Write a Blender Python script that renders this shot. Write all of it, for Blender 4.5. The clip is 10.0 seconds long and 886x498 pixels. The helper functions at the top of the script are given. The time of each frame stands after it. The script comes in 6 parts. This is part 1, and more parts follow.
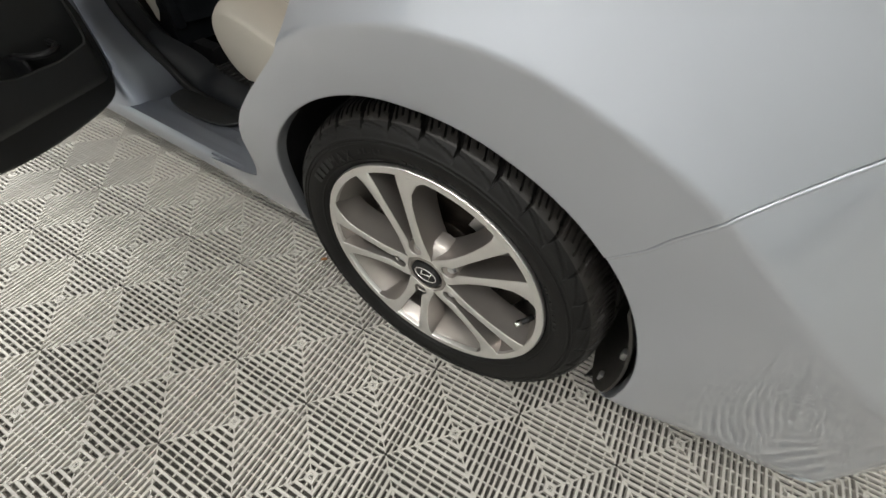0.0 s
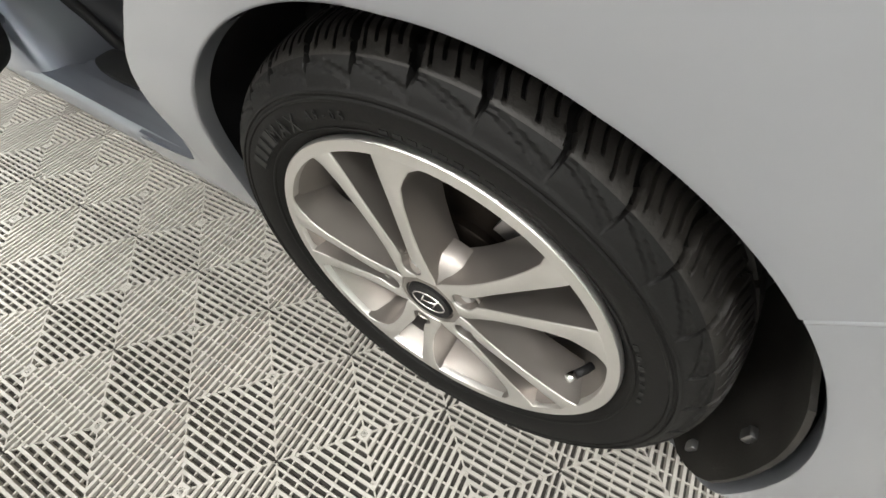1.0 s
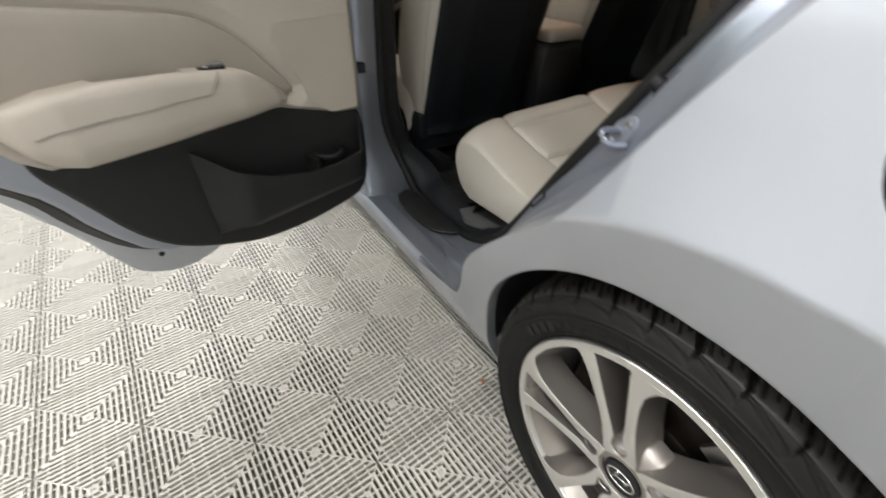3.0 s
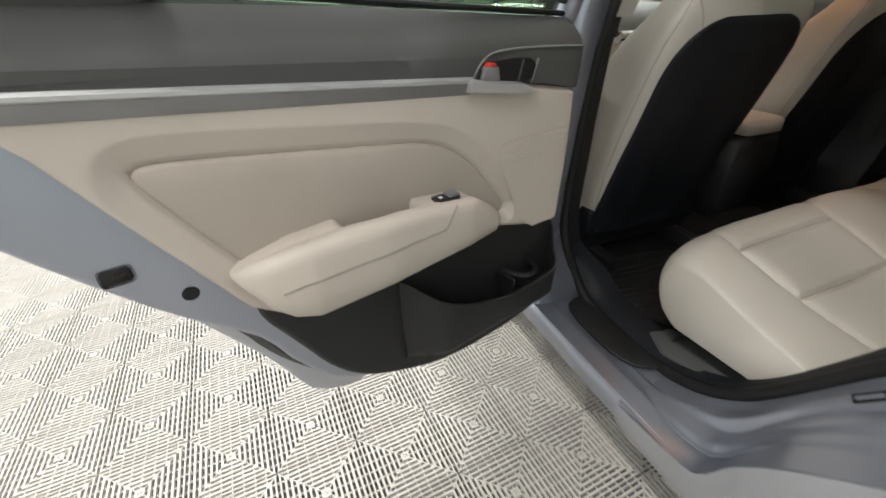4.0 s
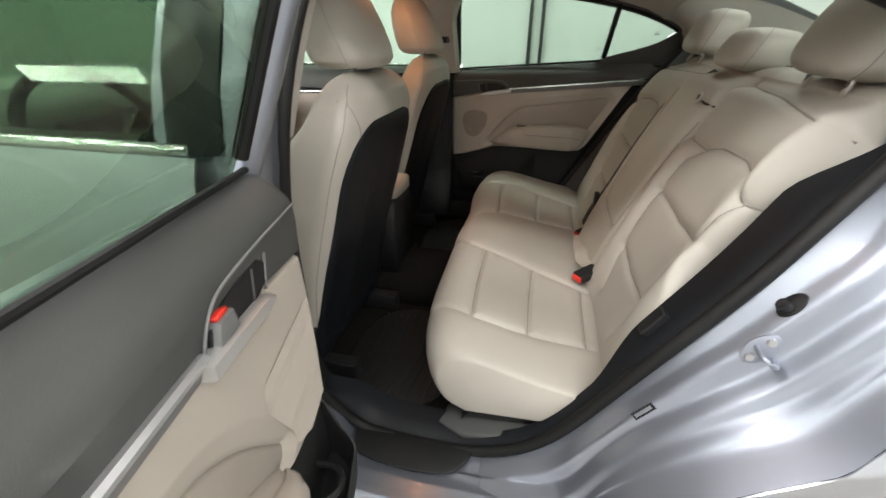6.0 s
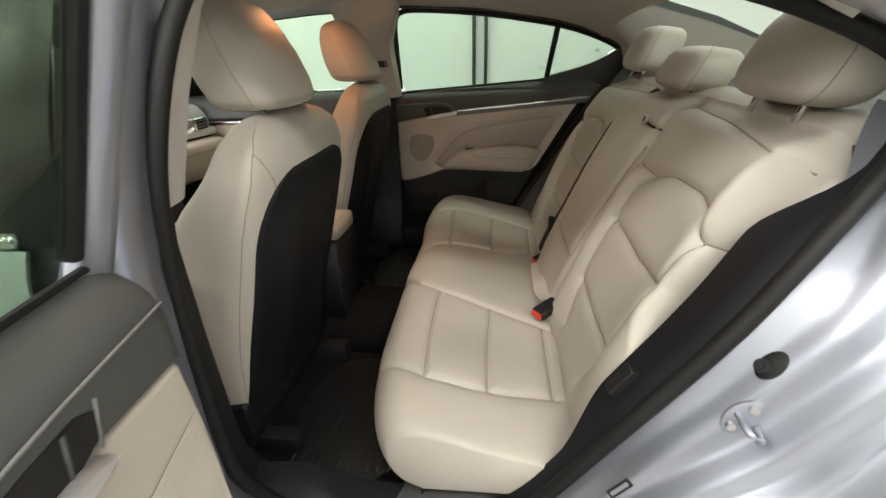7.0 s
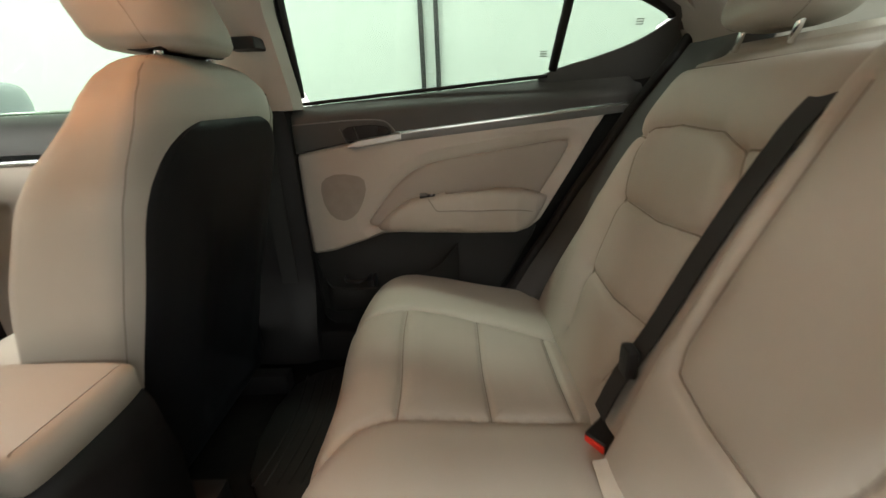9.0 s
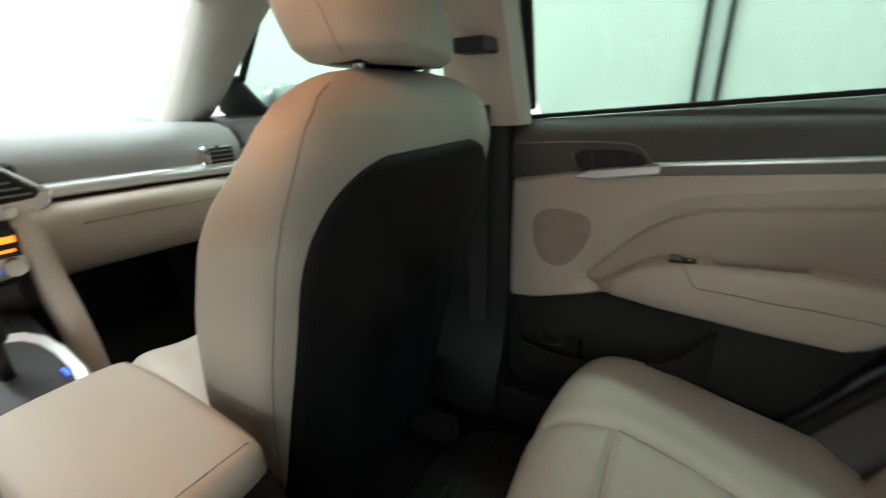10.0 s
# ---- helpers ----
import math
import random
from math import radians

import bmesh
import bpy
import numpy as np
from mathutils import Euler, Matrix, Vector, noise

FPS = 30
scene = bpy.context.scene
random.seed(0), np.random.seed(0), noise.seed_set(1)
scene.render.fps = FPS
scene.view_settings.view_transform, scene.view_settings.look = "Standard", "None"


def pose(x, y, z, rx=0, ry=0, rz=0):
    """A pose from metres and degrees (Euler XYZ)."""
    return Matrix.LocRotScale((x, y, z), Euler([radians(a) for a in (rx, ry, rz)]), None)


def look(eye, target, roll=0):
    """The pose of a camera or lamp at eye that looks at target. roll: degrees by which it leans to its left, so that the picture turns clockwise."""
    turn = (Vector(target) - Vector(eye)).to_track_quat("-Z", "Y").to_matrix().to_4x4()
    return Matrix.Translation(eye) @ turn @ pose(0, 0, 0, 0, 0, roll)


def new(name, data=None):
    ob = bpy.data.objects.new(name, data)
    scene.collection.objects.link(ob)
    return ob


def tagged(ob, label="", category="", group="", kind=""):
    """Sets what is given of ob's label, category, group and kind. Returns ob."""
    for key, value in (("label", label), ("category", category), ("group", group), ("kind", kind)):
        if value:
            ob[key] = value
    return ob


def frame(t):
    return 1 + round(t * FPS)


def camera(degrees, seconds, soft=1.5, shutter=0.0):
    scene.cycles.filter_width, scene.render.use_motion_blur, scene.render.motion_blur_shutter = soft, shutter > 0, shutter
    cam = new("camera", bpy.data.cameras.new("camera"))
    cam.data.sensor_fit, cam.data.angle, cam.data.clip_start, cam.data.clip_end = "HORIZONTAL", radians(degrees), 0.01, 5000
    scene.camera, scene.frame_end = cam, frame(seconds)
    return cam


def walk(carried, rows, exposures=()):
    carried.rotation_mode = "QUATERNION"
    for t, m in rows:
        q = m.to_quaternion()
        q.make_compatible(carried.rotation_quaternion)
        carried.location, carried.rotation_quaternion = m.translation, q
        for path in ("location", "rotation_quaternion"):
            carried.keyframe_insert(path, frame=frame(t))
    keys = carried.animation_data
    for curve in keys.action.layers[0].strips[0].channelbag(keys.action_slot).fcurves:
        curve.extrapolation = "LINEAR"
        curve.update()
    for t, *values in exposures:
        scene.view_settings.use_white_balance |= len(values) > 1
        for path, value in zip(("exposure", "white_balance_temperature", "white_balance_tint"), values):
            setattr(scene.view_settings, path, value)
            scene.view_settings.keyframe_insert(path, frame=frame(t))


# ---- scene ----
cam = camera(95.0, 10.0, shutter=0.3)
PATH = [
    (0, (0.237, -0.314, 0.865), (-0.444, 0.781, -0.664), 1.4),
    (0.5, (0.17, -0.22, 0.77), (-0.497, 0.822, -0.801), 0.1),
    (1, (0.136, -0.164, 0.717), (-0.519, 0.844, -0.882), -0.9),
    (1.5, (0.125, -0.146, 0.709), (-0.553, 0.85, -0.888), -1.2),
    (2, (0.117, -0.148, 0.711), (-0.627, 0.846, -0.857), -1.2),
    (2.5, (0.115, -0.214, 0.792), (-0.925, 0.771, -0.604), -1.5),
    (3, (0.07, -0.332, 0.917), (-1.257, 0.528, -0.308), 0.4),
    (3.2, (0.024, -0.373, 0.943), (-1.394, 0.422, -0.222), 0.9),
    (4.3, (-0.355, -0.491, 0.995), (-1.953, 0.127, -0.036), -1.5),
    (4.5, (-0.42, -0.486, 0.994), (-1.963, 0.241, -0.05), -1.8),
    (5, (-0.527, -0.461, 1.015), (-1.751, 0.736, -0.019), -0.6),
    (5.5, (-0.582, -0.435, 1.066), (-1.356, 1.117, 0.07), -0.5),
    (6, (-0.579, -0.395, 1.115), (-0.99, 1.322, 0.176), -0.3),
    (6.2, (-0.569, -0.383, 1.133), (-0.907, 1.361, 0.214), -0.6),
    (7.3, (-0.546, -0.166, 1.14), (-0.793, 1.612, 0.259), -2.2),
    (7.5, (-0.539, -0.09, 1.138), (-0.804, 1.69, 0.267), -2.8),
    (8, (-0.563, 0.086, 1.105), (-0.783, 1.894, 0.279), -3.1),
    (8.5, (-0.609, 0.306, 1.019), (-0.718, 2.144, 0.24), -2.5),
    (9, (-0.617, 0.537, 0.964), (-0.657, 2.414, 0.274), -2.6),
    (9.5, (-0.631, 0.711, 0.979), (-1.03, 2.568, 0.352), -4.8),
    (10, (-0.68, 0.797, 1.008), (-1.676, 2.386, 0.312), -1.7),
]
walk(cam, [(t, look(e, g, r)) for t, e, g, r in PATH],
     [(0, -1.4, 6500, 10), (0.6, -1.1, 6500, 10), (1.5, -0.9, 6500, 11), (2.2, -0.9, 6450, 11), (2.6, -0.98, 6420, 11), (3.2, -1.08, 6400, 11), (4.3, -0.82, 6400, 12), (5.0, -0.46, 6400, 12), (6.0, -0.45, 6450, 12), (7.5, -0.35, 6850, 11), (8.5, -0.16, 6820, 10), (9.2, 0.0, 6480, 8), (9.6, -0.05, 6250, 5), (10, -0.1, 5950, 3)])

# ---- world ----
CY = 0.90                      # centre plane of the car
HUB = Vector((-0.008, 0.028, 0.300))

world = bpy.data.worlds.new("world")
scene.world = world
world.use_nodes = True
world.node_tree.nodes["Background"].inputs[0].default_value = (0.75, 0.8, 0.85, 1)
world.node_tree.nodes["Background"].inputs[1].default_value = 0.15


def area_lamp(name, m, sx, sy, watts, colour):
    data = bpy.data.lights.new(name, "AREA")
    data.shape, data.size, data.size_y, data.energy, data.color = "RECTANGLE", sx, sy, watts, colour
    ob = new(name, data)
    ob.matrix_world = m
    return ob


ROOM = (-5.2, 4.2, -3.6, 3.1, 3.0)   # x0, x1, y0, y1, height
LAMP_X = (-4.2, -2.6, -1.1, 0.4, 2.3)
LAMP_Y = (-2.8, -1.1, 2.3)
# the last two, at y 0.5, are added fill to brighten the dashboard
LAMPS = [(lx, ly, {-2.8: 44, -1.1: 54, 2.3: 26}[ly]) for lx in LAMP_X for ly in LAMP_Y] + [(-4.2, 0.5, 65), (-2.6, 0.5, 65)]
for lx, ly, watts in LAMPS:
    area_lamp("tube_and_fill_light", pose(lx, ly, ROOM[4] - 0.09), 1.2, 0.14, watts, (1.0, 0.98, 0.94))


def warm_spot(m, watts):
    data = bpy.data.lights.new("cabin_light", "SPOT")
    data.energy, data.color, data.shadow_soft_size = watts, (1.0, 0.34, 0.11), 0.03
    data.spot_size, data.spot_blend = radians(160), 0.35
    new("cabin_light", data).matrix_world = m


warm_spot(pose(-1.42, CY, 1.236, 0, -40, 0), 2.5)      # reading lamp
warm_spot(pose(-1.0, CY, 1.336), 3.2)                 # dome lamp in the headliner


# ---- materials ----
def nodes_of(name):
    m = bpy.data.materials.new(name)
    m.use_nodes = True
    nt = m.node_tree
    return m, nt, nt.nodes["Principled BSDF"], nt.links


def ramp(nt, src, a, b, lo=0.3, hi=0.7):
    r = nt.nodes.new("ShaderNodeValToRGB")
    r.color_ramp.elements[0].position, r.color_ramp.elements[0].color = lo, (*a, 1)
    r.color_ramp.elements[1].position, r.color_ramp.elements[1].color = hi, (*b, 1)
    nt.links.new(src, r.inputs[0])
    return r.outputs[0]


def tex(nt, kind, scale, detail=4, rough=0.55):
    co = nt.nodes.new("ShaderNodeTexCoord")
    n = nt.nodes.new("ShaderNodeTex" + kind)
    n.inputs["Scale"].default_value = scale
    if kind == "Noise":
        n.inputs["Detail"].default_value, n.inputs["Roughness"].default_value = detail, rough
    nt.links.new(co.outputs["Object"], n.inputs["Vector"])
    return n


def surface(name, colour, rough=0.5, metal=0.0, vary=0.12, scale=6.0, fine=300.0, bump=0.0, kind="Noise", coat=0.0, rvary=0.08, spec=0.5, sheen=0.0, piece=0.0):
    m, nt, b, ln = nodes_of(name)
    c = Vector(colour)
    big = tex(nt, "Noise", scale)
    out = ramp(nt, big.outputs[0], c * (1 - vary), c * (1 + vary))
    if piece:
        info = nt.nodes.new("ShaderNodeObjectInfo")
        hsv = nt.nodes.new("ShaderNodeHueSaturation")
        mr = nt.nodes.new("ShaderNodeMapRange")
        mr.inputs[3].default_value, mr.inputs[4].default_value = 1 - piece, 1 + piece
        ln.new(info.outputs["Random"], mr.inputs[0])
        ln.new(mr.outputs[0], hsv.inputs["Value"])
        ln.new(out, hsv.inputs["Color"])
        out = hsv.outputs[0]
    ln.new(out, b.inputs["Base Color"])
    small = tex(nt, kind, fine)
    if rvary:
        r = nt.nodes.new("ShaderNodeMapRange")
        r.inputs[3].default_value, r.inputs[4].default_value = max(0.02, rough - rvary), min(1, rough + rvary)
        ln.new(big.outputs[0], r.inputs[0])
        ln.new(r.outputs[0], b.inputs["Roughness"])
    else:
        b.inputs["Roughness"].default_value = rough
    if bump:
        bp = nt.nodes.new("ShaderNodeBump")
        bp.inputs["Strength"].default_value, bp.inputs["Distance"].default_value = bump, 0.001
        ln.new(small.outputs[0], bp.inputs["Height"])
        ln.new(bp.outputs[0], b.inputs["Normal"])
    b.inputs["Metallic"].default_value = metal
    b.inputs["Specular IOR Level"].default_value = spec
    b.inputs["Coat Weight"].default_value, b.inputs["Coat Roughness"].default_value = coat, 0.03
    b.inputs["Sheen Weight"].default_value = sheen
    return m


def glass(name, tint):
    m, nt, b, ln = nodes_of(name)
    nt.nodes.remove(b)
    tr, gl, mx, lw = (nt.nodes.new("ShaderNode" + k) for k in ("BsdfTransparent", "BsdfGlossy", "MixShader", "LayerWeight"))
    p5, ad = nt.nodes.new("ShaderNodeMath"), nt.nodes.new("ShaderNodeMath")
    p5.operation, ad.operation = "POWER", "MULTIPLY_ADD"
    p5.inputs[1].default_value, ad.inputs[1].default_value, ad.inputs[2].default_value = 5.0, 0.9, 0.03
    lw.inputs[0].default_value = 0.5
    tr.inputs[0].default_value = (*tint, 1)
    gl.inputs["Roughness"].default_value = 0.01
    ln.new(lw.outputs["Facing"], p5.inputs[0])
    ln.new(p5.outputs[0], ad.inputs[0])
    ln.new(ad.outputs[0], mx.inputs[0])
    ln.new(tr.outputs[0], mx.inputs[1])
    ln.new(gl.outputs[0], mx.inputs[2])
    ln.new(mx.outputs[0], nt.nodes["Material Output"].inputs[0])
    return m


def glow(name, colour, strength):
    m, nt, b, ln = nodes_of(name)
    b.inputs["Base Color"].default_value = (*colour, 1)
    b.inputs["Emission Color"].default_value = (*colour, 1)
    b.inputs["Emission Strength"].default_value = strength
    return m


PAINT = surface("paint_silver_blue", (0.475, 0.50, 0.555), 0.44, 0.80, 0.03, 3, 1400, 0.05, coat=1.0, rvary=0.03)
PAINT.node_tree.nodes["Principled BSDF"].inputs["Coat IOR"].default_value = 2.0
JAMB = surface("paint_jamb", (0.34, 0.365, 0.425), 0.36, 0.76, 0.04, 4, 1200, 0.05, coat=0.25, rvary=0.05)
LEATHER = surface("leather_beige", (0.415, 0.387, 0.338), 0.46, 0, 0.05, 5, 900, 0.16, kind="Voronoi", rvary=0.06)
TRIM = surface("plastic_beige", (0.475, 0.425, 0.37), 0.5, 0, 0.035, 5, 1300, 0.10, kind="Voronoi")
INSERT = surface("cloth_beige", (0.37, 0.325, 0.28), 0.62, 0, 0.05, 6, 1500, 0.12)
# stitching tone, also drawn as the soft shadow line along the door armrest
SEAM = surface("seam_thread_and_shade", (0.25, 0.225, 0.195), 0.7, 0, 0.1, 60)
LOWTRIM = surface("plastic_charcoal_dark", (0.013, 0.0135, 0.0135), 0.55, 0, 0.1, 8, 800, 0.3, kind="Voronoi", spec=0.38)
DASHTOP = surface("plastic_dash_grey", (0.27, 0.28, 0.275), 0.5, 0, 0.06, 8, 800, 0.25, kind="Voronoi")
GLOSSBLACK = surface("gloss_black", (0.008, 0.008, 0.009), 0.32, 0, 0.1, 8, 900, 0.0)
SATIN = surface("satin_silver_plastic", (0.62, 0.62, 0.62), 0.38, 0.7, 0.03, 10, 900, 0.02)
SOFT = surface("plastic_charcoal_soft", (0.068, 0.069, 0.067), 0.58, 0, 0.08, 8, 900, 0.16, kind="Voronoi", spec=0.4)
BLACK = surface("plastic_black", (0.010, 0.010, 0.011), 0.5, 0, 0.15, 9, 900, 0.2, kind="Voronoi", spec=0.35)
RUBBER = surface("rubber_seal", (0.008, 0.008, 0.008), 0.6, 0, 0.2, 14, 500, 0.1, spec=0.3)
SEATBACK = surface("vinyl_black", (0.007, 0.008, 0.010), 0.5, 0, 0.15, 7, 900, 0.2, kind="Voronoi", spec=0.22)
CARPET = surface("carpet_black", (0.008, 0.0075, 0.007), 0.95, 0, 0.3, 40, 700, 0.8, rvary=0, spec=0.1)
MATRUB = surface("mat_rubber", (0.008, 0.0075, 0.007), 0.6, 0, 0.2, 12, 500, 0.2)
GREYPL = surface("plastic_grey", (0.16, 0.16, 0.16), 0.55, 0, 0.06, 9, 900, 0.15)
STRIPGREY = surface("satin_grey_metal", (0.28, 0.28, 0.285), 0.42, 0.6, 0.04, 10, 900, 0.03)
STRIPTOP = surface("satin_silver_strip", (0.50, 0.50, 0.505), 0.46, 0.7, 0.03, 10, 900, 0.02)
CHROME = surface("satin_chrome", (0.72, 0.72, 0.72), 0.24, 1.0, 0.03, 10, 900, 0.02)
MIRRORCHROME = surface("bright_chrome", (0.85, 0.85, 0.85), 0.08, 1.0, 0.02, 10, 900, 0.0)
STEEL = surface("steel_zinc", (0.55, 0.55, 0.56), 0.35, 1.0, 0.1, 20, 600, 0.1)
TYRE = surface("tyre_rubber", (0.0085, 0.0083, 0.0080), 0.58, 0, 0.18, 18, 420, 0.3, spec=0.2)
TREAD = surface("tread_rubber", (0.0175, 0.0155, 0.0135), 0.55, 0, 0.35, 22, 300, 0.5)
RIMFACE = surface("alloy_machined", (0.80, 0.785, 0.765), 0.36, 0.92, 0.04, 12, 1400, 0.02)
RIMPAINT = surface("alloy_painted_grey", (0.36, 0.335, 0.315), 0.33, 0.85, 0.06, 10, 900, 0.08)
# rim grey made lighter in colour for the light the barrel wall catches
BARREL = surface("alloy_grey_lit", (0.40, 0.375, 0.35), 0.36, 0.8, 0.06, 10, 900, 0.08)
FLAP = surface("flap_plastic_dusty", (0.030, 0.028, 0.025), 0.6, 0, 0.4, 14, 400, 0.3, spec=0.3)
DISC = surface("disc_iron", (0.030, 0.024, 0.020), 0.42, 0.8, 0.4, 25, 300, 0.3)
BELT = surface("belt_webbing_black", (0.016, 0.016, 0.016), 0.75, 0, 0.1, 30, 1600, 0.4)
BELTG = surface("belt_webbing_beige", (0.50, 0.46, 0.40), 0.7, 0, 0.06, 30, 1600, 0.3)
RED = surface("red_button", (0.75, 0.035, 0.02), 0.4, 0, 0.05, 30)
LINER = surface("headliner_cloth", (0.46, 0.43, 0.39), 0.95, 0, 0.04, 9, 1600, 0.3, rvary=0, spec=0.1)
# unseen south wall: its grey sets how much light bounces to paint and cabin
WALL_S = surface("wall_grey_reflector", (0.58, 0.59, 0.595), 0.7, 0, 0.04, 0.7, 200, 0.05)
WALL = surface("wall_paint", (0.80, 0.86, 0.82), 0.7, 0, 0.02, 0.7, 200, 0.05)
CEIL = surface("ceiling_paint", (0.80, 0.82, 0.80), 0.8, 0, 0.03, 0.8, 200, 0.05)
FRAME = surface("frame_dark_metal", (0.05, 0.055, 0.055), 0.45, 0.3, 0.1, 8)
TILE = surface("tile_plastic", (0.53, 0.505, 0.465), 0.42, 0, 0.07, 7, 200, 0.12, piece=0.05)
UNDER = surface("floor_screed", (0.06, 0.056, 0.05), 0.8, 0, 0.25, 5, 60, 0.3)
GLASS_G = glass("glass_green", (0.62, 0.69, 0.64))
GLASS_S = glass("glass_green_single", (0.42, 0.52, 0.44))
GLASS_D = glass("glass_green_deep", (0.44, 0.52, 0.44))
LAMPGLOW = glow("tube_diffuser", (1.0, 0.98, 0.94), 9.0)
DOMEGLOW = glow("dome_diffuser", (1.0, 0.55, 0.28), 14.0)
# far loudspeaker field: beige darkened in colour for the shade at its angle
GRILLE_SHADED = surface("grille_beige_shaded", (0.30, 0.262, 0.225), 0.8, 0, 0.08, 30, 1500, 0.4)
SCREEN = glow("screen_blue", (0.05, 0.08, 0.35), 1.2)
AMBER = glow("amber_display", (1.0, 0.22, 0.02), 2.5)
BLUEGLOW = glow("blue_light", (0.05, 0.12, 1.0), 2.5)
WHITEMARK = surface("white_print", (0.8, 0.8, 0.8), 0.5)
LEAF = surface("dry_leaf", (0.34, 0.16, 0.06), 0.7, 0, 0.3, 60, 300, 0.2)


# ---- mesh helpers ----
def thing(name, at=(0, 0, 0), m=None):
    ob = new(name)
    ob.matrix_world = m if m is not None else Matrix.Translation(at)
    return ob


def mesh_ob(name, verts, faces, material, parent=None, label="", smooth=True, angle=None):
    me = bpy.data.meshes.new(name)
    me.from_pydata([tuple(v) for v in verts], [], faces)
    bm = bmesh.new()
    bm.from_mesh(me)
    bmesh.ops.recalc_face_normals(bm, faces=bm.faces)
    if smooth and angle is not None:
        lim = radians(angle)
        for e in bm.edges:
            e.smooth = len(e.link_faces) == 2 and e.calc_face_angle(0) < lim
    bm.to_mesh(me)
    bm.free()
    if smooth:
        me.polygons.foreach_set("use_smooth", [True] * len(me.polygons))
    me.materials.append(material)
    ob = new(name, me)
    ob.parent = parent
    if label:
        ob["label"] = label
    return ob


def part(name, bm, material, parent, label="", angle=35):
    bmesh.ops.recalc_face_normals(bm, faces=bm.faces)
    lim = radians(angle)
    for e in bm.edges:
        e.smooth = len(e.link_faces) == 2 and e.calc_face_angle(0) < lim
    for f in bm.faces:
        f.smooth = True
    me = bpy.data.meshes.new(name)
    bm.to_mesh(me)
    bm.free()
    me.materials.append(material)
    ob = new(name, me)
    ob.parent = parent
    if label:
        ob["label"] = label
    return ob


def solid(ob, thick, offset=-1.0):
    md = ob.modifiers.new("thick", "SOLIDIFY")
    md.thickness, md.offset = thick, offset
    ob.modifiers.new("edges", "EDGE_SPLIT").split_angle = radians(50)
    return ob


def loft(rings, closed=True, caps=True):
    n = len(rings[0])
    verts = [v for r in rings for v in r]
    faces = []
    for i in range(len(rings) - 1):
        for j in range(n if closed else n - 1):
            k = (j + 1) % n
            faces.append((i * n + j, i * n + k, (i + 1) * n + k, (i + 1) * n + j))
    if caps and closed:
        faces.append(tuple(range(n)))
        faces.append(tuple((len(rings) - 1) * n + j for j in range(n)))
    return verts, faces


def grid(fn, us, vs):
    rings = [[fn(u, v) for v in vs] for u in us]
    return loft(rings, closed=False, caps=False)


def lin(a, b, n):
    return [a + (b - a) * i / (n - 1) for i in range(n)]


def chaikin(pts, times=2, closed=True):
    pts = [Vector(p) for p in pts]
    for _ in range(times):
        out = []
        m = len(pts)
        for i in range(m if closed else m - 1):
            a, b = pts[i], pts[(i + 1) % m]
            out += [a * 0.75 + b * 0.25, a * 0.25 + b * 0.75]
        if not closed:
            out = [pts[0]] + out + [pts[-1]]
        pts = out
    return pts


def resample(pts, n, closed=False):
    pts = [Vector(p) for p in pts]
    if closed:
        pts = pts + [pts[0]]
    lens = [0]
    for a, b in zip(pts, pts[1:]):
        lens.append(lens[-1] + (b - a).length)
    out, k = [], 0
    cnt = n if not closed else n + 1
    for i in range(cnt):
        s = lens[-1] * i / (cnt - 1)
        while k < len(pts) - 2 and lens[k + 1] < s:
            k += 1
        f = 0 if lens[k + 1] == lens[k] else (s - lens[k]) / (lens[k + 1] - lens[k])
        out.append(pts[k].lerp(pts[k + 1], min(1, f)))
    return out[:n]


def tube(pts, r, n=8, flat=1.0, up=(0, 0, 1)):
    pts = [Vector(p) for p in pts]
    rings = []
    for i, p in enumerate(pts):
        t = (pts[min(i + 1, len(pts) - 1)] - pts[max(i - 1, 0)]).normalized()
        a = t.cross(Vector(up))
        if a.length < 1e-4:
            a = t.cross(Vector((1, 0, 0)))
        a.normalize()
        b = a.cross(t).normalized()
        rings.append([p + a * (r * math.cos(2 * math.pi * k / n)) + b * (r * flat * math.sin(2 * math.pi * k / n)) for k in range(n)])
    return loft(rings)


def box_bm(x0, x1, y0, y1, z0, z1, bev=0.004, seg=2, m=None):
    bm = bmesh.new()
    bmesh.ops.create_cube(bm, size=1)
    for v in bm.verts:
        v.co = Vector(((x0 + x1) / 2 + v.co.x * (x1 - x0), (y0 + y1) / 2 + v.co.y * (y1 - y0), (z0 + z1) / 2 + v.co.z * (z1 - z0)))
    if bev:
        bmesh.ops.bevel(bm, geom=list(bm.edges), offset=bev, segments=seg, affect="EDGES", profile=0.6)
    if m is not None:
        bmesh.ops.transform(bm, matrix=m, verts=bm.verts)
    return bm


def cyl_bm(r0, r1, h, n=24, m=None, bev=0.0):
    bm = bmesh.new()
    bmesh.ops.create_cone(bm, cap_ends=True, segments=n, radius1=r0, radius2=r1, depth=h)
    if bev:
        es = [e for e in bm.edges if len(e.link_faces) == 2 and e.calc_face_angle(0) > 1.0]
        bmesh.ops.bevel(bm, geom=es, offset=bev, segments=2, affect="EDGES")
    if m is not None:
        bmesh.ops.transform(bm, matrix=m, verts=bm.verts)
    return bm


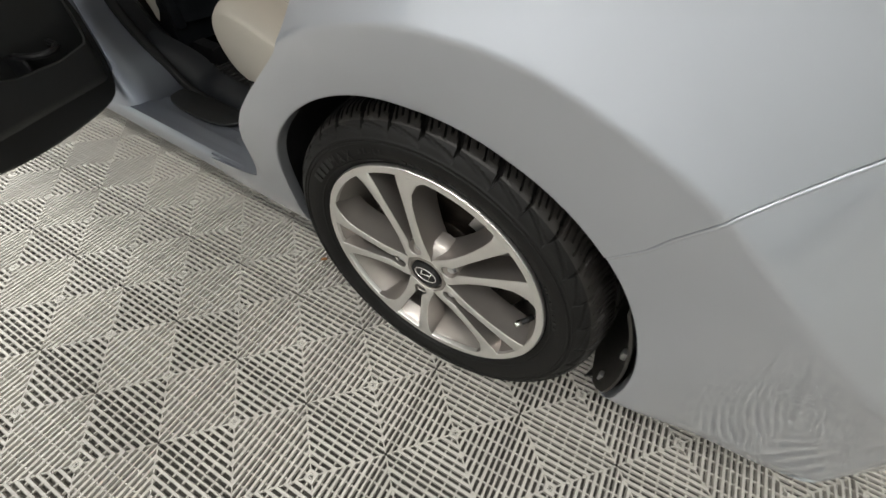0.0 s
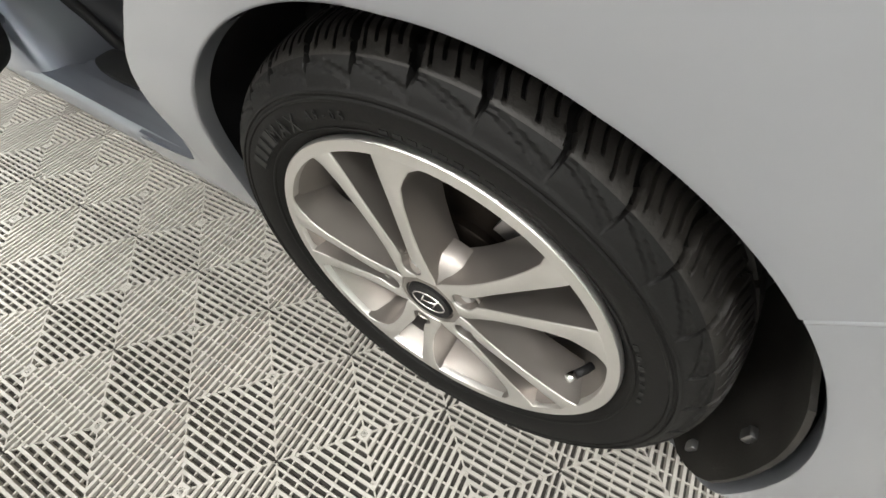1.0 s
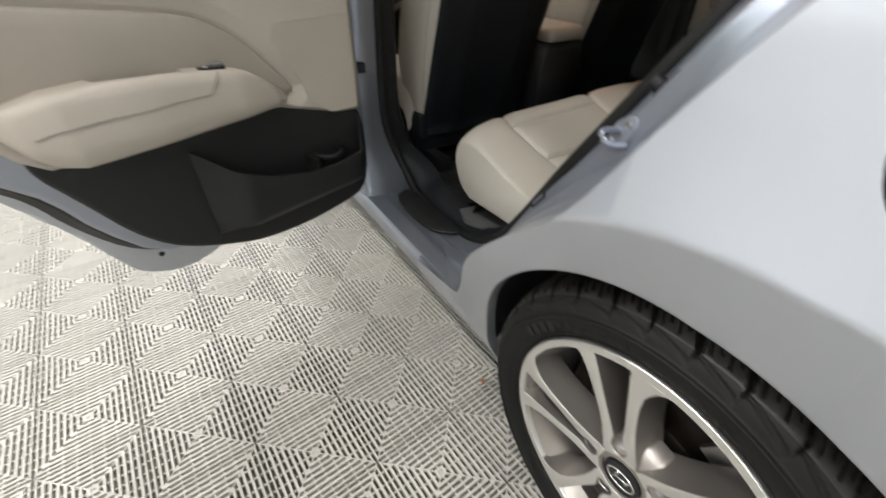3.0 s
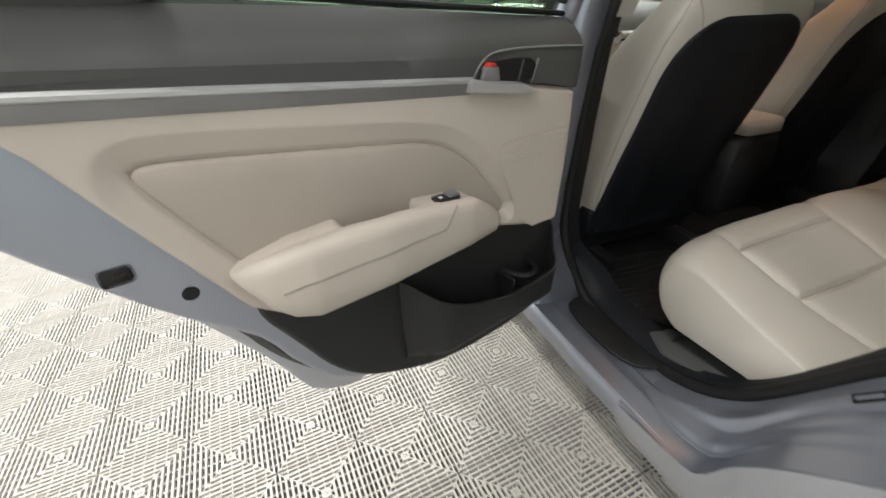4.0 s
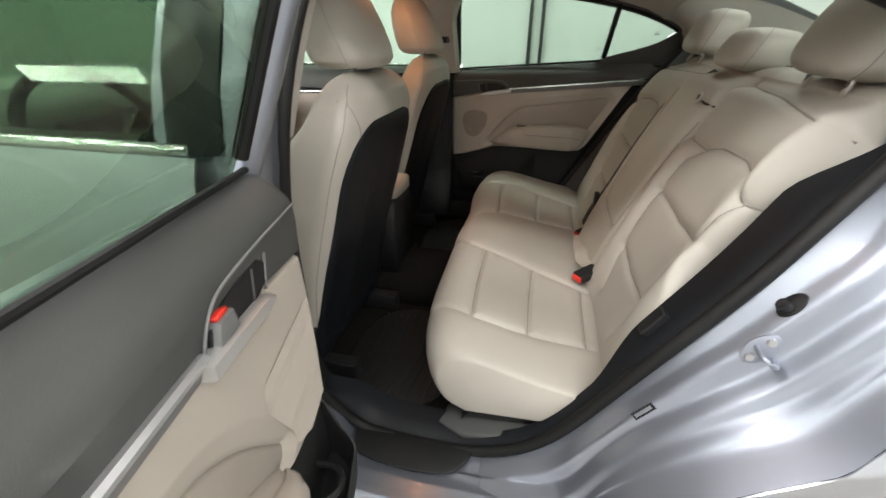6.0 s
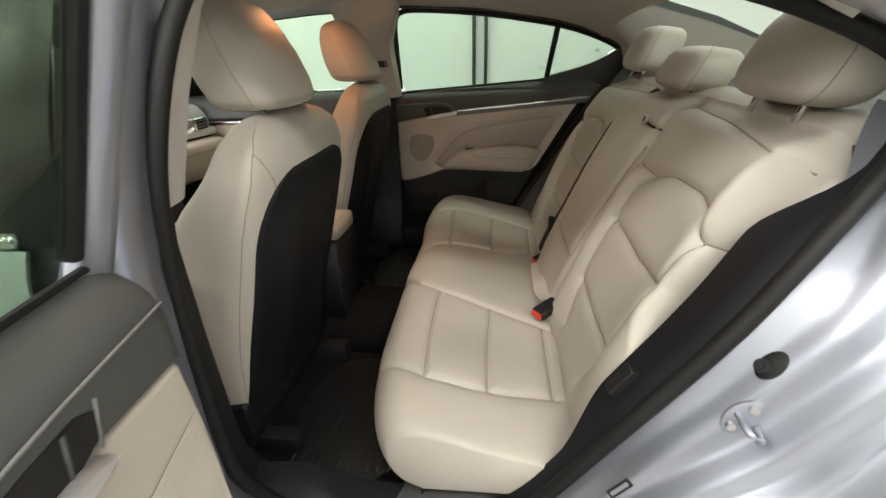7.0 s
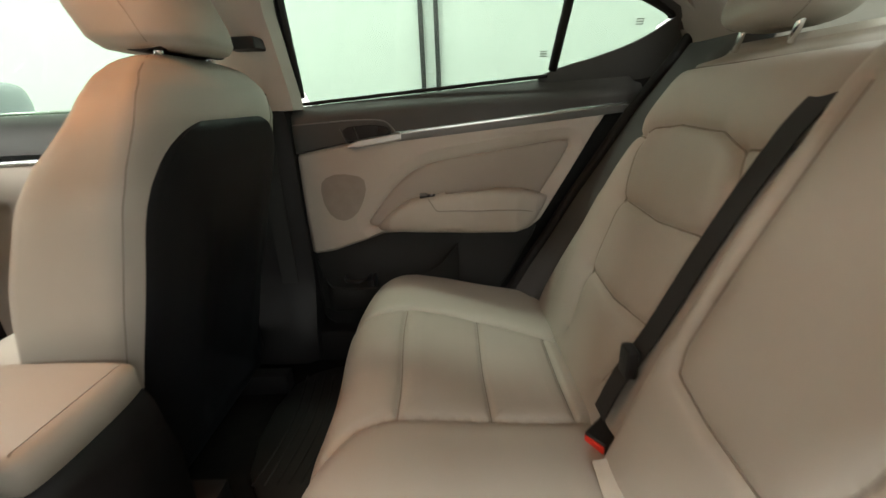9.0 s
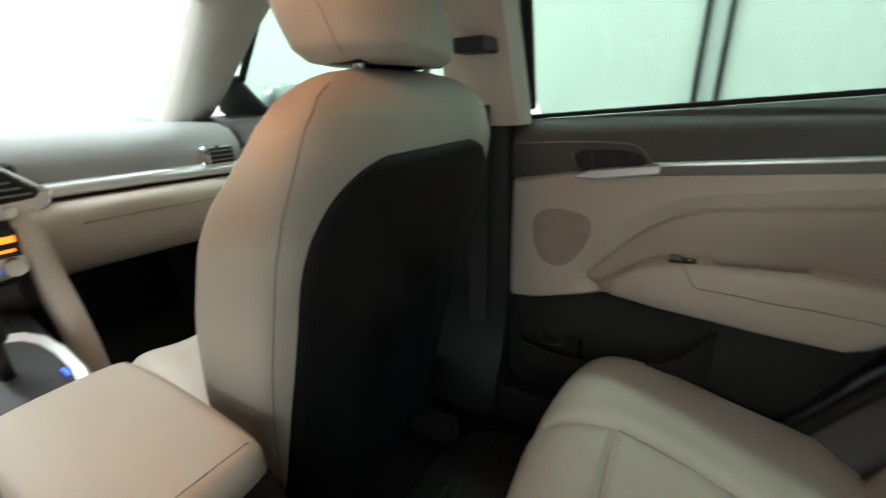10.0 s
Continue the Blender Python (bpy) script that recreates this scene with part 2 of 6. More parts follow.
def slab(poly, place, w0, w1, bev=0.006, seg=3, both=False):
    """A flat piece: a polygon of (u, v), from depth w0 to w1, with its w1 edge rounded. place(u, v, w) gives the point."""
    n = len(poly)
    area = sum(poly[i][0] * poly[(i + 1) % n][1] - poly[(i + 1) % n][0] * poly[i][1] for i in range(n))
    pts = [Vector((p[0], p[1])) for p in poly]
    if area < 0:
        pts.reverse()

    def inset(d):
        out = []
        for i in range(n):
            a, b, c = pts[i - 1], pts[i], pts[(i + 1) % n]
            e0, e1 = (b - a).normalized(), (c - b).normalized()
            n0, n1 = Vector((-e0.y, e0.x)), Vector((-e1.y, e1.x))
            k = n0 + n1
            k = k.normalized() if k.length > 1e-6 else n0
            out.append(b + k * (d / max(0.5, k.dot(n0))))
        return out

    s = 1 if w1 > w0 else -1
    steps = [(0, w0)]
    for i in range(seg + 1):
        a = math.pi / 2 * i / seg
        steps.append((bev * (1 - math.cos(a)), w1 - s * bev * (1 - math.sin(a))))
    if both:
        lead = []
        for i in range(seg + 1):
            a = math.pi / 2 * (1 - i / seg)
            lead.append((bev * (1 - math.cos(a)), w0 + s * bev * (1 - math.sin(a))))
        steps = lead + steps[1:]
    rings = [[place(p.x, p.y, w) for p in inset(d)] for d, w in steps]
    return loft(rings)


def xyz(u, v, w):
    return Vector((u, v, w))


def bump1(x, c, w):
    return math.exp(-((x - c) / w) ** 2)


def smooth01(x, a, b):
    t = min(1, max(0, (x - a) / (b - a)))
    return t * t * (3 - 2 * t)


def poly_dist(p, line):
    best = 1e9
    for a, b in zip(line, line[1:]):
        ax, ay, bx, by = a[0], a[1], b[0], b[1]
        dx, dy = bx - ax, by - ay
        t = ((p[0] - ax) * dx + (p[1] - ay) * dy) / max(1e-12, dx * dx + dy * dy)
        t = 0 if t < 0 else 1 if t > 1 else t
        d = math.hypot(p[0] - ax - t * dx, p[1] - ay - t * dy)
        best = min(best, d)
    return best


def interp(table, x):
    if x <= table[0][0]:
        return table[0][1]
    for (a, p), (b, q) in zip(table, table[1:]):
        if x <= b:
            return p + (q - p) * (x - a) / (b - a)
    return table[-1][1]


# ---- room ----
x0, x1, y0, y1, HT = ROOM
floor = part("floor", box_bm(x0, x1, y0, y1, -0.10, -0.0085, 0), UNDER, None)
tagged(floor, "light grey ribbed interlocking plastic floor tiles", "floor", kind="structure")
# south wall is never in view; added in grey to control reflected light
for nm, bx in (("wall_north", (x0 - 0.1, x1 + 0.1, y1, y1 + 0.1, -0.1, HT)), ("wall_south", (x0 - 0.1, x1 + 0.1, y0 - 0.1, y0, -0.1, HT)),
               ("wall_west", (x0 - 0.1, x0, y0, y1, -0.1, HT)), ("wall_east", (x1, x1 + 0.1, y0, y1, -0.1, HT))):
    tagged(part(nm, box_bm(*bx, 0), WALL_S if nm == "wall_south" else WALL, None), "unseen wall, grey set to shape reflections and bounce light" if nm == "wall_south" else "plain white painted wall of the photo bay", "wall", kind="structure")
tagged(part("ceiling", box_bm(x0 - 0.1, x1 + 0.1, y0 - 0.1, y1 + 0.1, HT, HT + 0.1, 0), CEIL, None), "plain white ceiling", "ceiling", kind="structure")
for bx in (-0.738, -0.652):
    tagged(part("trim", box_bm(bx - 0.013, bx + 0.013, y1 - 0.03, y1 - 0.001, -0.01, HT - 0.01, 0.003), FRAME, None), "dark upright metal strip on the white wall", "wall trim", "strips on the wall", "structure")
# fixtures for all lamps, the two added fill lamps at y 0.5 too
for lx, ly, _ in LAMPS:
    lt = thing("ceiling_light", (lx, ly, HT))
    part("housing", box_bm(-0.64, 0.64, -0.10, 0.10, -0.07, 0.0, 0.006), WALL, lt)
    part("diffuser", box_bm(-0.60, 0.60, -0.075, 0.075, -0.082, -0.071, 0.004), LAMPGLOW, lt)
    tagged(lt, "long white tube light on the ceiling (the two at y 0.5 added as fill)", "ceiling light", "ceiling lights")

# ---- car ----
car = tagged(thing("car", (0, 0, 0)), "silver-blue metallic sedan with its rear door open", "car")


def arch_r(ang):
    return interp([(-0.5, 0.352), (0.0, 0.350), (0.6, 0.340), (1.2, 0.324), (1.6, 0.320), (2.2, 0.326), (2.7, 0.334), (3.2, 0.338), (3.7, 0.345)], ang)


def crease_r(ang):
    return interp([(-0.3, 0.66), (0.2, 0.60), (0.30, 0.565), (0.41, 0.526), (0.51, 0.50), (0.65, 0.477), (0.80, 0.463), (0.96, 0.447), (1.09, 0.436), (1.25, 0.428), (1.44, 0.416), (1.69, 0.407), (2.0, 0.400), (2.4, 0.400), (3.2, 0.41)], ang)


SIDE = [(0.15, 0.090), (0.19, 0.072), (0.22, 0.056), (0.26, 0.046), (0.30, 0.043), (0.45, 0.036), (0.60, 0.032), (0.72, 0.031), (0.82, 0.034), (0.88, 0.042), (0.93, 0.058), (0.97, 0.082), (1.02, 0.125), (1.06, 0.165), (1.12, 0.215)]


def body_y(x, z):
    """Outer skin of the left side, with a flare round the wheel arch."""
    y = sum(k * interp(SIDE, z + d) for k, d in ((0.25, -0.025), (0.5, 0.0), (0.25, 0.025)))
    dx, dz = x - HUB.x, z - HUB.z
    r = math.hypot(dx, dz)
    a = math.atan2(dz, dx)
    if a < -1.5:
        a += 2 * math.pi
    r0, rc = arch_r(a), crease_r(a)
    if r < rc:
        fl = 0.016 - 0.018 * max(0, (r - r0) / (rc - r0)) ** 0.9
    else:
        fl = -0.002 + (y + 0.002) * (1 - (1 - min(1, (r - rc) / 0.15)) ** 1.8)
    wt = (1 - smooth01(a, 2.5, 3.2)) * smooth01(a, -0.45, -0.1)
    y += wt * (fl - y)
    if x > 0.30:
        y += 0.25 * ((x - 0.30) / 0.70) ** 2.2
        y += 0.035 * smooth01(0.58 - z, 0.0, 0.4) * smooth01(x, 0.3, 0.5)
    return y


CUT_BACK = [(-0.62, 0.286), (-0.52, 0.288), (-0.458, 0.292), (-0.43, 0.33), (-0.405, 0.41), (-0.36, 0.49), (-0.31, 0.545), (-0.254, 0.597), (-0.19, 0.652), (-0.15, 0.726), (-0.109, 0.805), (-0.075, 0.862), (-0.02, 0.94), (0.03, 1.0)]
CUT = resample(chaikin([(x, 0, z) for x, z in CUT_BACK], 4, False), 60)
QUARTER = [(-0.62, 0.186)] + [(p.x, p.z) for p in CUT[::2]] + [(0.03, 1.0), (0.12, 1.05), (0.6, 1.02), (0.98, 0.98), (0.98, 0.185), (0.6, 0.185), (0.38, 0.185), (0.33, 0.18)]


def reach(ang):
    """How far the quarter panel goes from the hub along an angle."""
    cx, cz, dx, dz = HUB.x, HUB.z, math.cos(ang), math.sin(ang)
    best = 9
    m = len(QUARTER)
    for i in range(m):
        (ax, az), (bx, bz) = QUARTER[i], QUARTER[(i + 1) % m]
        ex, ez = bx - ax, bz - az
        det = dx * (-ez) + ex * dz
        if abs(det) < 1e-9:
            continue
        s = ((ax - cx) * (-ez) + ex * (az - cz)) / det
        t = (dx * (az - cz) - dz * (ax - cx)) / det
        if s > 0 and -1e-6 <= t <= 1 + 1e-6:
            best = min(best, s)
    return best


def fan(lo, hi, na, nr=120):
    """Skin between two angle functions of the radius share."""
    rings = []
    for i in range(na):
        ring = []
        f = i / (na - 1)
        for k in range(-4, nr):
            t = max(0, k) / (nr - 1)
            a = lo(t) + (hi(t) - lo(t)) * f
            r0 = arch_r(a)
            r1 = max(r0 + 0.003, reach(a))
            r = r0 + (r1 - r0) * t ** 1.25
            x, z = HUB.x + r * math.cos(a), HUB.z + r * math.sin(a)
            dy = (0.020, 0.012, 0.005, 0.0015)[k + 4] if k < 0 else 0.0
            ring.append(Vector((x, body_y(x, z) + dy, z)))
        rings.append(ring)
    return loft(rings, closed=False, caps=False)


# the joint runs from the arch up and back to the tail lamp
def joint(t):
    return interp([(0.0, 0.742), (0.12, 0.767), (0.185, 0.795), (0.28, 0.82), (1.0, 0.86)], t)


GAP = 0.0036
quarter = mesh_ob("quarter_panel", *fan(lambda t: joint(t) + GAP * (1 - 0.5 * t), lambda t: 3.50, 150), PAINT, car, "silver-blue metallic quarter panel with rolled wheel arch")
solid(quarter, 0.0025, 1)
bumper = mesh_ob("rear_bumper", *fan(lambda t: -0.42, lambda t: joint(t) - GAP * (1 - 0.5 * t), 90), PAINT, car, "painted rear bumper side")
solid(bumper, 0.0012, 1)
edge = []
for t in lin(0.0, 1.0, 60):
    a = joint(t) - 0.0042 * (1 - 0.5 * t)
    r = arch_r(a) + (reach(a) - arch_r(a)) * t ** 1.25
    x, z = HUB.x + r * math.cos(a), HUB.z + r * math.sin(a)
    edge.append(Vector((x, body_y(x, z) - 0.0003, z)))
mesh_ob("bumper_edge", *tube(edge, 0.0021, 8, up=(0, 1, 0)), PAINT, car, "rolled upper edge of the bumper", angle=60)
# dark joint backing
rows = [[Vector((HUB.x + r * math.cos(a), body_y(HUB.x + r * math.cos(a), HUB.z + r * math.sin(a)) + 0.005, HUB.z + r * math.sin(a))) for a in (joint(t) - 0.012, joint(t) + 0.012)]
        for t in lin(0, 1, 40) for r in [arch_r(joint(t)) + (reach(joint(t)) - arch_r(joint(t))) * t ** 1.25]]
mesh_ob("joint_strip", *loft(rows, closed=False, caps=False), RUBBER, car)


# ---- wheel ----
def revolve(profile, n, a0=0.0, a1=2 * math.pi, push=None):
    """Profile of (radius, depth) round the local y axis."""
    full = abs(a1 - a0 - 2 * math.pi) < 1e-6
    rings = []
    for i in range(n if full else n + 1):
        a = a0 + (a1 - a0) * i / n
        ring = []
        for k, (r, y) in enumerate(profile):
            if push:
                d = push(a, k)
                if d:
                    (ra, ya), (rb, yb) = profile[max(0, k - 1)], profile[min(len(profile) - 1, k + 1)]
                    l = math.hypot(rb - ra, yb - ya)
                    r, y = r + d * (yb - ya) / l, y - d * (rb - ra) / l
            ring.append(Vector((r * math.cos(a), y, r * math.sin(a))))
        rings.append(ring)
    if full:
        rings.append(rings[0])
        v, f = loft(rings[:-1], closed=False, caps=False)
        n2, m = len(profile), len(rings) - 1
        f += [((m - 1) * n2 + j, (m - 1) * n2 + j + 1, j + 1, j) for j in range(n2 - 1)]
        return v, f
    return loft(rings, closed=False, caps=False)


wheel = mesh_ob("wheel", *revolve([(0.186, 0.172), (0.186, 0.12), (0.180, 0.10), (0.188, 0.06), (0.2010, 0.014), (0.2055, -0.0015)], 120), BARREL, car, "alloy wheel with five pairs of spokes")
wheel.location = HUB
FACE = 0.0      # depth of the machined face


def wplace(u, v, w):
    return Vector((u, FACE - w, v))


def pol(r, deg):
    a = radians(deg)
    return (r * math.cos(a), r * math.sin(a))


# tyre
TP = [(0.205, 0.012), (0.213, 0.006), (0.2185, 0.004), (0.2225, -0.001), (0.232, -0.008), (0.244, -0.0125), (0.2545, -0.013), (0.2555, -0.0145), (0.2575, -0.0145), (0.2585, -0.0125), (0.2605, -0.0125), (0.2615, -0.0140), (0.2635, -0.0135),
      (0.2645, -0.012), (0.272, -0.008), (0.2785, -0.003), (0.2835, 0.003), (0.2875, 0.009), (0.2905, 0.0155), (0.293, 0.022), (0.295, 0.029), (0.2965, 0.036), (0.2978, 0.043), (0.2988, 0.050), (0.2994, 0.056), (0.2930, 0.058), (0.2925, 0.064),
      (0.3000, 0.066), (0.3008, 0.074), (0.3013, 0.084), (0.3015, 0.094), (0.2945, 0.096), (0.2945, 0.104), (0.3013, 0.106), (0.3005, 0.118), (0.2995, 0.130), (0.2925, 0.132), (0.2925, 0.138), (0.2985, 0.140), (0.296, 0.155), (0.290, 0.172), (0.278, 0.186), (0.25, 0.194), (0.215, 0.180)]
coarse, TP = TP, []
for (ra, ya), (rb, yb) in zip(coarse, coarse[1:]):
    n = max(1, round(math.hypot(rb - ra, yb - ya) / 0.0022)) if 0.262 < ra and ya < 0.16 and ya > -0.0136 else 1
    TP += [(ra + (rb - ra) * q / n, ya + (yb - ya) * q / n) for q in range(n)]
TP.append(coarse[-1])
PITCH = 2 * math.pi / 34


def sweep(k):
    """How far the grooves lean round the tyre at a place of its profile."""
    q = min(1.9, max(0.0, (TP[k][1] + 0.012) / 0.068))
    return 0.030 * math.sin(1.9 * min(q, 1.0)) - 0.010 * math.sin(8 * min(q, 1.0)) - 0.022 * max(0.0, q - 1.0)


def tread(ph, k):
    """Depth of the grooves in the tyre; ph is the share of a pitch."""
    r, y = TP[k]
    if r < 0.2645 or y > 0.165 or y < -0.0125 and r < 0.2640:
        return 0.0
    q = (y + 0.012) / 0.068
    if y < 0.058:
        d = min(ph, 1 - ph)
        wide = 0.030 + 0.050 * smooth01(q, 0.08, 0.5)
        cut = (0.0020 + 0.0075 * smooth01(q, 0.06, 0.25)) * (1 - smooth01(d, wide * 0.8, wide * 1.2)) * smooth01(q, 0.0, 0.06)
        for c, lo, hi in ((0.22, 0.36, 0.90), (0.40, 0.24, 0.96), (0.60, 0.34, 0.92), (0.80, 0.26, 0.96)):
            e = abs(ph - c)
            cut = max(cut, 0.0060 * (1 - smooth01(e, 0.018, 0.036)) * smooth01(q, lo, lo + 0.06) * (1 - smooth01(q, hi - 0.05, hi)))
        # outline of the shoulder slants from groove to groove
        line = 0.05 + 0.13 * ph
        cut = max(cut, 0.0022 * (1 - smooth01(abs(q - line), 0.016, 0.034)))
        return -cut
    ph = (ph + 0.5) % 1.0
    return -0.006 * (1 - smooth01(min(ph, 1 - ph), 0.04, 0.08))


COLS = []
for n in range(34):
    for ph in (0.0, 0.02, 0.035, 0.05, 0.07, 0.10, 0.14, 0.185, 0.20, 0.22, 0.24, 0.255, 0.30, 0.365, 0.38, 0.40, 0.42, 0.435, 0.46, 0.48, 0.50, 0.52, 0.54, 0.565, 0.58, 0.60, 0.62, 0.635, 0.70, 0.765, 0.78, 0.80, 0.82, 0.835, 0.89, 0.925, 0.95, 0.965, 0.98):
        COLS.append((n, ph))
rings = []
for n, ph in COLS:
    a = math.pi / 2 + PITCH * (n + ph + 0.05 * math.sin((n + ph) / 3.0 * 2 * math.pi + 1.0))
    ring = []
    for k, (r, y) in enumerate(TP):
        d = tread(ph, k)
        if d:
            (ra, ya), (rb, yb) = TP[max(0, k - 1)], TP[min(len(TP) - 1, k + 1)]
            l = math.hypot(rb - ra, yb - ya)
            r, y = r + d * (yb - ya) / l, y - d * (rb - ra) / l
        t = a + sweep(k)
        ring.append(Vector((r * math.cos(t), y, r * math.sin(t))))
    rings.append(ring)
v, f = loft(rings, closed=False, caps=False)
m, n2 = len(rings), len(TP)
f += [((m - 1) * n2 + j, (m - 1) * n2 + j + 1, j + 1, j) for j in range(n2 - 1)]
tyre = mesh_ob("tyre", v, f, TYRE, wheel, "black all-season tyre with dusty brown tread blocks", angle=38)
tyre.data.materials.append(TREAD)
kk = len(TP) - 1
for i, poly in enumerate(tyre.data.polygons):
    if i < kk * (len(COLS) - 1) and TP[i % kk][0] > 0.275 and (TP[i % kk][1] + 0.012) / 0.068 > 0.19 and tread(COLS[i // kk][1], i % kk) > -0.002:
        poly.material_index = 1
for v in tyre.data.vertices:
    if v.co.z < -0.2985:
        v.co.z = -0.2985 - 0.02 * (v.co.z + 0.2985)
# raised rings and blocks on the side wall
mesh_ob("side_wall_ring", *revolve([(0.2255, -0.0035), (0.2262, -0.006), (0.2275, -0.0065), (0.2283, -0.006)], 120), TYRE, wheel)


def arc_text(word, r, deg, size, depth, parent, material):
    for i, ch in enumerate(word):
        if ch == " ":
            continue
        cu = bpy.data.curves.new("letter", "FONT")
        cu.body, cu.size, cu.extrude, cu.align_x = ch, size, 0.0006, "CENTER"
        tmp = new("letter", cu)
        me = bpy.data.meshes.new_from_object(tmp.evaluated_get(bpy.context.evaluated_depsgraph_get()))
        bpy.data.objects.remove(tmp)
        a = radians(deg - i * math.degrees(size * 0.88 / r))
        me.materials.append(material)
        ob = new("letter", me)
        ob.parent = parent
        ex, ez = Vector((math.sin(a), 0, -math.cos(a))), Vector((math.cos(a), 0, math.sin(a)))
        ey = Vector((0, -1, 0))
        m = Matrix((ex, ez, ey)).transposed().to_4x4()
        m.translation = Vector((r * math.cos(a), depth, r * math.sin(a)))
        ob.matrix_local = m


LETTER = surface("letter_rubber", (0.0035, 0.0035, 0.0035), 0.6, 0, 0.1, 20)
arc_text("MAX", 0.2320, 131, 0.023, -0.0132, wheel, LETTER)
arc_text("AS-05", 0.2400, 114, 0.0115, -0.0140, wheel, LETTER)
for k in range(4):      # letters that cannot be read
    a = radians(148 - 4.4 * k)
    m = Matrix.Translation((0.2400 * math.cos(a), -0.0128, 0.2400 * math.sin(a))) @ Matrix.Rotation(-a + math.pi / 2, 4, "Y")
    part("print_bar", box_bm(-0.006, 0.006, -0.0008, 0.0008, -0.008, 0.008, 0, 1, m), LETTER, wheel)
for first, step, count, wd, ht in ((96, 3.1, 9, 0.008, 0.0035), (32, 3.4, 7, 0.007, 0.004)):   # small print that cannot be read
    for k in range(count):
        a = radians(first - step * k)
        m = Matrix.Translation((0.2345 * math.cos(a), -0.0095, 0.2345 * math.sin(a))) @ Matrix.Rotation(-a + math.pi / 2, 4, "Y")
        part("print_bar", box_bm(-wd / 2, wd / 2, -0.0006, 0.0006, -ht / 2, ht / 2, 0, 1, m), LETTER, wheel)

# machined lip
mesh_ob("rim_lip", *revolve([(0.2030, 0.012), (0.2032, -0.0022), (0.2034, -0.0025), (0.2120, -0.0028), (0.2146, -0.0030), (0.2158, -0.0016), (0.2166, 0.003), (0.214, 0.010)], 160), RIMFACE, wheel, "bright machined rim lip", angle=40)


def spoke_poly(side, c, g=0.0):
    """Face of one spoke of a pair; side -1 or 1 from the pair's middle line; g grows it."""
    inner = [(0.0435, 0.8), (0.046, 8.5), (0.050, 12.0), (0.056, 13.2), (0.062, 11.6), (0.068, 8.2), (0.074, 5.8), (0.085, 5.8), (0.11, 6.8), (0.15, 7.4), (0.190, 7.6)]      # radius, degrees from the middle: slot side
    if side > 0:
        outer = [(0.2065, 18.6), (0.2020, 16.6), (0.192, 15.2), (0.170, 14.4), (0.140, 14.2), (0.110, 15.0), (0.085, 17.5), (0.066, 23.0), (0.052, 31.0)]
    else:
        outer = [(0.2065, 27.0), (0.2015, 21.6), (0.194, 18.4), (0.182, 16.2), (0.172, 14.6), (0.150, 13.8), (0.120, 14.4), (0.090, 17.0), (0.066, 23.0), (0.052, 31.0)]
    pts = []
    for r, d in inner:
        pts.append(pol(r, c + side * (d - math.degrees(g / r) * (0.1 if r < 0.1 else 0.22))))
    pts.append(pol(0.2065, c + side * 7.9))
    for r, d in outer:
        pts.append(pol(r, c + side * (d + math.degrees(g / r))))
    pts.append(pol(0.042, c + side * 36))
    pts.append(pol(0.040, c + side * 0.6))
    return pts


PAIRS = [40 + 72 * k for k in range(5)]
for c in PAIRS:
    for s in (-1, 1):
        face = spoke_poly(s, c)
        mesh_ob("spoke_face", *slab(face, wplace, -0.006, 0.0025, 0.0012, 2), RIMFACE, wheel, "bright machined spoke face", angle=30)
        n0 = spoke_poly(s, c, 0.0)
        # painted flank, deep, widening towards the back
        wide = spoke_poly(s, c, 0.007)
        rings = []
        for w, q in ((0.0008, 0.02), (-0.006, 0.10), (-0.022, 0.42), (-0.040, 0.82), (-0.050, 1.0)):
            rings.append([wplace(a[0] + (b[0] - a[0]) * q, a[1] + (b[1] - a[1]) * q, w) for a, b in zip(n0, wide)])
        mesh_ob("spoke", *loft(rings), RIMPAINT, wheel, angle=40)
    # the end of the slot slopes down from the rim
    ramp_ = [pol(r, c + d) for r, d in ((0.2045, -8.2), (0.2045, 8.2), (0.190, 8.0), (0.190, -8.0))]
    rings = [[wplace(p[0], p[1], w) for p in ramp_] for w in (-0.050, -0.030)] + [[wplace(*pol(r, c + d), w) for r, d, w in ((0.2045, -8.2, -0.004), (0.2045, 8.2, -0.004), (0.1985, 8.0, -0.020), (0.1985, -8.0, -0.020))]]
    mesh_ob("slot_end", *loft(rings), RIMPAINT, wheel, "grey painted end of the slot between two spokes", angle=40)
# hub: boss, cap, nut wells
mesh_ob("hub_boss", *revolve([(0.0, 0.045), (0.072, 0.045), (0.068, 0.022), (0.060, 0.012), (0.048, 0.004), (0.038, -0.0015), (0.033, -0.0015), (0.032, 0.002), (0.0, 0.002)], 60), RIMPAINT, wheel, angle=30)
part("centre_cap", cyl_bm(0.0305, 0.0295, 0.006, 48, Matrix.Translation((0, 0.000, 0)) @ Matrix.Rotation(math.pi / 2, 4, "X"), 0.001), BLACK, wheel, "black centre cap with a chrome oval badge")
v, f = tube([Vector((0.0215 * math.cos(a), -0.0035, 0.0150 * math.sin(a))) for a in lin(0, 2 * math.pi, 49)], 0.0014, 6, up=(0, 1, 0))
mesh_ob("badge_ring", v, f, MIRRORCHROME, wheel)
for sx in (-1, 1):
    mesh_ob("badge_bar", *tube([(sx * 0.0095 - 0.003, -0.0036, -0.0095), (sx * 0.0085, -0.0038, 0), (sx * 0.0095 + 0.003, -0.0036, 0.0095)], 0.0014, 6, up=(0, 1, 0)), MIRRORCHROME, wheel)
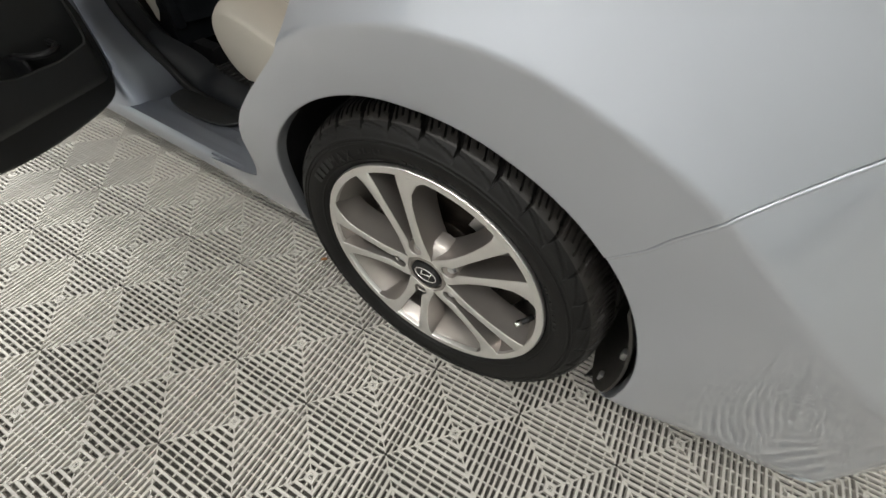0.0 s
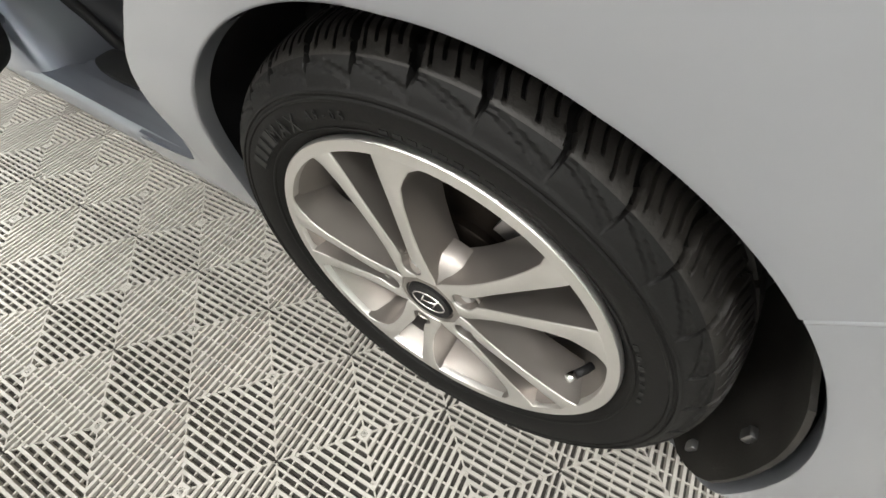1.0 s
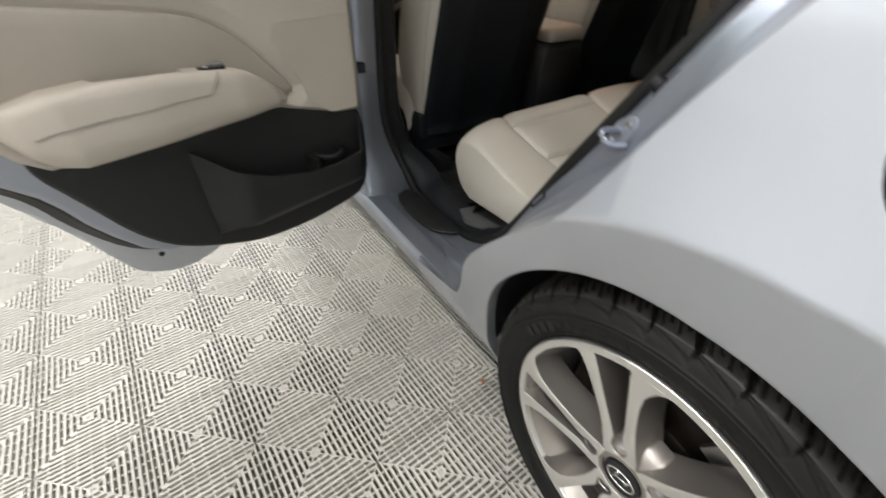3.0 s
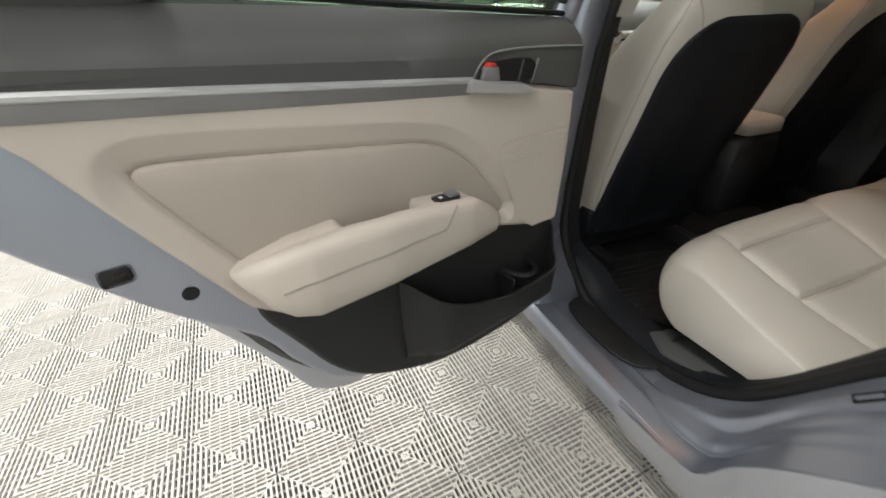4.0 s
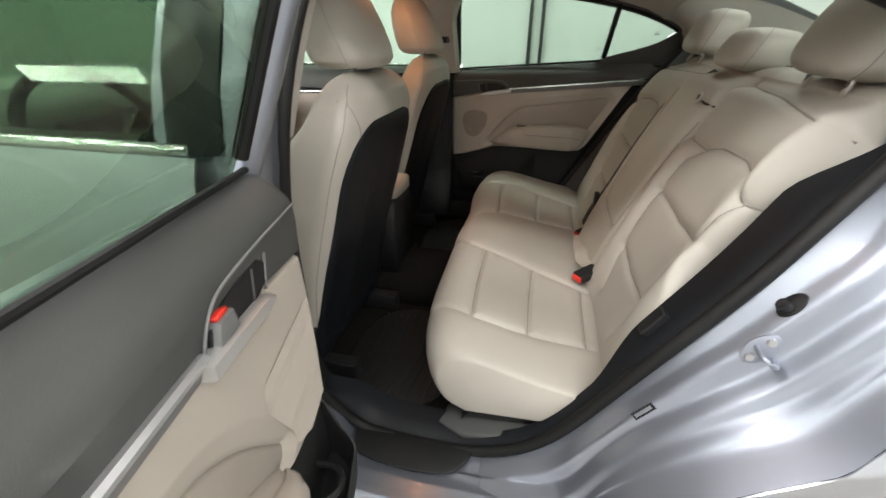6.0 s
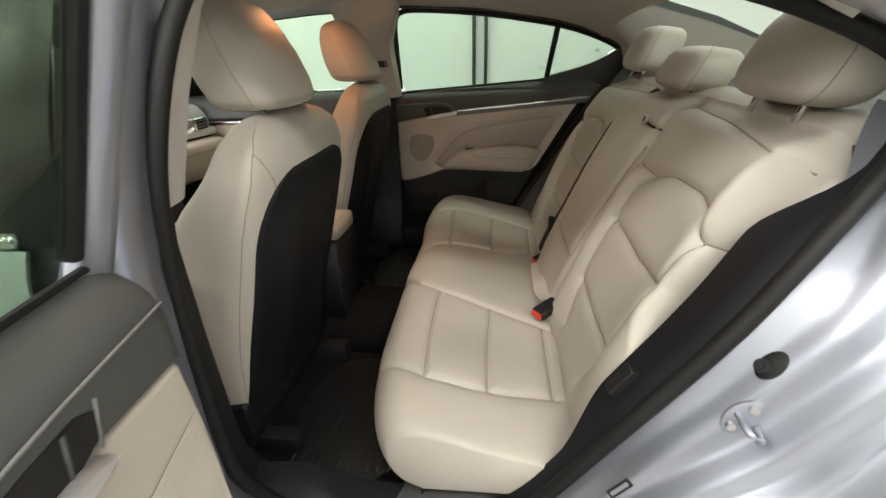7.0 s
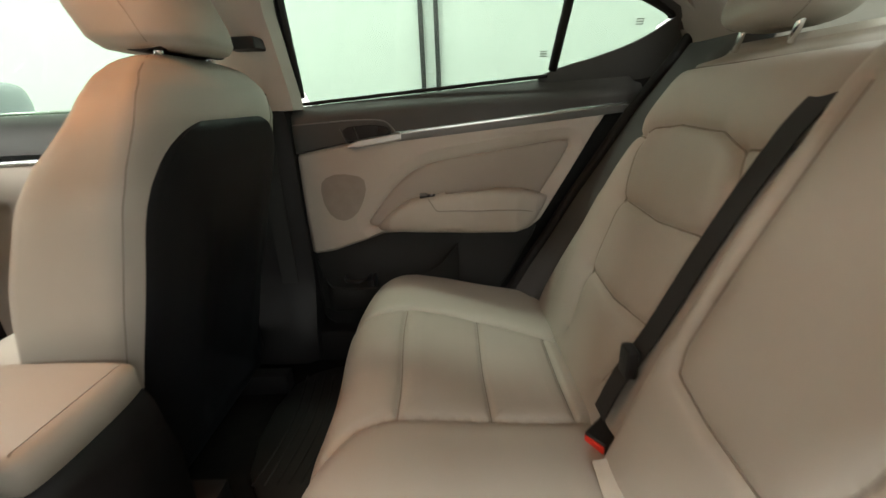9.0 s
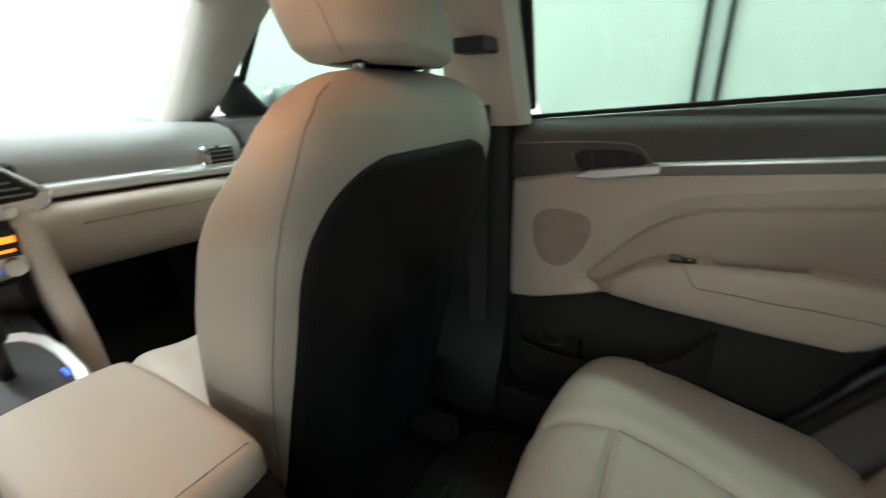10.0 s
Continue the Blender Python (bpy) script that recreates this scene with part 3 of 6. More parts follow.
mesh_ob("badge_bar", *tube([(-0.010, -0.0037, -0.002), (0.0, -0.0039, 0.001), (0.010, -0.0037, 0.003)], 0.0014, 6, up=(0, 1, 0)), MIRRORCHROME, wheel)
for k in range(5):
    a = radians(38 + 72 * k)
    at = Matrix.Translation((0.057 * math.cos(a), 0.010, 0.057 * math.sin(a))) @ Matrix.Rotation(math.pi / 2, 4, "X")
    well = mesh_ob("nut_well", *revolve([(0.0150, 0.020), (0.0150, -0.004), (0.0162, -0.006), (0.0178, -0.004), (0.0185, 0.02)], 24), RIMPAINT, wheel, angle=30)
    well.location = (0.057 * math.cos(a), 0.010, 0.057 * math.sin(a))
    part("wheel_nut", cyl_bm(0.0098, 0.0088, 0.022, 6, at @ Matrix.Translation((0, 0, -0.006)), 0.0015), STEEL, wheel)
av = radians(-3.5)
vd = Vector((math.cos(av), 0, math.sin(av)))
mesh_ob("valve", *tube([vd * 0.190 + Vector((0, 0.03, 0)), vd * 0.186 + Vector((0, 0.022, 0)), vd * 0.178 + Vector((0, 0.010, 0))], 0.0048, 10, up=(0, 0, 1)), BLACK, wheel)
mesh_ob("valve_cap", *tube([vd * 0.178 + Vector((0, 0.010, 0)), vd * 0.172 + Vector((0, 0.001, 0))], 0.0052, 10), MIRRORCHROME, wheel, "chrome valve cap")
mesh_ob("brake_disc", *revolve([(0.0, 0.058), (0.070, 0.058), (0.076, 0.061), (0.078, 0.070), (0.118, 0.070), (0.119, 0.072), (0.123, 0.072), (0.124, 0.070), (0.158, 0.070), (0.160, 0.073), (0.160, 0.094), (0.0, 0.094)], 80), DISC, wheel, "rusty brown brake disc", angle=30)
cal = []
for a in lin(radians(20), radians(66), 10):
    cal.append([Vector((r * math.cos(a), y, r * math.sin(a))) for r, y in ((0.104, 0.060), (0.152, 0.055), (0.170, 0.072), (0.170, 0.11), (0.104, 0.11))])
mesh_ob("brake_caliper", *loft(cal), STEEL, wheel, "bare metal brake caliper", angle=40)
mesh_ob("barrel_back", *revolve([(0.0, 0.12), (0.188, 0.12), (0.188, 0.125), (0.0, 0.125)], 60), BLACK, wheel)

# arch liner and flap
ln = []
for a in lin(radians(-30), radians(192), 64):
    r0 = arch_r(min(3.7, max(-0.5, a))) + 0.012
    ln.append([Vector((HUB.x + (r0 + dr) * math.cos(a), max(y, body_y(HUB.x + r0 * math.cos(a), HUB.z + r0 * math.sin(a)) + y - 0.012), max(0.10, HUB.z + (r0 + dr) * math.sin(a)))) for dr, y in ((-0.004, 0.024), (0.006, 0.05), (0.012, 0.12), (0.008, 0.20), (0.0, 0.27), (-0.08, 0.285), (-0.33, 0.29))])
solid(mesh_ob("arch_liner", *loft(ln, closed=False, caps=False), BLACK, car, "black wheel arch liner"), 0.003)
rows = []
for z in lin(0.15, 0.45, 16):
    a = math.asin((z - HUB.z) / 0.36)
    x = HUB.x + arch_r(a) * math.cos(a) - 0.010
    y = body_y(x + 0.01, z) + 0.004 + 0.10 * (1 - smooth01(z, 0.13, 0.20)) ** 2
    rows.append([Vector((x - 0.010 * smooth01(k, 0.0, 1.0), y + (0.24 - y) * k, z + 0.02 * k)) for k in lin(0, 1, 9)])
solid(mesh_ob("mud_flap", *loft(rows, closed=False, caps=False), FLAP, car, "dusty black mud flap behind the tyre"), 0.004)
for uy, uz in ((0.066, 0.215), (0.058, 0.315)):
    part("flap_clip", box_bm(-0.005, 0.004, -0.006, 0.006, -0.009, 0.009, 0.003, 2, pose(0.318 + 0.006 * (uz > 0.3), uy, uz)), STEEL, car, "steel clip of the flap")

# ---- underbody, sill ----
part("underbody", box_bm(-3.4, 0.92, 0.30, 1.5, 0.17, 0.20, 0.01), BLACK, car)
FOLDS = [(0.0, 0.215), (0.05, 0.206), (0.20, 0.184), (0.225, 0.180), (0.27, 0.156), (0.31, 0.150), (0.46, 0.146), (0.58, 0.142), (0.605, 0.138), (0.65, 0.113), (0.69, 0.107), (0.80, 0.099), (0.83, 0.095), (0.87, 0.075), (0.91, 0.070), (0.945, 0.064), (0.975, 0.034), (1.0, 0.003)]
JP = [(p.x, p.y) for p in resample(chaikin([(a, b, 0) for a, b in FOLDS], 2, False), 64)]


def sill_row(x):
    top = [(max(0.046, y), 0.268 + 0.018 * fo + 0.006 * smooth01(y, 0.13, 0.10)) for fo, y in JP if y > 0.05]
    under = 0.002 if x > -0.63 else 0.0      # runs on beneath the quarter panel
    return [Vector((x, y + under, z - under)) for y, z in [(0.18, 0.186), (0.11, 0.190), (0.076, 0.199), (0.062, 0.212), (0.054, 0.228), (0.047, 0.255), (0.0445, 0.272), (0.047, 0.284)] + top[::-1] + [(0.24, 0.24)]]


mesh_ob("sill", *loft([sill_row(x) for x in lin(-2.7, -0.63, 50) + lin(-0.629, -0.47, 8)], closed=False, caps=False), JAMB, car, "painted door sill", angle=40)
scuff = chaikin([(-0.935, 0.178), (-0.905, 0.122), (-0.70, 0.116), (-0.655, 0.178), (-0.66, 0.20), (-0.93, 0.20)], 2)
mesh_ob("scuff_plate", *slab(scuff, lambda u, v, w: Vector((u, v, 0.288 - 0.10 * (v - 0.128) + w)), -0.004, 0.003, 0.002, 2), LOWTRIM, car, "black plastic scuff plate")

# ---- rear door jamb ----
SEAL_BACK = [(-0.64, 0.268), (-0.61, 0.278), (-0.566, 0.300), (-0.505, 0.352), (-0.458, 0.415), (-0.359, 0.588), (-0.235, 0.788), (-0.116, 0.967), (-0.05, 1.06)]
sb = resample(chaikin([(x, 0, z) for x, z in SEAL_BACK], 4, False), 60)
cb = CUT
rows = []
for i in range(60):
    lean = 0.18 * smooth01(sb[i].z, 0.85, 1.1)
    skin = body_y(cb[i].x, cb[i].z) + 0.001
    rows.append([Vector((sb[i].x + (cb[i].x - sb[i].x) * f, (y + lean * (1 - f) + (skin - 0.003) * smooth01(f, 0.80, 1.0)) if f <= 1 else skin + 0.006, sb[i].z + (cb[i].z - sb[i].z) * f)) for f, y in JP + [(1.01, 0), (1.07, 0)]])
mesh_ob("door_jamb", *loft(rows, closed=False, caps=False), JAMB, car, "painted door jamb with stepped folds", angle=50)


def jamb_frame(p):
    """Axes on the jamb nearest to a point: along it, out of it, across it."""
    i, k = min(((i, k) for i in range(1, 58) for k in range(4, 60)), key=lambda j: (rows[j[0]][j[1]] - Vector(p)).length)
    a = (rows[i + 1][k] - rows[i - 1][k]).normalized()
    n = a.cross((rows[i][k + 1] - rows[i][k - 1]).normalized()).normalized()
    n = n if n.y > 0 else -n
    m = Matrix((a, n, a.cross(n).normalized())).transposed().to_4x4()
    m.translation = rows[i][k]
    return m


plate = [(0.024 * math.cos(q) * (1 + 0.25 * math.cos(q) ** 2), 0.017 * math.sin(q)) for q in lin(0, 2 * math.pi, 29)[:-1]]
striker = mesh_ob("striker", *slab(plate, lambda u, v, w: Vector((u, -w, v)), -0.001, 0.003, 0.0012, 2), JAMB, car, "silver door striker plate with loop and two screws", angle=40)
striker.matrix_world = jamb_frame((-0.237, 0.140, 0.714))
for dz in (-0.018, 0.018):
    part("screw", cyl_bm(0.0065, 0.0055, 0.005, 12, Matrix.Translation((dz, -0.005, 0)) @ Matrix.Rotation(math.pi / 2, 4, "X"), 0.001), STEEL, striker)
mesh_ob("loop", *tube(chaikin([(0.0, -0.002, -0.020), (0.0, -0.034, -0.020), (0.0, -0.036, 0.004), (0.0, -0.002, 0.006)], 2, False), 0.0042, 8), JAMB, striker)
stop = mesh_ob("door_stop", *slab([(0.022 * math.cos(q), 0.014 * math.sin(q)) for q in lin(0, 2 * math.pi, 25)[:-1]], lambda u, v, w: Vector((u, -w, v)), -0.004, 0.003, 0.002, 2), RUBBER, car, "black rubber door stop")
stop.matrix_world = jamb_frame((-0.228, 0.168, 0.783))
part("knob", cyl_bm(0.0105, 0.0085, 0.016, 18, Matrix.Translation((-0.006, -0.009, 0)) @ Matrix.Rotation(math.pi / 2, 4, "X"), 0.003), BLACK, stop)
lm = jamb_frame((-0.362, 0.142, 0.552))
lm.translation -= lm.to_3x3().col[1] * 0.0015
lab = part("jamb_label", box_bm(-0.021, 0.021, -0.0012, 0.0012, -0.0062, 0.0062, 0), BLACK, car, "black rectangular sticker")
lab.matrix_world = lm
part("label_bar", box_bm(-0.017, 0.017, -0.0018, 0.0, -0.0028, 0.0028, 0), JAMB, lab)
# fuel flap joint
cu = [(0.094 + 0.074 * math.cos(a), 0.833 + 0.074 * math.sin(a)) for a in lin(0, 2 * math.pi, 73)]
mesh_ob("fuel_flap_joint", *tube([Vector((x, body_y(x, z) - 0.0006, z)) for x, z in cu], 0.0026, 6, up=(0, 1, 0)), RUBBER, car, "dark round joint of the fuel flap")

# ---- rubber seal round the opening ----
LOOP = [(-0.90, 0.205, 0.270), (-0.74, 0.205, 0.262), (-0.65, 0.205, 0.272), (-0.566, 0.205, 0.304), (-0.505, 0.205, 0.356), (-0.458, 0.205, 0.418), (-0.359, 0.205, 0.592), (-0.235, 0.212, 0.792), (-0.16, 0.235, 0.92), (-0.045, 0.300, 1.05), (-0.040, 0.335, 1.105),
        (-0.20, 0.365, 1.180), (-0.40, 0.385, 1.235), (-0.65, 0.395, 1.270), (-0.90, 0.39, 1.285), (-0.925, 0.315, 1.255), (-0.945, 0.240, 1.17), (-0.966, 0.180, 1.03), (-0.982, 0.160, 0.90), (-0.993, 0.158, 0.75), (-1.004, 0.154, 0.52), (-0.998, 0.172, 0.42), (-0.975, 0.196, 0.34), (-0.94, 0.205, 0.29)]
lp = resample(chaikin(LOOP, 2), 160, True)
mesh_ob("door_seal", *tube(lp + [lp[0]], 0.013, 10), RUBBER, car, "black rubber door seal")
mid = Vector((-0.6, 0, 0.72))
def inward(p, k, dy):
    hi = 1 - 0.75 * smooth01(p.z, 0.90, 1.0)
    k, dy = k * hi, dy * hi * (1 - 0.6 * smooth01(p.z, 0.62, 0.48) * smooth01(p.x, -0.75, -0.6))
    front = smooth01(-p.x, 0.92, 0.95) * smooth01(p.z, 0.30, 0.42)
    x = p.x + (mid.x - p.x) * k
    return Vector((x + (p.x - 0.32 * k - x) * front, p.y + dy * (1 - 0.5 * front), p.z + (mid.z - p.z) * k * 0.8))


inner = [inward(p, 0.035, 0.012) for p in lp]
inner2 = [inward(p, 0.060, 0.045) for p in lp]
inner3 = [inward(p, 0.070, 0.085) for p in lp]
mesh_ob("opening_trim", *loft([[p + Vector((0, 0.004, 0)) for p in lp] + [lp[0]], inner + [inner[0]], inner2 + [inner2[0]], inner3 + [inner3[0]]], closed=False, caps=False), SEATBACK, car, "black trim inside the door opening")


# ---- pillars and roof ----
def tumble(z):
    """How far the left glass plane leans in."""
    return interp([(0.3, 0.03), (0.8, 0.02), (0.95, 0.06), (1.0, 0.09), (1.3, 0.27)], z)


def sheet(name, rows, material, label="", thick=0.0):
    ob = mesh_ob(name, *loft(rows, closed=False, caps=False), material, car, label, angle=45)
    return solid(ob, thick) if thick else ob


SB = [(0.28, 0.195), (0.36, 0.187), (0.45, 0.145), (0.52, 0.134), (0.74, 0.138), (0.90, 0.146), (0.99, 0.168), (1.085, 0.215), (1.20, 0.275), (1.33, 0.34)]
SO = [(0.28, 0.06), (0.53, 0.072), (0.79, 0.084), (0.90, 0.088), (0.99, 0.100), (1.09, 0.130), (1.20, 0.19), (1.33, 0.265)]
bp = []
for z in (0.27, 0.29, 0.32, 0.36, 0.42, 0.48, 0.6, 0.75, 0.9, 0.97, 1.05, 1.15, 1.25, 1.33):
    yi, yo = interp(SB, z), interp(SO, z)
    base = 0.07 * smooth01(z, 0.46, 0.27) ** 1.5
    xr = -0.985 + 0.06 * (z - 0.65)
    bp.append([Vector((xr - 0.15, yo - 0.022, z)), Vector((xr - 0.03, yo - 0.016, z)), Vector((xr - 0.012 + base, yo - 0.010, z)), Vector((xr - 0.003 + base, yo, z)), Vector((xr + base, yo + 0.012, z)), Vector((xr + 0.002 + base, (yo + yi) / 2, z)),
               Vector((xr - 0.004 + base, (yo + yi) / 2 + 0.010, z)), Vector((xr - 0.006 + base, yi, z)), Vector((xr - 0.02 + base, yi + 0.02, z)), Vector((xr - 0.15, yi + 0.03, z))])
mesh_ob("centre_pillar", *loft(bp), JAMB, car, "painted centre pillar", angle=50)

rows = [[Vector((-1.085, interp(SO, z) - 0.030, z)), Vector((-1.075, interp(SO, z) - 0.034, z)), Vector((-1.02, interp(SO, z) - 0.026, z)), Vector((-1.004, interp(SO, z) - 0.018, z)), Vector((-1.003, interp(SO, z) - 0.004, z))] for z in lin(0.965, 1.30, 10)]
mesh_ob("pillar_cover", *loft(rows, closed=False, caps=False), GLOSSBLACK, car, "gloss black pillar cover", angle=50)


def pillar_trim(name, z0, z1, material, s):
    rows = []
    for z in lin(z0, z1, 14):
        o = interp(SB, z) + 0.020 if z1 < 1.0 or s < 0 else interp([(0.955, 0.188), (1.09, 0.218), (1.2, 0.268), (1.31, 0.33)], z)
        xr = -0.986 if s < 0 and z1 > 1.0 else -1.004 if z1 < 1.0 else interp([(0.955, -0.998), (1.09, -0.968), (1.18, -0.952), (1.31, -0.93)], z)
        wd = 0.03 * smooth01(z, 1.15, 1.32)
        we = wd if s > 0 or z1 < 1.0 else 0.006 + 0.050 * smooth01(z, 1.15, 1.29)
        row = [(xr - 0.15 - wd, o), (xr - 0.14 - wd, o + 0.05), (xr - 0.10, o + 0.072), (xr - (0.010 if s > 0 and z1 > 1.0 else 0.035), o + 0.070), (xr - 0.004 + we, o + 0.052), (xr + 0.004 + we, o)]
        if s < 0 and z1 < 1.0:
            row = [(xr - 0.27, o), (xr - 0.25, o + 0.06)] + row[2:]
        rows.append([Vector((x, y if s > 0 else 2 * CY - y, z)) for x, y in row])
    return mesh_ob(name, *loft(rows), material, car, angle=50)


for s in (1, -1):
    pillar_trim("pillar_trim_upper", 0.955, 1.31, LINER, s)
    pillar_trim("pillar_trim_lower", 0.27, 0.953, BLACK, s)
# check strap
part("check_strap", box_bm(-0.02, 0.02, -0.03, 0.01, -0.012, 0.012, 0.003, 2, pose(-0.985, 0.09, 0.646)), BLACK, car)

TOP = [(-1.80, 1.255), (-1.6, 1.285), (-1.3, 1.305), (-0.95, 1.31), (-0.65, 1.292), (-0.40, 1.257), (-0.2, 1.205), (-0.08, 1.140), (-0.02, 1.06)]


def rail_z(x):
    return interp(TOP, x)


for s in (1, -1):
    rr = []
    for x in lin(-1.8, -0.03, 40):
        z = rail_z(x)
        o = tumble(z) + 0.005
        sec = [(o + 0.02, z - 0.03), (o - 0.01, z - 0.005), (o - 0.005, z + 0.04), (o + 0.06, z + 0.09), (o + 0.14, z + 0.075), (o + 0.145, z - 0.01), (o + 0.10, z - 0.025)]
        if s < 0:
            sec[4:] = [(o + 0.13, z + 0.07), (o + 0.095, z + 0.02), (o + 0.06, z - 0.012)]
        rr.append([Vector((x, y if s > 0 else 2 * CY - y, q)) for y, q in sec])
    mesh_ob("roof_rail", *loft(rr), PAINT, car, angle=50)


def liner_z(x, y):
    q = abs(y - CY) / 0.62
    return rail_z(x) + 0.055 * (1 - q ** 2.4) - 0.02 * q ** 6


def liner_row(x):
    half = CY - (tumble(rail_z(x)) + 0.10)
    return [Vector((x, CY + half * t, liner_z(x, CY + half * t))) for t in lin(-1, 1, 25)]


sheet("headliner", [liner_row(x) for x in lin(-1.76, -0.16, 34)], LINER, "beige cloth headliner", 0.02)
# cloth edge between the far window frame and the headliner
FRAME_TOP = [(-1.02, 1.262), (-0.995, 1.285), (-0.97, 1.299), (-0.885, 1.303), (-0.625, 1.282), (-0.345, 1.236), (-0.185, 1.192), (-0.075, 1.135), (-0.05, 1.11)]
rows = []
for x in lin(-1.19, -0.055, 46):
    fz, lz = interp(FRAME_TOP, x), rail_z(x)
    fy, ly = 1.635 - 0.45 * (fz - 0.99), CY + CY - (tumble(lz) + 0.10)
    edge_ = Vector((x, ly - 0.012, liner_z(x, ly) - 0.003))
    low = Vector((x, fy - 0.022, fz - 0.014))
    rows.append([low + Vector((0, 0.02, 0)), low, low.lerp(edge_, 0.35) + Vector((0, -0.006, -0.004)), low.lerp(edge_, 0.7) + Vector((0, -0.005, -0.005)), edge_, edge_ + Vector((0, 0, 0.02))])
sheet("rail_trim", rows, LINER, "beige cloth edge above the window")
sheet("roof", [[Vector((x, CY + (CY - tumble(rail_z(x)) - 0.06) * t, rail_z(x) + 0.09 + 0.045 * (1 - t * t))) for t in lin(-1, 1, 15)] for x in lin(-1.8, -0.1, 20)], PAINT, "painted roof", 0.002)


# ---- rear doors ----
def inside(p, poly):
    c = False
    j = len(poly) - 1
    for i in range(len(poly)):
        if (poly[i][1] > p[1]) != (poly[j][1] > p[1]) and p[0] < (poly[j][0] - poly[i][0]) * (p[1] - poly[i][1]) / (poly[j][1] - poly[i][1]) + poly[i][0]:
            c = not c
        j = i
    return c


SHELL = [(-0.03, 0.40), (-0.03, 0.91), (0.0, 0.935), (0.45, 0.965), (0.86, 1.01), (0.930, 1.0), (0.90, 0.93), (0.845, 0.83), (0.79, 0.752), (0.72, 0.662), (0.660, 0.602), (0.625, 0.564), (0.590, 0.486), (0.525, 0.400), (0.44, 0.378), (0.30, 0.372), (0.05, 0.372), (-0.02, 0.382)]
SKIN = [(-0.036, 0.40), (-0.036, 0.906), (-0.006, 0.931), (0.45, 0.961), (0.86, 1.006), (0.936, 0.996), (0.904, 0.926), (0.848, 0.82), (0.785, 0.715), (0.708, 0.602), (0.668, 0.533), (0.618, 0.450), (0.582, 0.365), (0.556, 0.318), (0.48, 0.283), (0.40, 0.297), (0.30, 0.325), (0.05, 0.345), (-0.026, 0.365)]
INSERT_POLY = [(0.702, 0.850), (0.685, 0.858), (0.60, 0.848), (0.509, 0.836), (0.357, 0.816), (0.300, 0.798), (0.246, 0.757), (0.194, 0.695), (0.150, 0.640), (0.32, 0.64), (0.60, 0.670), (0.618, 0.70), (0.655, 0.762), (0.692, 0.826)]
WINDOW = [(0.022, 0.985), (0.030, 1.10), (0.040, 1.235), (0.062, 1.268), (0.12, 1.276), (0.38, 1.255), (0.66, 1.210), (0.80, 1.170), (0.90, 1.128), (0.905, 1.118), (0.86, 1.092), (0.78, 1.062), (0.66, 1.034), (0.35, 1.008)]


def strip_v(u):
    return 0.860 + 0.085 * u


GROOVE = {}


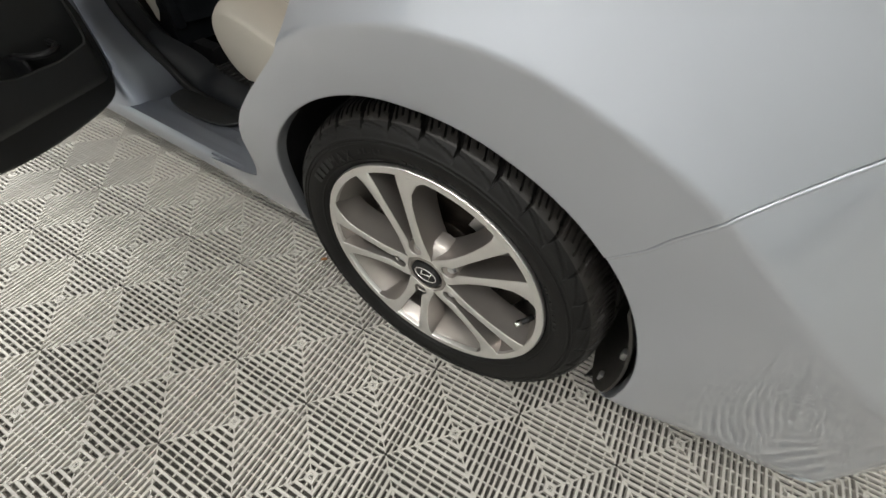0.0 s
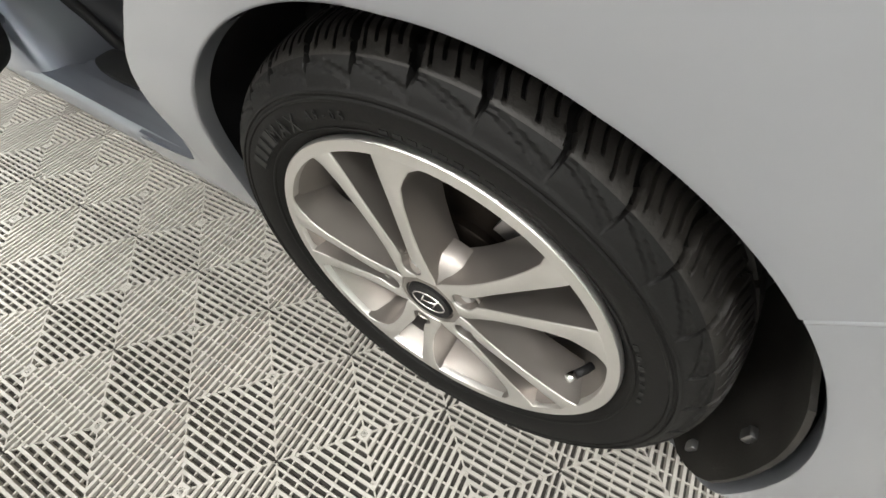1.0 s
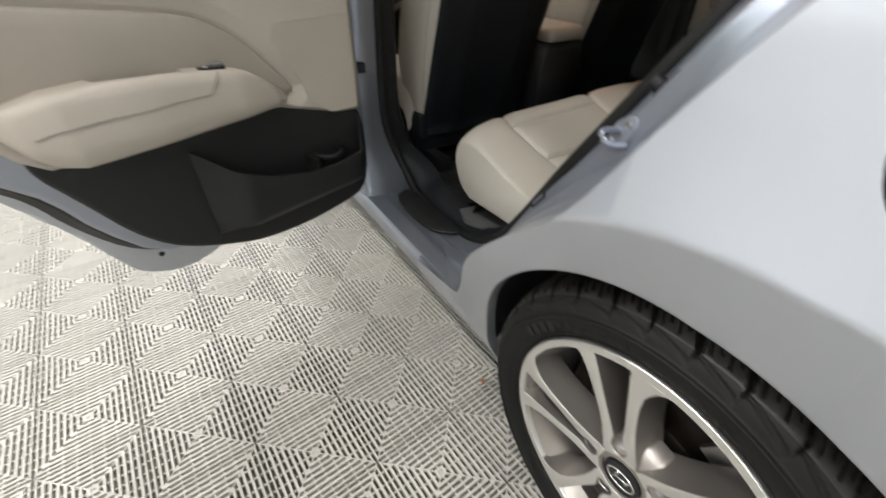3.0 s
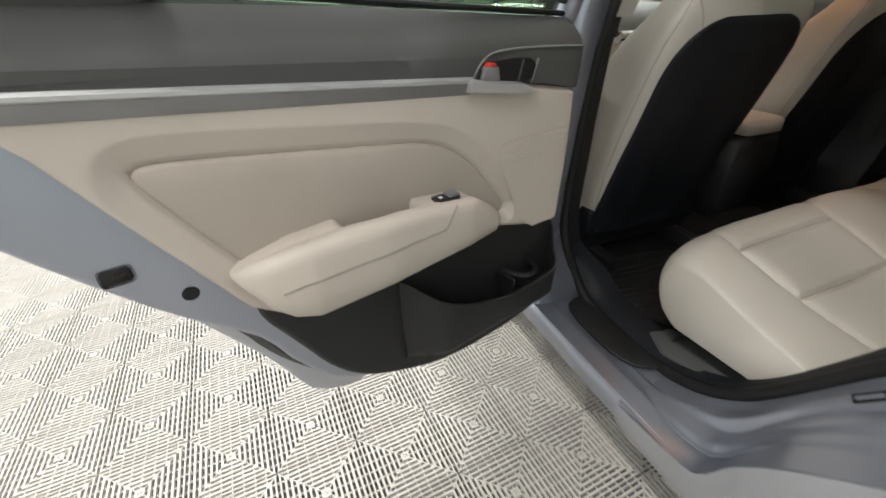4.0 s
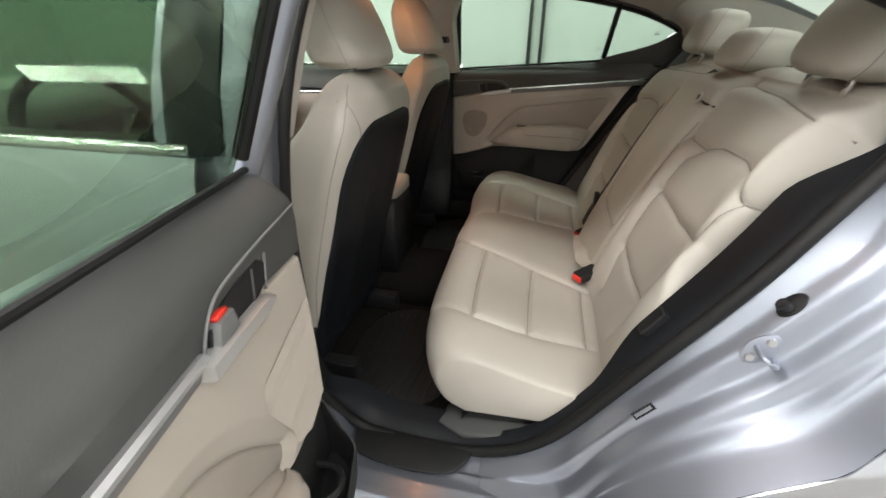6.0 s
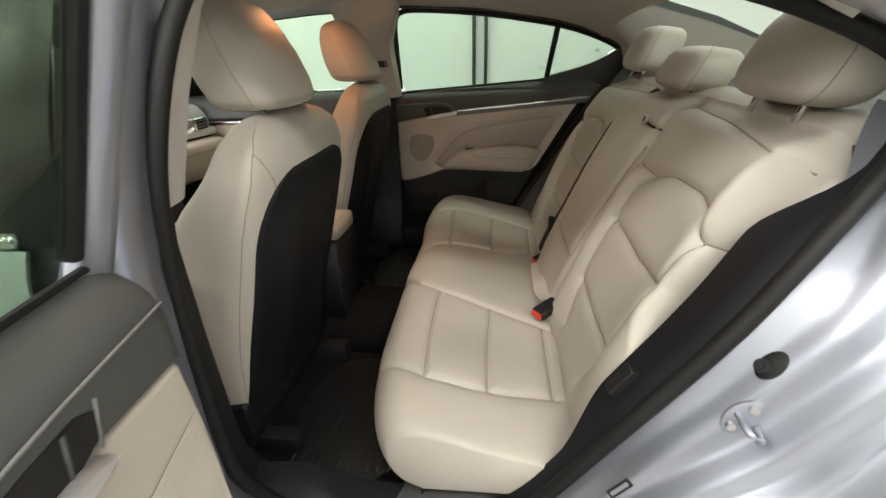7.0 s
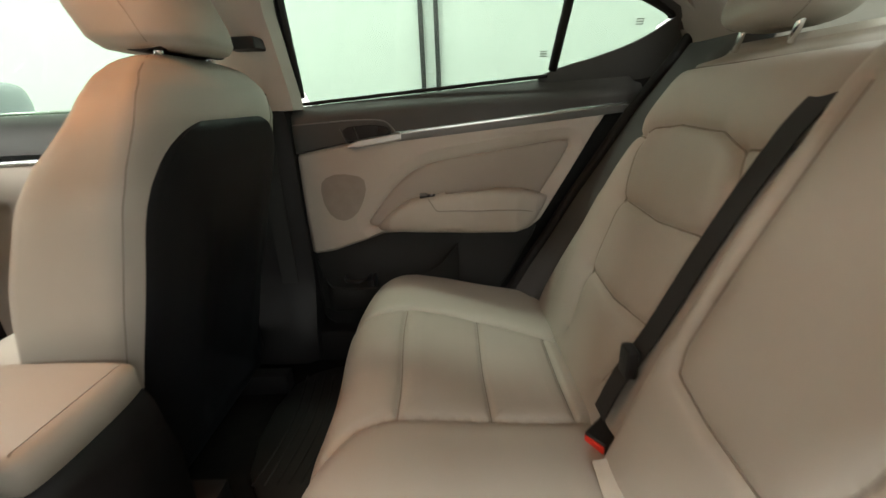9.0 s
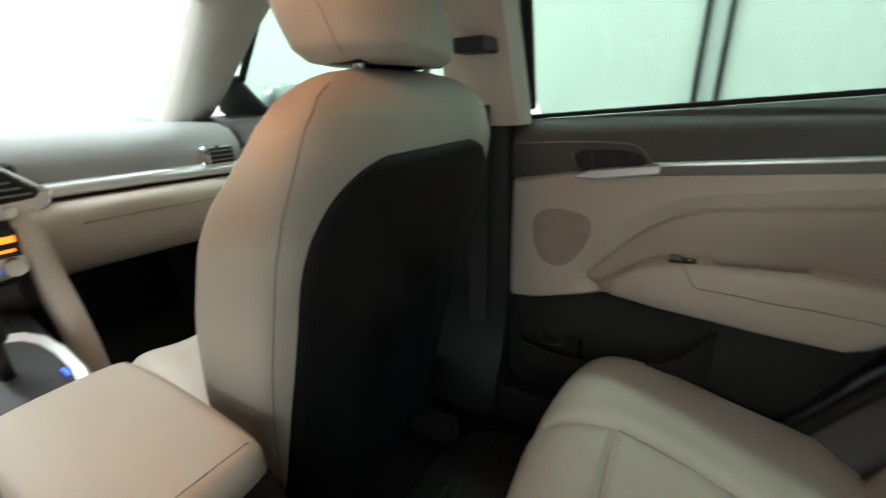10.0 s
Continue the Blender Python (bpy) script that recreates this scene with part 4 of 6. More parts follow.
def door(m, s, label):
    """A rear door in (u along it from the hinge, v up, w towards the cabin)."""
    def pl(u, v, w):
        return Vector((u, s * w, v))

    shell = mesh_ob("door", *slab(chaikin(SHELL, 1), pl, -0.115, -0.030, 0.010, 3, True), JAMB if s > 0 else RUBBER, car, label, angle=40)
    shell.matrix_world = m

    def add(name, vf, material, lab="", angle=40):
        return mesh_ob(name, *vf, material, shell, lab, angle=angle)

    # outer skin overhangs the inner frame
    add("outer_skin", slab(chaikin(SKIN, 2), pl, -0.128, -0.112, 0.006, 3), PAINT)
    rim = [Vector((p[0], p[1])) for p in chaikin(SHELL, 2)]
    rows = []
    for i, p in enumerate(rim):
        t = rim[(i + 1) % len(rim)] - rim[i - 1]
        nrm = Vector((-t.y, t.x)).normalized()
        if nrm.dot(p - Vector((0.40, 0.68))) < 0:
            nrm = -nrm
        if p.y < 0.70 and p.x > 0.03:
            e = 0.3 + 0.7 * smooth01(p.y, 0.67, 0.59)
            rows.append([pl(p.x + nrm.x * d * e, p.y + nrm.y * d * e, w) for d, w in ((-0.004, -0.044), (0.004, -0.048), (0.010, -0.060), (0.019, -0.085), (0.030, -0.104), (0.029, -0.1108), (-0.004, -0.1108))])
    add("seal", loft(rows), RUBBER, "black rubber door seal")

    # main trim
    low = [(-0.01, 0.570), (0.06, 0.578), (0.15, 0.606), (0.20, 0.622), (0.60, 0.622), (0.632, 0.648), (0.72, 0.806), (0.76, 0.880), (0.79, 0.918)]
    groove = [tuple(p) for p in chaikin(INSERT_POLY, 2)]
    loopg = groove + [groove[0]]

    def swell(v):
        return 0.006 * math.sin(math.pi * min(1, max(0, (v - 0.56) / 0.36)))

    def trim(u, f):
        a, b = interp(low, u), strip_v(u) - 0.004
        if u < 0.14:
            b = 0.846 + 0.18 * u
        v = a + (b - a) * f
        w = swell(v)
        key = (round(u, 5), round(v, 5))
        if key not in GROOVE:
            GROOVE[key] = poly_dist((u, v), loopg) * (-1 if inside((u, v), groove) else 1)
        d = GROOVE[key]
        if d < 0:
            w -= 0.013 + 0.02 * smooth01(-d, 0.002, 0.006)
        else:
            w -= 0.013 * (1 - smooth01(d, 0.0, 0.006) * 0.18 - 0.82 * min(1, d / 0.030))
        e = min(f, 1 - f)
        w -= 0.010 * (1 - smooth01(e, 0, 0.03)) + 0.012 * (1 - smooth01(u, -0.005, 0.012)) + 0.012 * smooth01(u, 0.765, 0.79)
        return pl(u, v, w)

    add("trim_panel", grid(trim, lin(-0.004, 0.79, 260), lin(0, 1, 130)), TRIM, "beige moulded door trim", angle=60)
    cx, cz = 0.46, 0.735
    rings = []
    for d, w in ((0.0012, -0.030), (0.0012, -0.0145), (0.0022, -0.0105), (0.005, -0.008), (0.011, -0.0062), (0.022, -0.005), (0.05, -0.0042)):
        ring = []
        for p in groove:
            q = Vector((cx - p[0], cz - p[1]))
            q *= min(0.9, d / max(0.02, q.length)) if d < 0.02 else min(0.9, d / 0.075)
            ring.append(pl(p[0] + q.x, p[1] + q.y, w + swell(p[1] + q.y)))
        rings.append(ring)
    add("trim_insert", loft(rings), INSERT, "soft beige door insert", angle=70)
    # speaker field
    def round_spk(f, v):
        a = interp([(0.668, 0.100), (0.673, 0.082), (0.688, 0.066), (0.715, 0.055), (0.75, 0.051), (0.772, 0.055), (0.785, 0.068), (0.793, 0.092)], v)
        b = interp([(0.668, 0.104), (0.674, 0.124), (0.692, 0.144), (0.72, 0.160), (0.75, 0.170), (0.775, 0.168), (0.786, 0.155), (0.793, 0.120)], v)
        return pl(a + (b - a) * f, v, swell(v) + 0.0012)

    def spk(f, v):
        a = interp([(0.585, 0.012), (0.77, 0.020)], v)
        b = interp([(0.585, 0.085), (0.625, 0.140), (0.66, 0.150), (0.755, 0.200), (0.780, 0.19), (0.795, 0.16)], v)
        g = (v % 0.0042) / 0.0042
        return pl(a + (b - a) * f, v, swell(v) + 0.0004 + 0.0010 * (1 if g < 0.55 else 0))

    # same beige field on both doors; the far one has its shade in the colour
    if s > 0:
        add("speaker_grille", grid(spk, lin(0, 1, 14), lin(0.586, 0.782, 190)), TRIM, "ribbed beige loudspeaker field", angle=20)
    else:
        add("speaker_grille", grid(round_spk, lin(0, 1, 20), lin(0.668, 0.793, 50)), GRILLE_SHADED, "brown cloth loudspeaker field", angle=60)

    # charcoal upper part
    def upper(u, f):
        a = strip_v(u) + 0.004 if u > 0.14 else 0.846 + 0.18 * u
        top = 0.955 + 0.036 * u
        gl = 0.9665 + 0.065 * u
        pts = [(a, -0.01), (a + 0.003, 0.004), (a + (top - a) * 0.42, 0.007), (top - 0.042, 0.0065), (top - 0.031, 0.0035), (top - 0.019, -0.005), (top - 0.008, -0.017), (gl - 0.008, -0.034), (gl - 0.006, -0.040), (gl - 0.03, -0.046)]
        if s < 0:      # the closed door's ledge is narrow
            pts[3:7] = [(top - 0.024, 0.0055), (top - 0.013, 0.0005), (top - 0.005, -0.009), (top + 0.002, -0.020)]
        v, w = pts[int(f)]
        w -= 0.02 * smooth01(u, 0.84, 0.875) + 0.012 * (1 - smooth01(u, -0.012, 0.004))
        return pl(u, v, w)

    add("upper_trim", grid(upper, lin(-0.012, 0.875, 60), range(10)), SOFT, "charcoal soft-grain upper door trim", angle=60)
    add("belt_seal", tube([pl(u, 0.966 + 0.065 * u, -0.040 + 0.028 * u) for u in lin(0.0, 0.88 if s > 0 else 0.64, 20)], 0.0045, 8), RUBBER)
    # bright strip
    us = lin(0.262, 0.835, 30)
    add("trim_strip", loft([[pl(u, strip_v(u) + dv, w) for dv, w in ((0.012, 0.0), (0.012, 0.009), (0.009, 0.0125), (0.005, 0.0125), (0.003, 0.010), (0.003, 0.0))] for u in us]), STRIPTOP if s > 0 else CHROME, "satin silver trim strip", 30)
    add("strip_underside", loft([[pl(u, strip_v(u) + dv, w) for dv, w in ((0.003, 0.0), (0.003, 0.0105), (-0.006, 0.0075), (-0.014, 0.002), (-0.014, -0.004))] for u in us]), STRIPGREY, "grey metal lower face of the strip", 30)
    # inner handle
    add("handle_cup", slab(chaikin([(0.205, 0.914), (0.120, 0.909), (0.134, 0.870), (0.252, 0.882), (0.245, 0.906)], 1), pl, 0.0, 0.0088, 0.0006, 1), BLACK, "black handle recess")
    add("handle_bezel", tube(chaikin([pl(u, v, w) for u, v, w in ((0.262, 0.888, 0.0075), (0.253, 0.904, 0.008), (0.240, 0.917, 0.0085), (0.222, 0.9245, 0.0085), (0.185, 0.926, 0.0085), (0.128, 0.925, 0.0085), (0.004, 0.919, 0.0085))], 2, False), 0.0016, 6, up=(0, 1, 0)), GREYPL)
    rows = []
    for u in lin(0.138, 0.273, 14):
        v0, v1 = interp([(0.138, 0.860), (0.167, 0.859), (0.276, 0.875)], u), interp([(0.138, 0.867), (0.161, 0.877), (0.269, 0.892)], u)
        rows.append([pl(u, v0, 0.002), pl(u, v0, 0.017), pl(u, v0 + 0.003, 0.021), pl(u, v1 - 0.003, 0.020), pl(u, v1, 0.013), pl(u, v1, 0.002)])
    add("door_handle", loft(rows), SATIN, "satin silver inner door handle", 30)
    add("lock_tab", slab([(0.241, 0.907), (0.216, 0.905), (0.212, 0.884), (0.249, 0.888)], pl, 0.002, 0.016, 0.003, 2), GREYPL if s > 0 else BLACK)
    if s > 0:
        add("lock_mark", slab([(0.239, 0.9065), (0.218, 0.905), (0.220, 0.910), (0.236, 0.9115)], pl, 0.002, 0.0125, 0.001, 1), RED, "red lock marker")
    add("handle_rib", tube([pl(0.157, 0.909, 0.0088), pl(0.167, 0.874, 0.0088)], 0.0018, 6, up=(0, 1, 0)), SOFT)
    add("handle_rib", tube([pl(0.121, 0.908, 0.0085), pl(0.135, 0.871, 0.0085)], 0.0016, 6, up=(0, 1, 0)), GREYPL)

    # arm rest
    VT = [(0.195, 0.652), (0.215, 0.672), (0.245, 0.696), (0.28, 0.720), (0.31, 0.728), (0.36, 0.734), (0.42, 0.740), (0.50, 0.744), (0.57, 0.740), (0.62, 0.728), (0.645, 0.716)]
    VB = [(0.195, 0.642), (0.23, 0.640), (0.30, 0.638), (0.41, 0.634), (0.56, 0.628), (0.59, 0.636), (0.615, 0.658), (0.645, 0.708)]
    WW = [(0.195, 0.010), (0.205, 0.028), (0.23, 0.046), (0.30, 0.060), (0.45, 0.066), (0.56, 0.060), (0.61, 0.045), (0.635, 0.028), (0.645, 0.012)]

    def arm(u):
        t, b, w = interp(VT, u), interp(VB, u), interp(WW, u)
        dip = 0.048 * smooth01(u, 0.378, 0.388) * (1 - smooth01(u, 0.465, 0.510))
        h = t - b
        r = min(0.013, h * 0.4, w * 0.4)
        side = max(w - 0.030, w * 0.45)
        pts = [(-0.012, b + 0.3 * h), (w * 0.4, b + 0.06 * h), (w - r, b + 0.02 * h), (w - 0.3 * r, b + 0.10 * h), (w, b + 0.35 * h), (w, t - 1.4 * r), (w - 0.15 * r, t - 0.7 * r), (w - 0.5 * r, t - 0.25 * r), (w - r, t), (side + 0.006, t), (side + 0.001, t - 0.002), (side - 0.001, t - 0.006 - dip * 0.4),
               (side - 0.004, t - 0.004 - dip), (0.0, t - 0.002 - dip), (-0.012, t - 0.004 - dip)]
        return [pl(u, v, q) for q, v in pts]

    add("armrest", loft([arm(u) for u in lin(0.195, 0.645, 120)]), TRIM, "padded beige armrest with a pull cup", 55)
    # dark line in place of the soft shadow along the armrest fold
    line = [pl(u, interp(VT, u) - 0.036 - 0.012 * smooth01(u, 0.34, 0.5) + 0.045 * (1 - smooth01(u, 0.325, 0.36)), interp(WW, u) + 0.0004) for u in lin(0.335, 0.60, 40)]
    add("seam", tube(line, 0.0012, 5), SEAM)
    # window switch
    part("switch_plate", box_bm(0.312, 0.352, min(s * 0.018, s * 0.042), max(s * 0.018, s * 0.042), 0.7275, 0.7345, 0.002, 2), BLACK, shell, "black window switch")
    part("switch_key", box_bm(0.312, 0.331, min(s * 0.020, s * 0.040), max(s * 0.020, s * 0.040), 0.7335, 0.7385, 0.002, 2), GREYPL, shell)
    part("switch_mark", box_bm(0.339, 0.345, min(s * 0.027, s * 0.033), max(s * 0.027, s * 0.033), 0.7344, 0.7350, 0), WHITEMARK, shell)

    # charcoal lower part and pocket
    lowp = chaikin([(-0.012, 0.42), (-0.012, 0.575), (0.06, 0.585), (0.15, 0.612), (0.3, 0.66), (0.60, 0.66), (0.635, 0.635), (0.585, 0.545), (0.545, 0.465), (0.49, 0.405), (0.41, 0.365), (0.32, 0.332), (0.20, 0.322), (0.05, 0.332), (0.005, 0.355)], 2)
    add("lower_trim", slab(lowp, pl, -0.036, -0.008, 0.012, 4), LOWTRIM, "charcoal lower door trim")
    PT = [(0.015, 0.560), (0.03, 0.520), (0.06, 0.494), (0.12, 0.486), (0.20, 0.490), (0.29, 0.515), (0.36, 0.550), (0.405, 0.590)]

    def pocket(u, k):
        e = smooth01(u, 0.01, 0.06) * (1 - smooth01(u, 0.33, 0.41))
        w = 0.055 * e ** 0.7
        t = interp(PT, u)
        return pl(u, *[(0.395, -0.010), (0.41, w * 0.72), (0.43, w * 0.93), (t - 0.012, w), (t - 0.002, w + 0.001), (t, w - 0.003), (t - 0.008, w - 0.007), (0.44, w * 0.8 - 0.008), (0.43, -0.009)][k])

    add("door_pocket", grid(pocket, lin(0.012, 0.408, 60), range(9)), LOWTRIM, "charcoal door pocket", 50)
    add("bottle_holder", tube(chaikin([pl(0.155, 0.50, -0.004), pl(0.145, 0.50, 0.03), pl(0.12, 0.50, 0.045), pl(0.09, 0.50, 0.03), pl(0.085, 0.50, -0.004)], 2, False), 0.006, 8), BLACK)
    add("pocket_rib", slab([(0.160, 0.42), (0.168, 0.42), (0.172, 0.505), (0.164, 0.505)], pl, -0.008, 0.04, 0.002, 2), BLACK)
    # latch, grommet on the painted edge
    part("latch", box_bm(0.732, 0.765, min(s * -0.034, s * -0.0285), max(s * -0.034, s * -0.0285), 0.726, 0.748, 0.006), BLACK, shell, "black door latch")
    part("latch_claw", box_bm(0.737, 0.752, min(s * -0.03, s * -0.026), max(s * -0.03, s * -0.026), 0.734, 0.741, 0.002), DISC, shell)
    for gu, gv, gr in ((0.690, 0.685, 0.010), (0.510, 0.348, 0.006)):
        gw = -0.0335 if gu > 0.6 else -0.116
        part("grommet", cyl_bm(gr, gr, 0.012, 18, Matrix.Translation(pl(gu, gv, gw)) @ Matrix.Rotation(math.pi / 2, 4, "X"), 0.002), BLACK, shell)

    # window frame and glass on the leaning plane
    def gp(u, v, w):
        return pl(u, v, -0.035 + 0.45 * (v - 0.99) + w)

    wp = chaikin(WINDOW, 2)
    pane = [(p.x, p.y if p.y > 1.10 or p.x < 0.04 and p.y > 1.02 else p.y - 0.05) for p in wp]
    g = mesh_ob("window", *slab(pane, gp, -0.003, 0.002, 0.001, 1), GLASS_D if s > 0 else GLASS_G, shell, "green tinted side glass", angle=30)
    g.visible_shadow = s < 0
    add("window_channel", tube([gp(p.x, p.y, 0.0) for p in chaikin([(a, b, 0) for a, b in WINDOW[:10]], 2, False)], 0.0098, 8, up=(0, 1, 0)), RUBBER, "black window channel")
    fr = [gp(-0.008, 0.95, 0), gp(0.0, 1.10, 0), gp(0.01, 1.25, 0), gp(0.035, 1.298, 0), gp(0.12, 1.303, 0), gp(0.38, 1.282, 0), gp(0.66, 1.236, 0), gp(0.82, 1.192, 0), gp(0.93, 1.135, 0), gp(0.945, 1.10, 0)]
    add("window_frame", tube(chaikin(fr, 2, False), 0.021, 10, 0.9, up=(0, 1, 0)), SOFT if s < 0 else JAMB, "door window frame")
    add("window_divider", tube([gp(0.651, 1.02, 0.004), gp(0.672, 1.215, 0.004)], 0.011, 8, up=(0, 1, 0)), RUBBER, "black window divider bar")
    sail = chaikin([(0.60, 1.000), (0.66, 1.024), (0.78, 1.052), (0.86, 1.082), (0.915, 1.120), (0.95, 1.13), (0.955, 1.02), (0.88, 0.985), (0.70, 0.985)], 2)
    add("corner_trim", slab(sail, gp, -0.004, 0.005, 0.003, 3), SOFT, "charcoal corner trim")
    for gu, gv in ((0.615, 1.050), (0.825, 1.105)):     # small print that cannot be read
        for k in range(3):
            add("glass_print", slab([(gu, gv + 0.005 * k), (gu + 0.018, gv + 0.005 * k), (gu + 0.018, gv + 0.002 + 0.005 * k), (gu, gv + 0.002 + 0.005 * k)], gp, 0.0022, 0.0026, 0.0001, 1), GREYPL)
    return shell


a0 = radians(15.5)
left_m = Matrix(((math.sin(a0), math.cos(a0), 0, -0.896), (-math.cos(a0), math.sin(a0), 0, 0.047), (0, 0, 1, 0), (0, 0, 0, 1)))
door(left_m, 1, "open rear door with beige and charcoal trim")
right_m = Matrix.Translation((-1.005, 1.60, 0))
door(right_m, -1, "closed rear door with beige and charcoal trim")


# ---- seats ----
def seam_line(name, pts, parent, r=0.0016):
    return mesh_ob(name, *tube(pts, r, 5), SEAM, parent)


SEAT_Y0, SEAT_Y1 = 0.235, 2 * CY - 0.235
CUSH = [(-0.372, 0.36), (-0.365, 0.42), (-0.385, 0.452), (-0.44, 0.466), (-0.55, 0.492), (-0.66, 0.522), (-0.735, 0.536), (-0.785, 0.528), (-0.818, 0.497), (-0.826, 0.455), (-0.815, 0.405), (-0.790, 0.362), (-0.74, 0.340)]
NP = 260
cprof = resample(chaikin([(x, 0, z) for x, z in CUSH], 3, False), NP)
CB = 0.862                     # middle of the bench
L0 = 0.380
seams_cushion = []
for q in (1, -1):
    def fl(y):
        return y if q > 0 else 2 * CB - y
    for x, a, b in ((-0.706, L0, 0.711), (-0.560, L0, 0.682), (-0.418, 0.400, 0.645)):
        seams_cushion.append([(x, fl(a)), (x, fl(b))])
    seams_cushion.append([(-0.805, fl(0.41)), (-0.755, fl(0.392)), (-0.70, fl(0.374)), (-0.61, fl(0.374)), (-0.52, fl(0.382)), (-0.40, fl(0.405))])
    seams_cushion.append([(-0.818, fl(0.79)), (-0.765, fl(0.735)), (-0.706, fl(0.711)), (-0.56, fl(0.682)), (-0.45, fl(0.660)), (-0.39, fl(0.645))])


def cushion_fn(i, y):
    p = cprof[i]
    q = (y - CY) / (SEAT_Y1 - CY)
    e = 1 - abs(q) ** 14
    ax, az = -0.60, 0.44
    x, z = p.x, p.z
    k = max(0.0, e) ** 0.5
    # rounded ends and a bowed front
    x2 = ax + (x - ax) * (0.90 + 0.10 * k)
    z2 = az + (z - az) * (0.72 + 0.28 * k)
    x2 += (0.058 * abs(q) ** 5 if y < CB else 0.030 * abs(q) ** 6 - 0.020 * smooth01(y, 1.05, 1.30)) * smooth01(-x, 0.50, 0.82)
    n1 = cprof[min(i + 1, NP - 1)] - cprof[max(i - 1, 0)]
    nx, nz = -n1.z, n1.x
    l = math.hypot(nx, nz) or 1
    nx, nz = nx / l, nz / l
    if nz < 0 and z > 0.5:
        nx, nz = -nx, -nz
    d = 0.0
    if z > 0.44 and x < -0.37:
        for s in seams_cushion:
            dd = poly_dist((x, y), s)
            if dd < 0.03:
                d = min(d, -0.0075 * math.exp(-(dd / 0.0055) ** 2) - 0.004 * math.exp(-(dd / 0.018) ** 2))
        seat = max(bump1(y, 0.545, 0.10), bump1(y, 2 * CB - 0.545, 0.10))
        d -= 0.010 * seat * bump1(x, -0.55, 0.13)
        d += 0.006 * bump1(y, CB, 0.13)
    return Vector((x2 + nx * d * (1 if nz >= 0 else -1), y, z2 + abs(nz) * d))


bench = tagged(thing("rear_bench_seat", (-0.5, CY, 0.30)), "beige leather rear bench seat with stitched panels", "car seat")


def on(parent, verts):
    o = parent.matrix_world.translation
    return [Vector(v) - o for v in verts]


ends = [SEAT_Y0 + 0.002 * k ** 2 for k in range(5)]
ys = ends + lin(SEAT_Y0 + 0.045, SEAT_Y1 - 0.045, 250) + [2 * CY - e for e in reversed(ends)]
v, f = loft([[cushion_fn(i, yy) for i in range(NP)] for yy in ys])
mesh_ob("seat_cushion", on(bench, v), f, LEATHER, bench, "beige leather seat cushion", angle=70)
for s in seams_cushion:
    pts = []
    for a, b in zip(s, s[1:]):
        for t in lin(0, 1, 12):
            x, yy = a[0] + (b[0] - a[0]) * t, a[1] + (b[1] - a[1]) * t
            i = min((k for k in range(30, 200)), key=lambda k: abs(cprof[k].x - x) + (0 if cprof[k].z > 0.44 else 1))
            pts.append(cushion_fn(i, yy) - Vector((0, 0, 0.0002)))
    seam_line("seam", on(bench, resample(pts, 24)), bench)
# back rest: height s along the leaning back, y across
BB, BT = Vector((-0.392, 0, 0.44)), Vector((-0.150, 0, 1.045))
BD = (BT - BB)
BLEN = BD.length
BD.normalize()
BN = Vector((-BD.z, 0, BD.x))


def h_of(z):
    return (z - BB.z) / BD.z


FAR_EDGE = [(0.40, 1.545), (0.50, 1.525), (0.60, 1.490), (0.67, 1.462), (0.72, 1.425), (0.77, 1.404), (0.85, 1.396), (1.05, 1.392)]


def far_edge(h):
    return interp(FAR_EDGE, BB.z + BD.z * h)


def near_edge(h):
    return max(SEAT_Y0, 2 * CB - far_edge(h))


def mirror(line):
    return [(2 * CB - y, h) for y, h in line]


panel = [(0.415, h_of(0.50)), (0.378, h_of(0.60)), (0.366, h_of(0.745)), (0.358, h_of(0.85)), (0.385, h_of(0.893)), (0.45, h_of(0.905)), (0.56, h_of(0.900)), (0.625, h_of(0.880)), (0.655, h_of(0.845)), (0.662, h_of(0.755)), (0.655, h_of(0.62)), (0.61, h_of(0.50))]
bs_left = [panel, [(0.366, h_of(0.760)), (0.50, h_of(0.752)), (0.662, h_of(0.764))], [(0.382, h_of(0.606)), (0.52, h_of(0.598)), (0.655, h_of(0.610))], [(0.358, h_of(0.852)), (0.338, h_of(0.860))], [(0.625, h_of(0.880)), (0.69, h_of(0.885)), (0.722, h_of(0.90)), (0.735, h_of(1.02))],
           [(0.722, h_of(0.46)), (0.728, h_of(0.70)), (0.725, h_of(0.90))], [(0.345, h_of(0.99)), (0.55, h_of(1.012)), (0.735, h_of(1.02))]]
far_panel = [(1.300, h_of(0.50)), (1.312, h_of(0.60)), (1.320, h_of(0.70)), (1.326, h_of(0.77)), (1.345, h_of(0.84)), (1.350, h_of(0.880)), (1.335, h_of(0.893)), (1.28, h_of(0.905)), (1.164, h_of(0.902))] + mirror(panel)[7:]
bs_far = [far_panel, [(1.324, h_of(0.762)), (1.20, h_of(0.755)), (1.062, h_of(0.768))], [(1.315, h_of(0.620)), (1.20, h_of(0.612)), (1.069, h_of(0.626))], [(1.350, h_of(0.872)), (1.388, h_of(0.880))], [(1.10, h_of(0.885)), (1.034, h_of(0.885)), (1.002, h_of(0.90)), (0.989, h_of(1.02))], mirror(bs_left[5]), [(1.385, h_of(1.00)), (1.174, h_of(1.012)), (0.989, h_of(1.02))]]
bs_mid = [[(0.957, h_of(0.955)), (0.957, h_of(0.66)), (0.945, h_of(0.628)), (0.88, h_of(0.612)), (0.80, h_of(0.602)), (0.768, h_of(0.606)), (0.757, h_of(0.675)), (0.747, h_of(0.786)), (0.742, h_of(0.917))], [(0.735, h_of(0.957)), (0.80, h_of(0.957))]]
bs_all = bs_left + bs_far + bs_mid


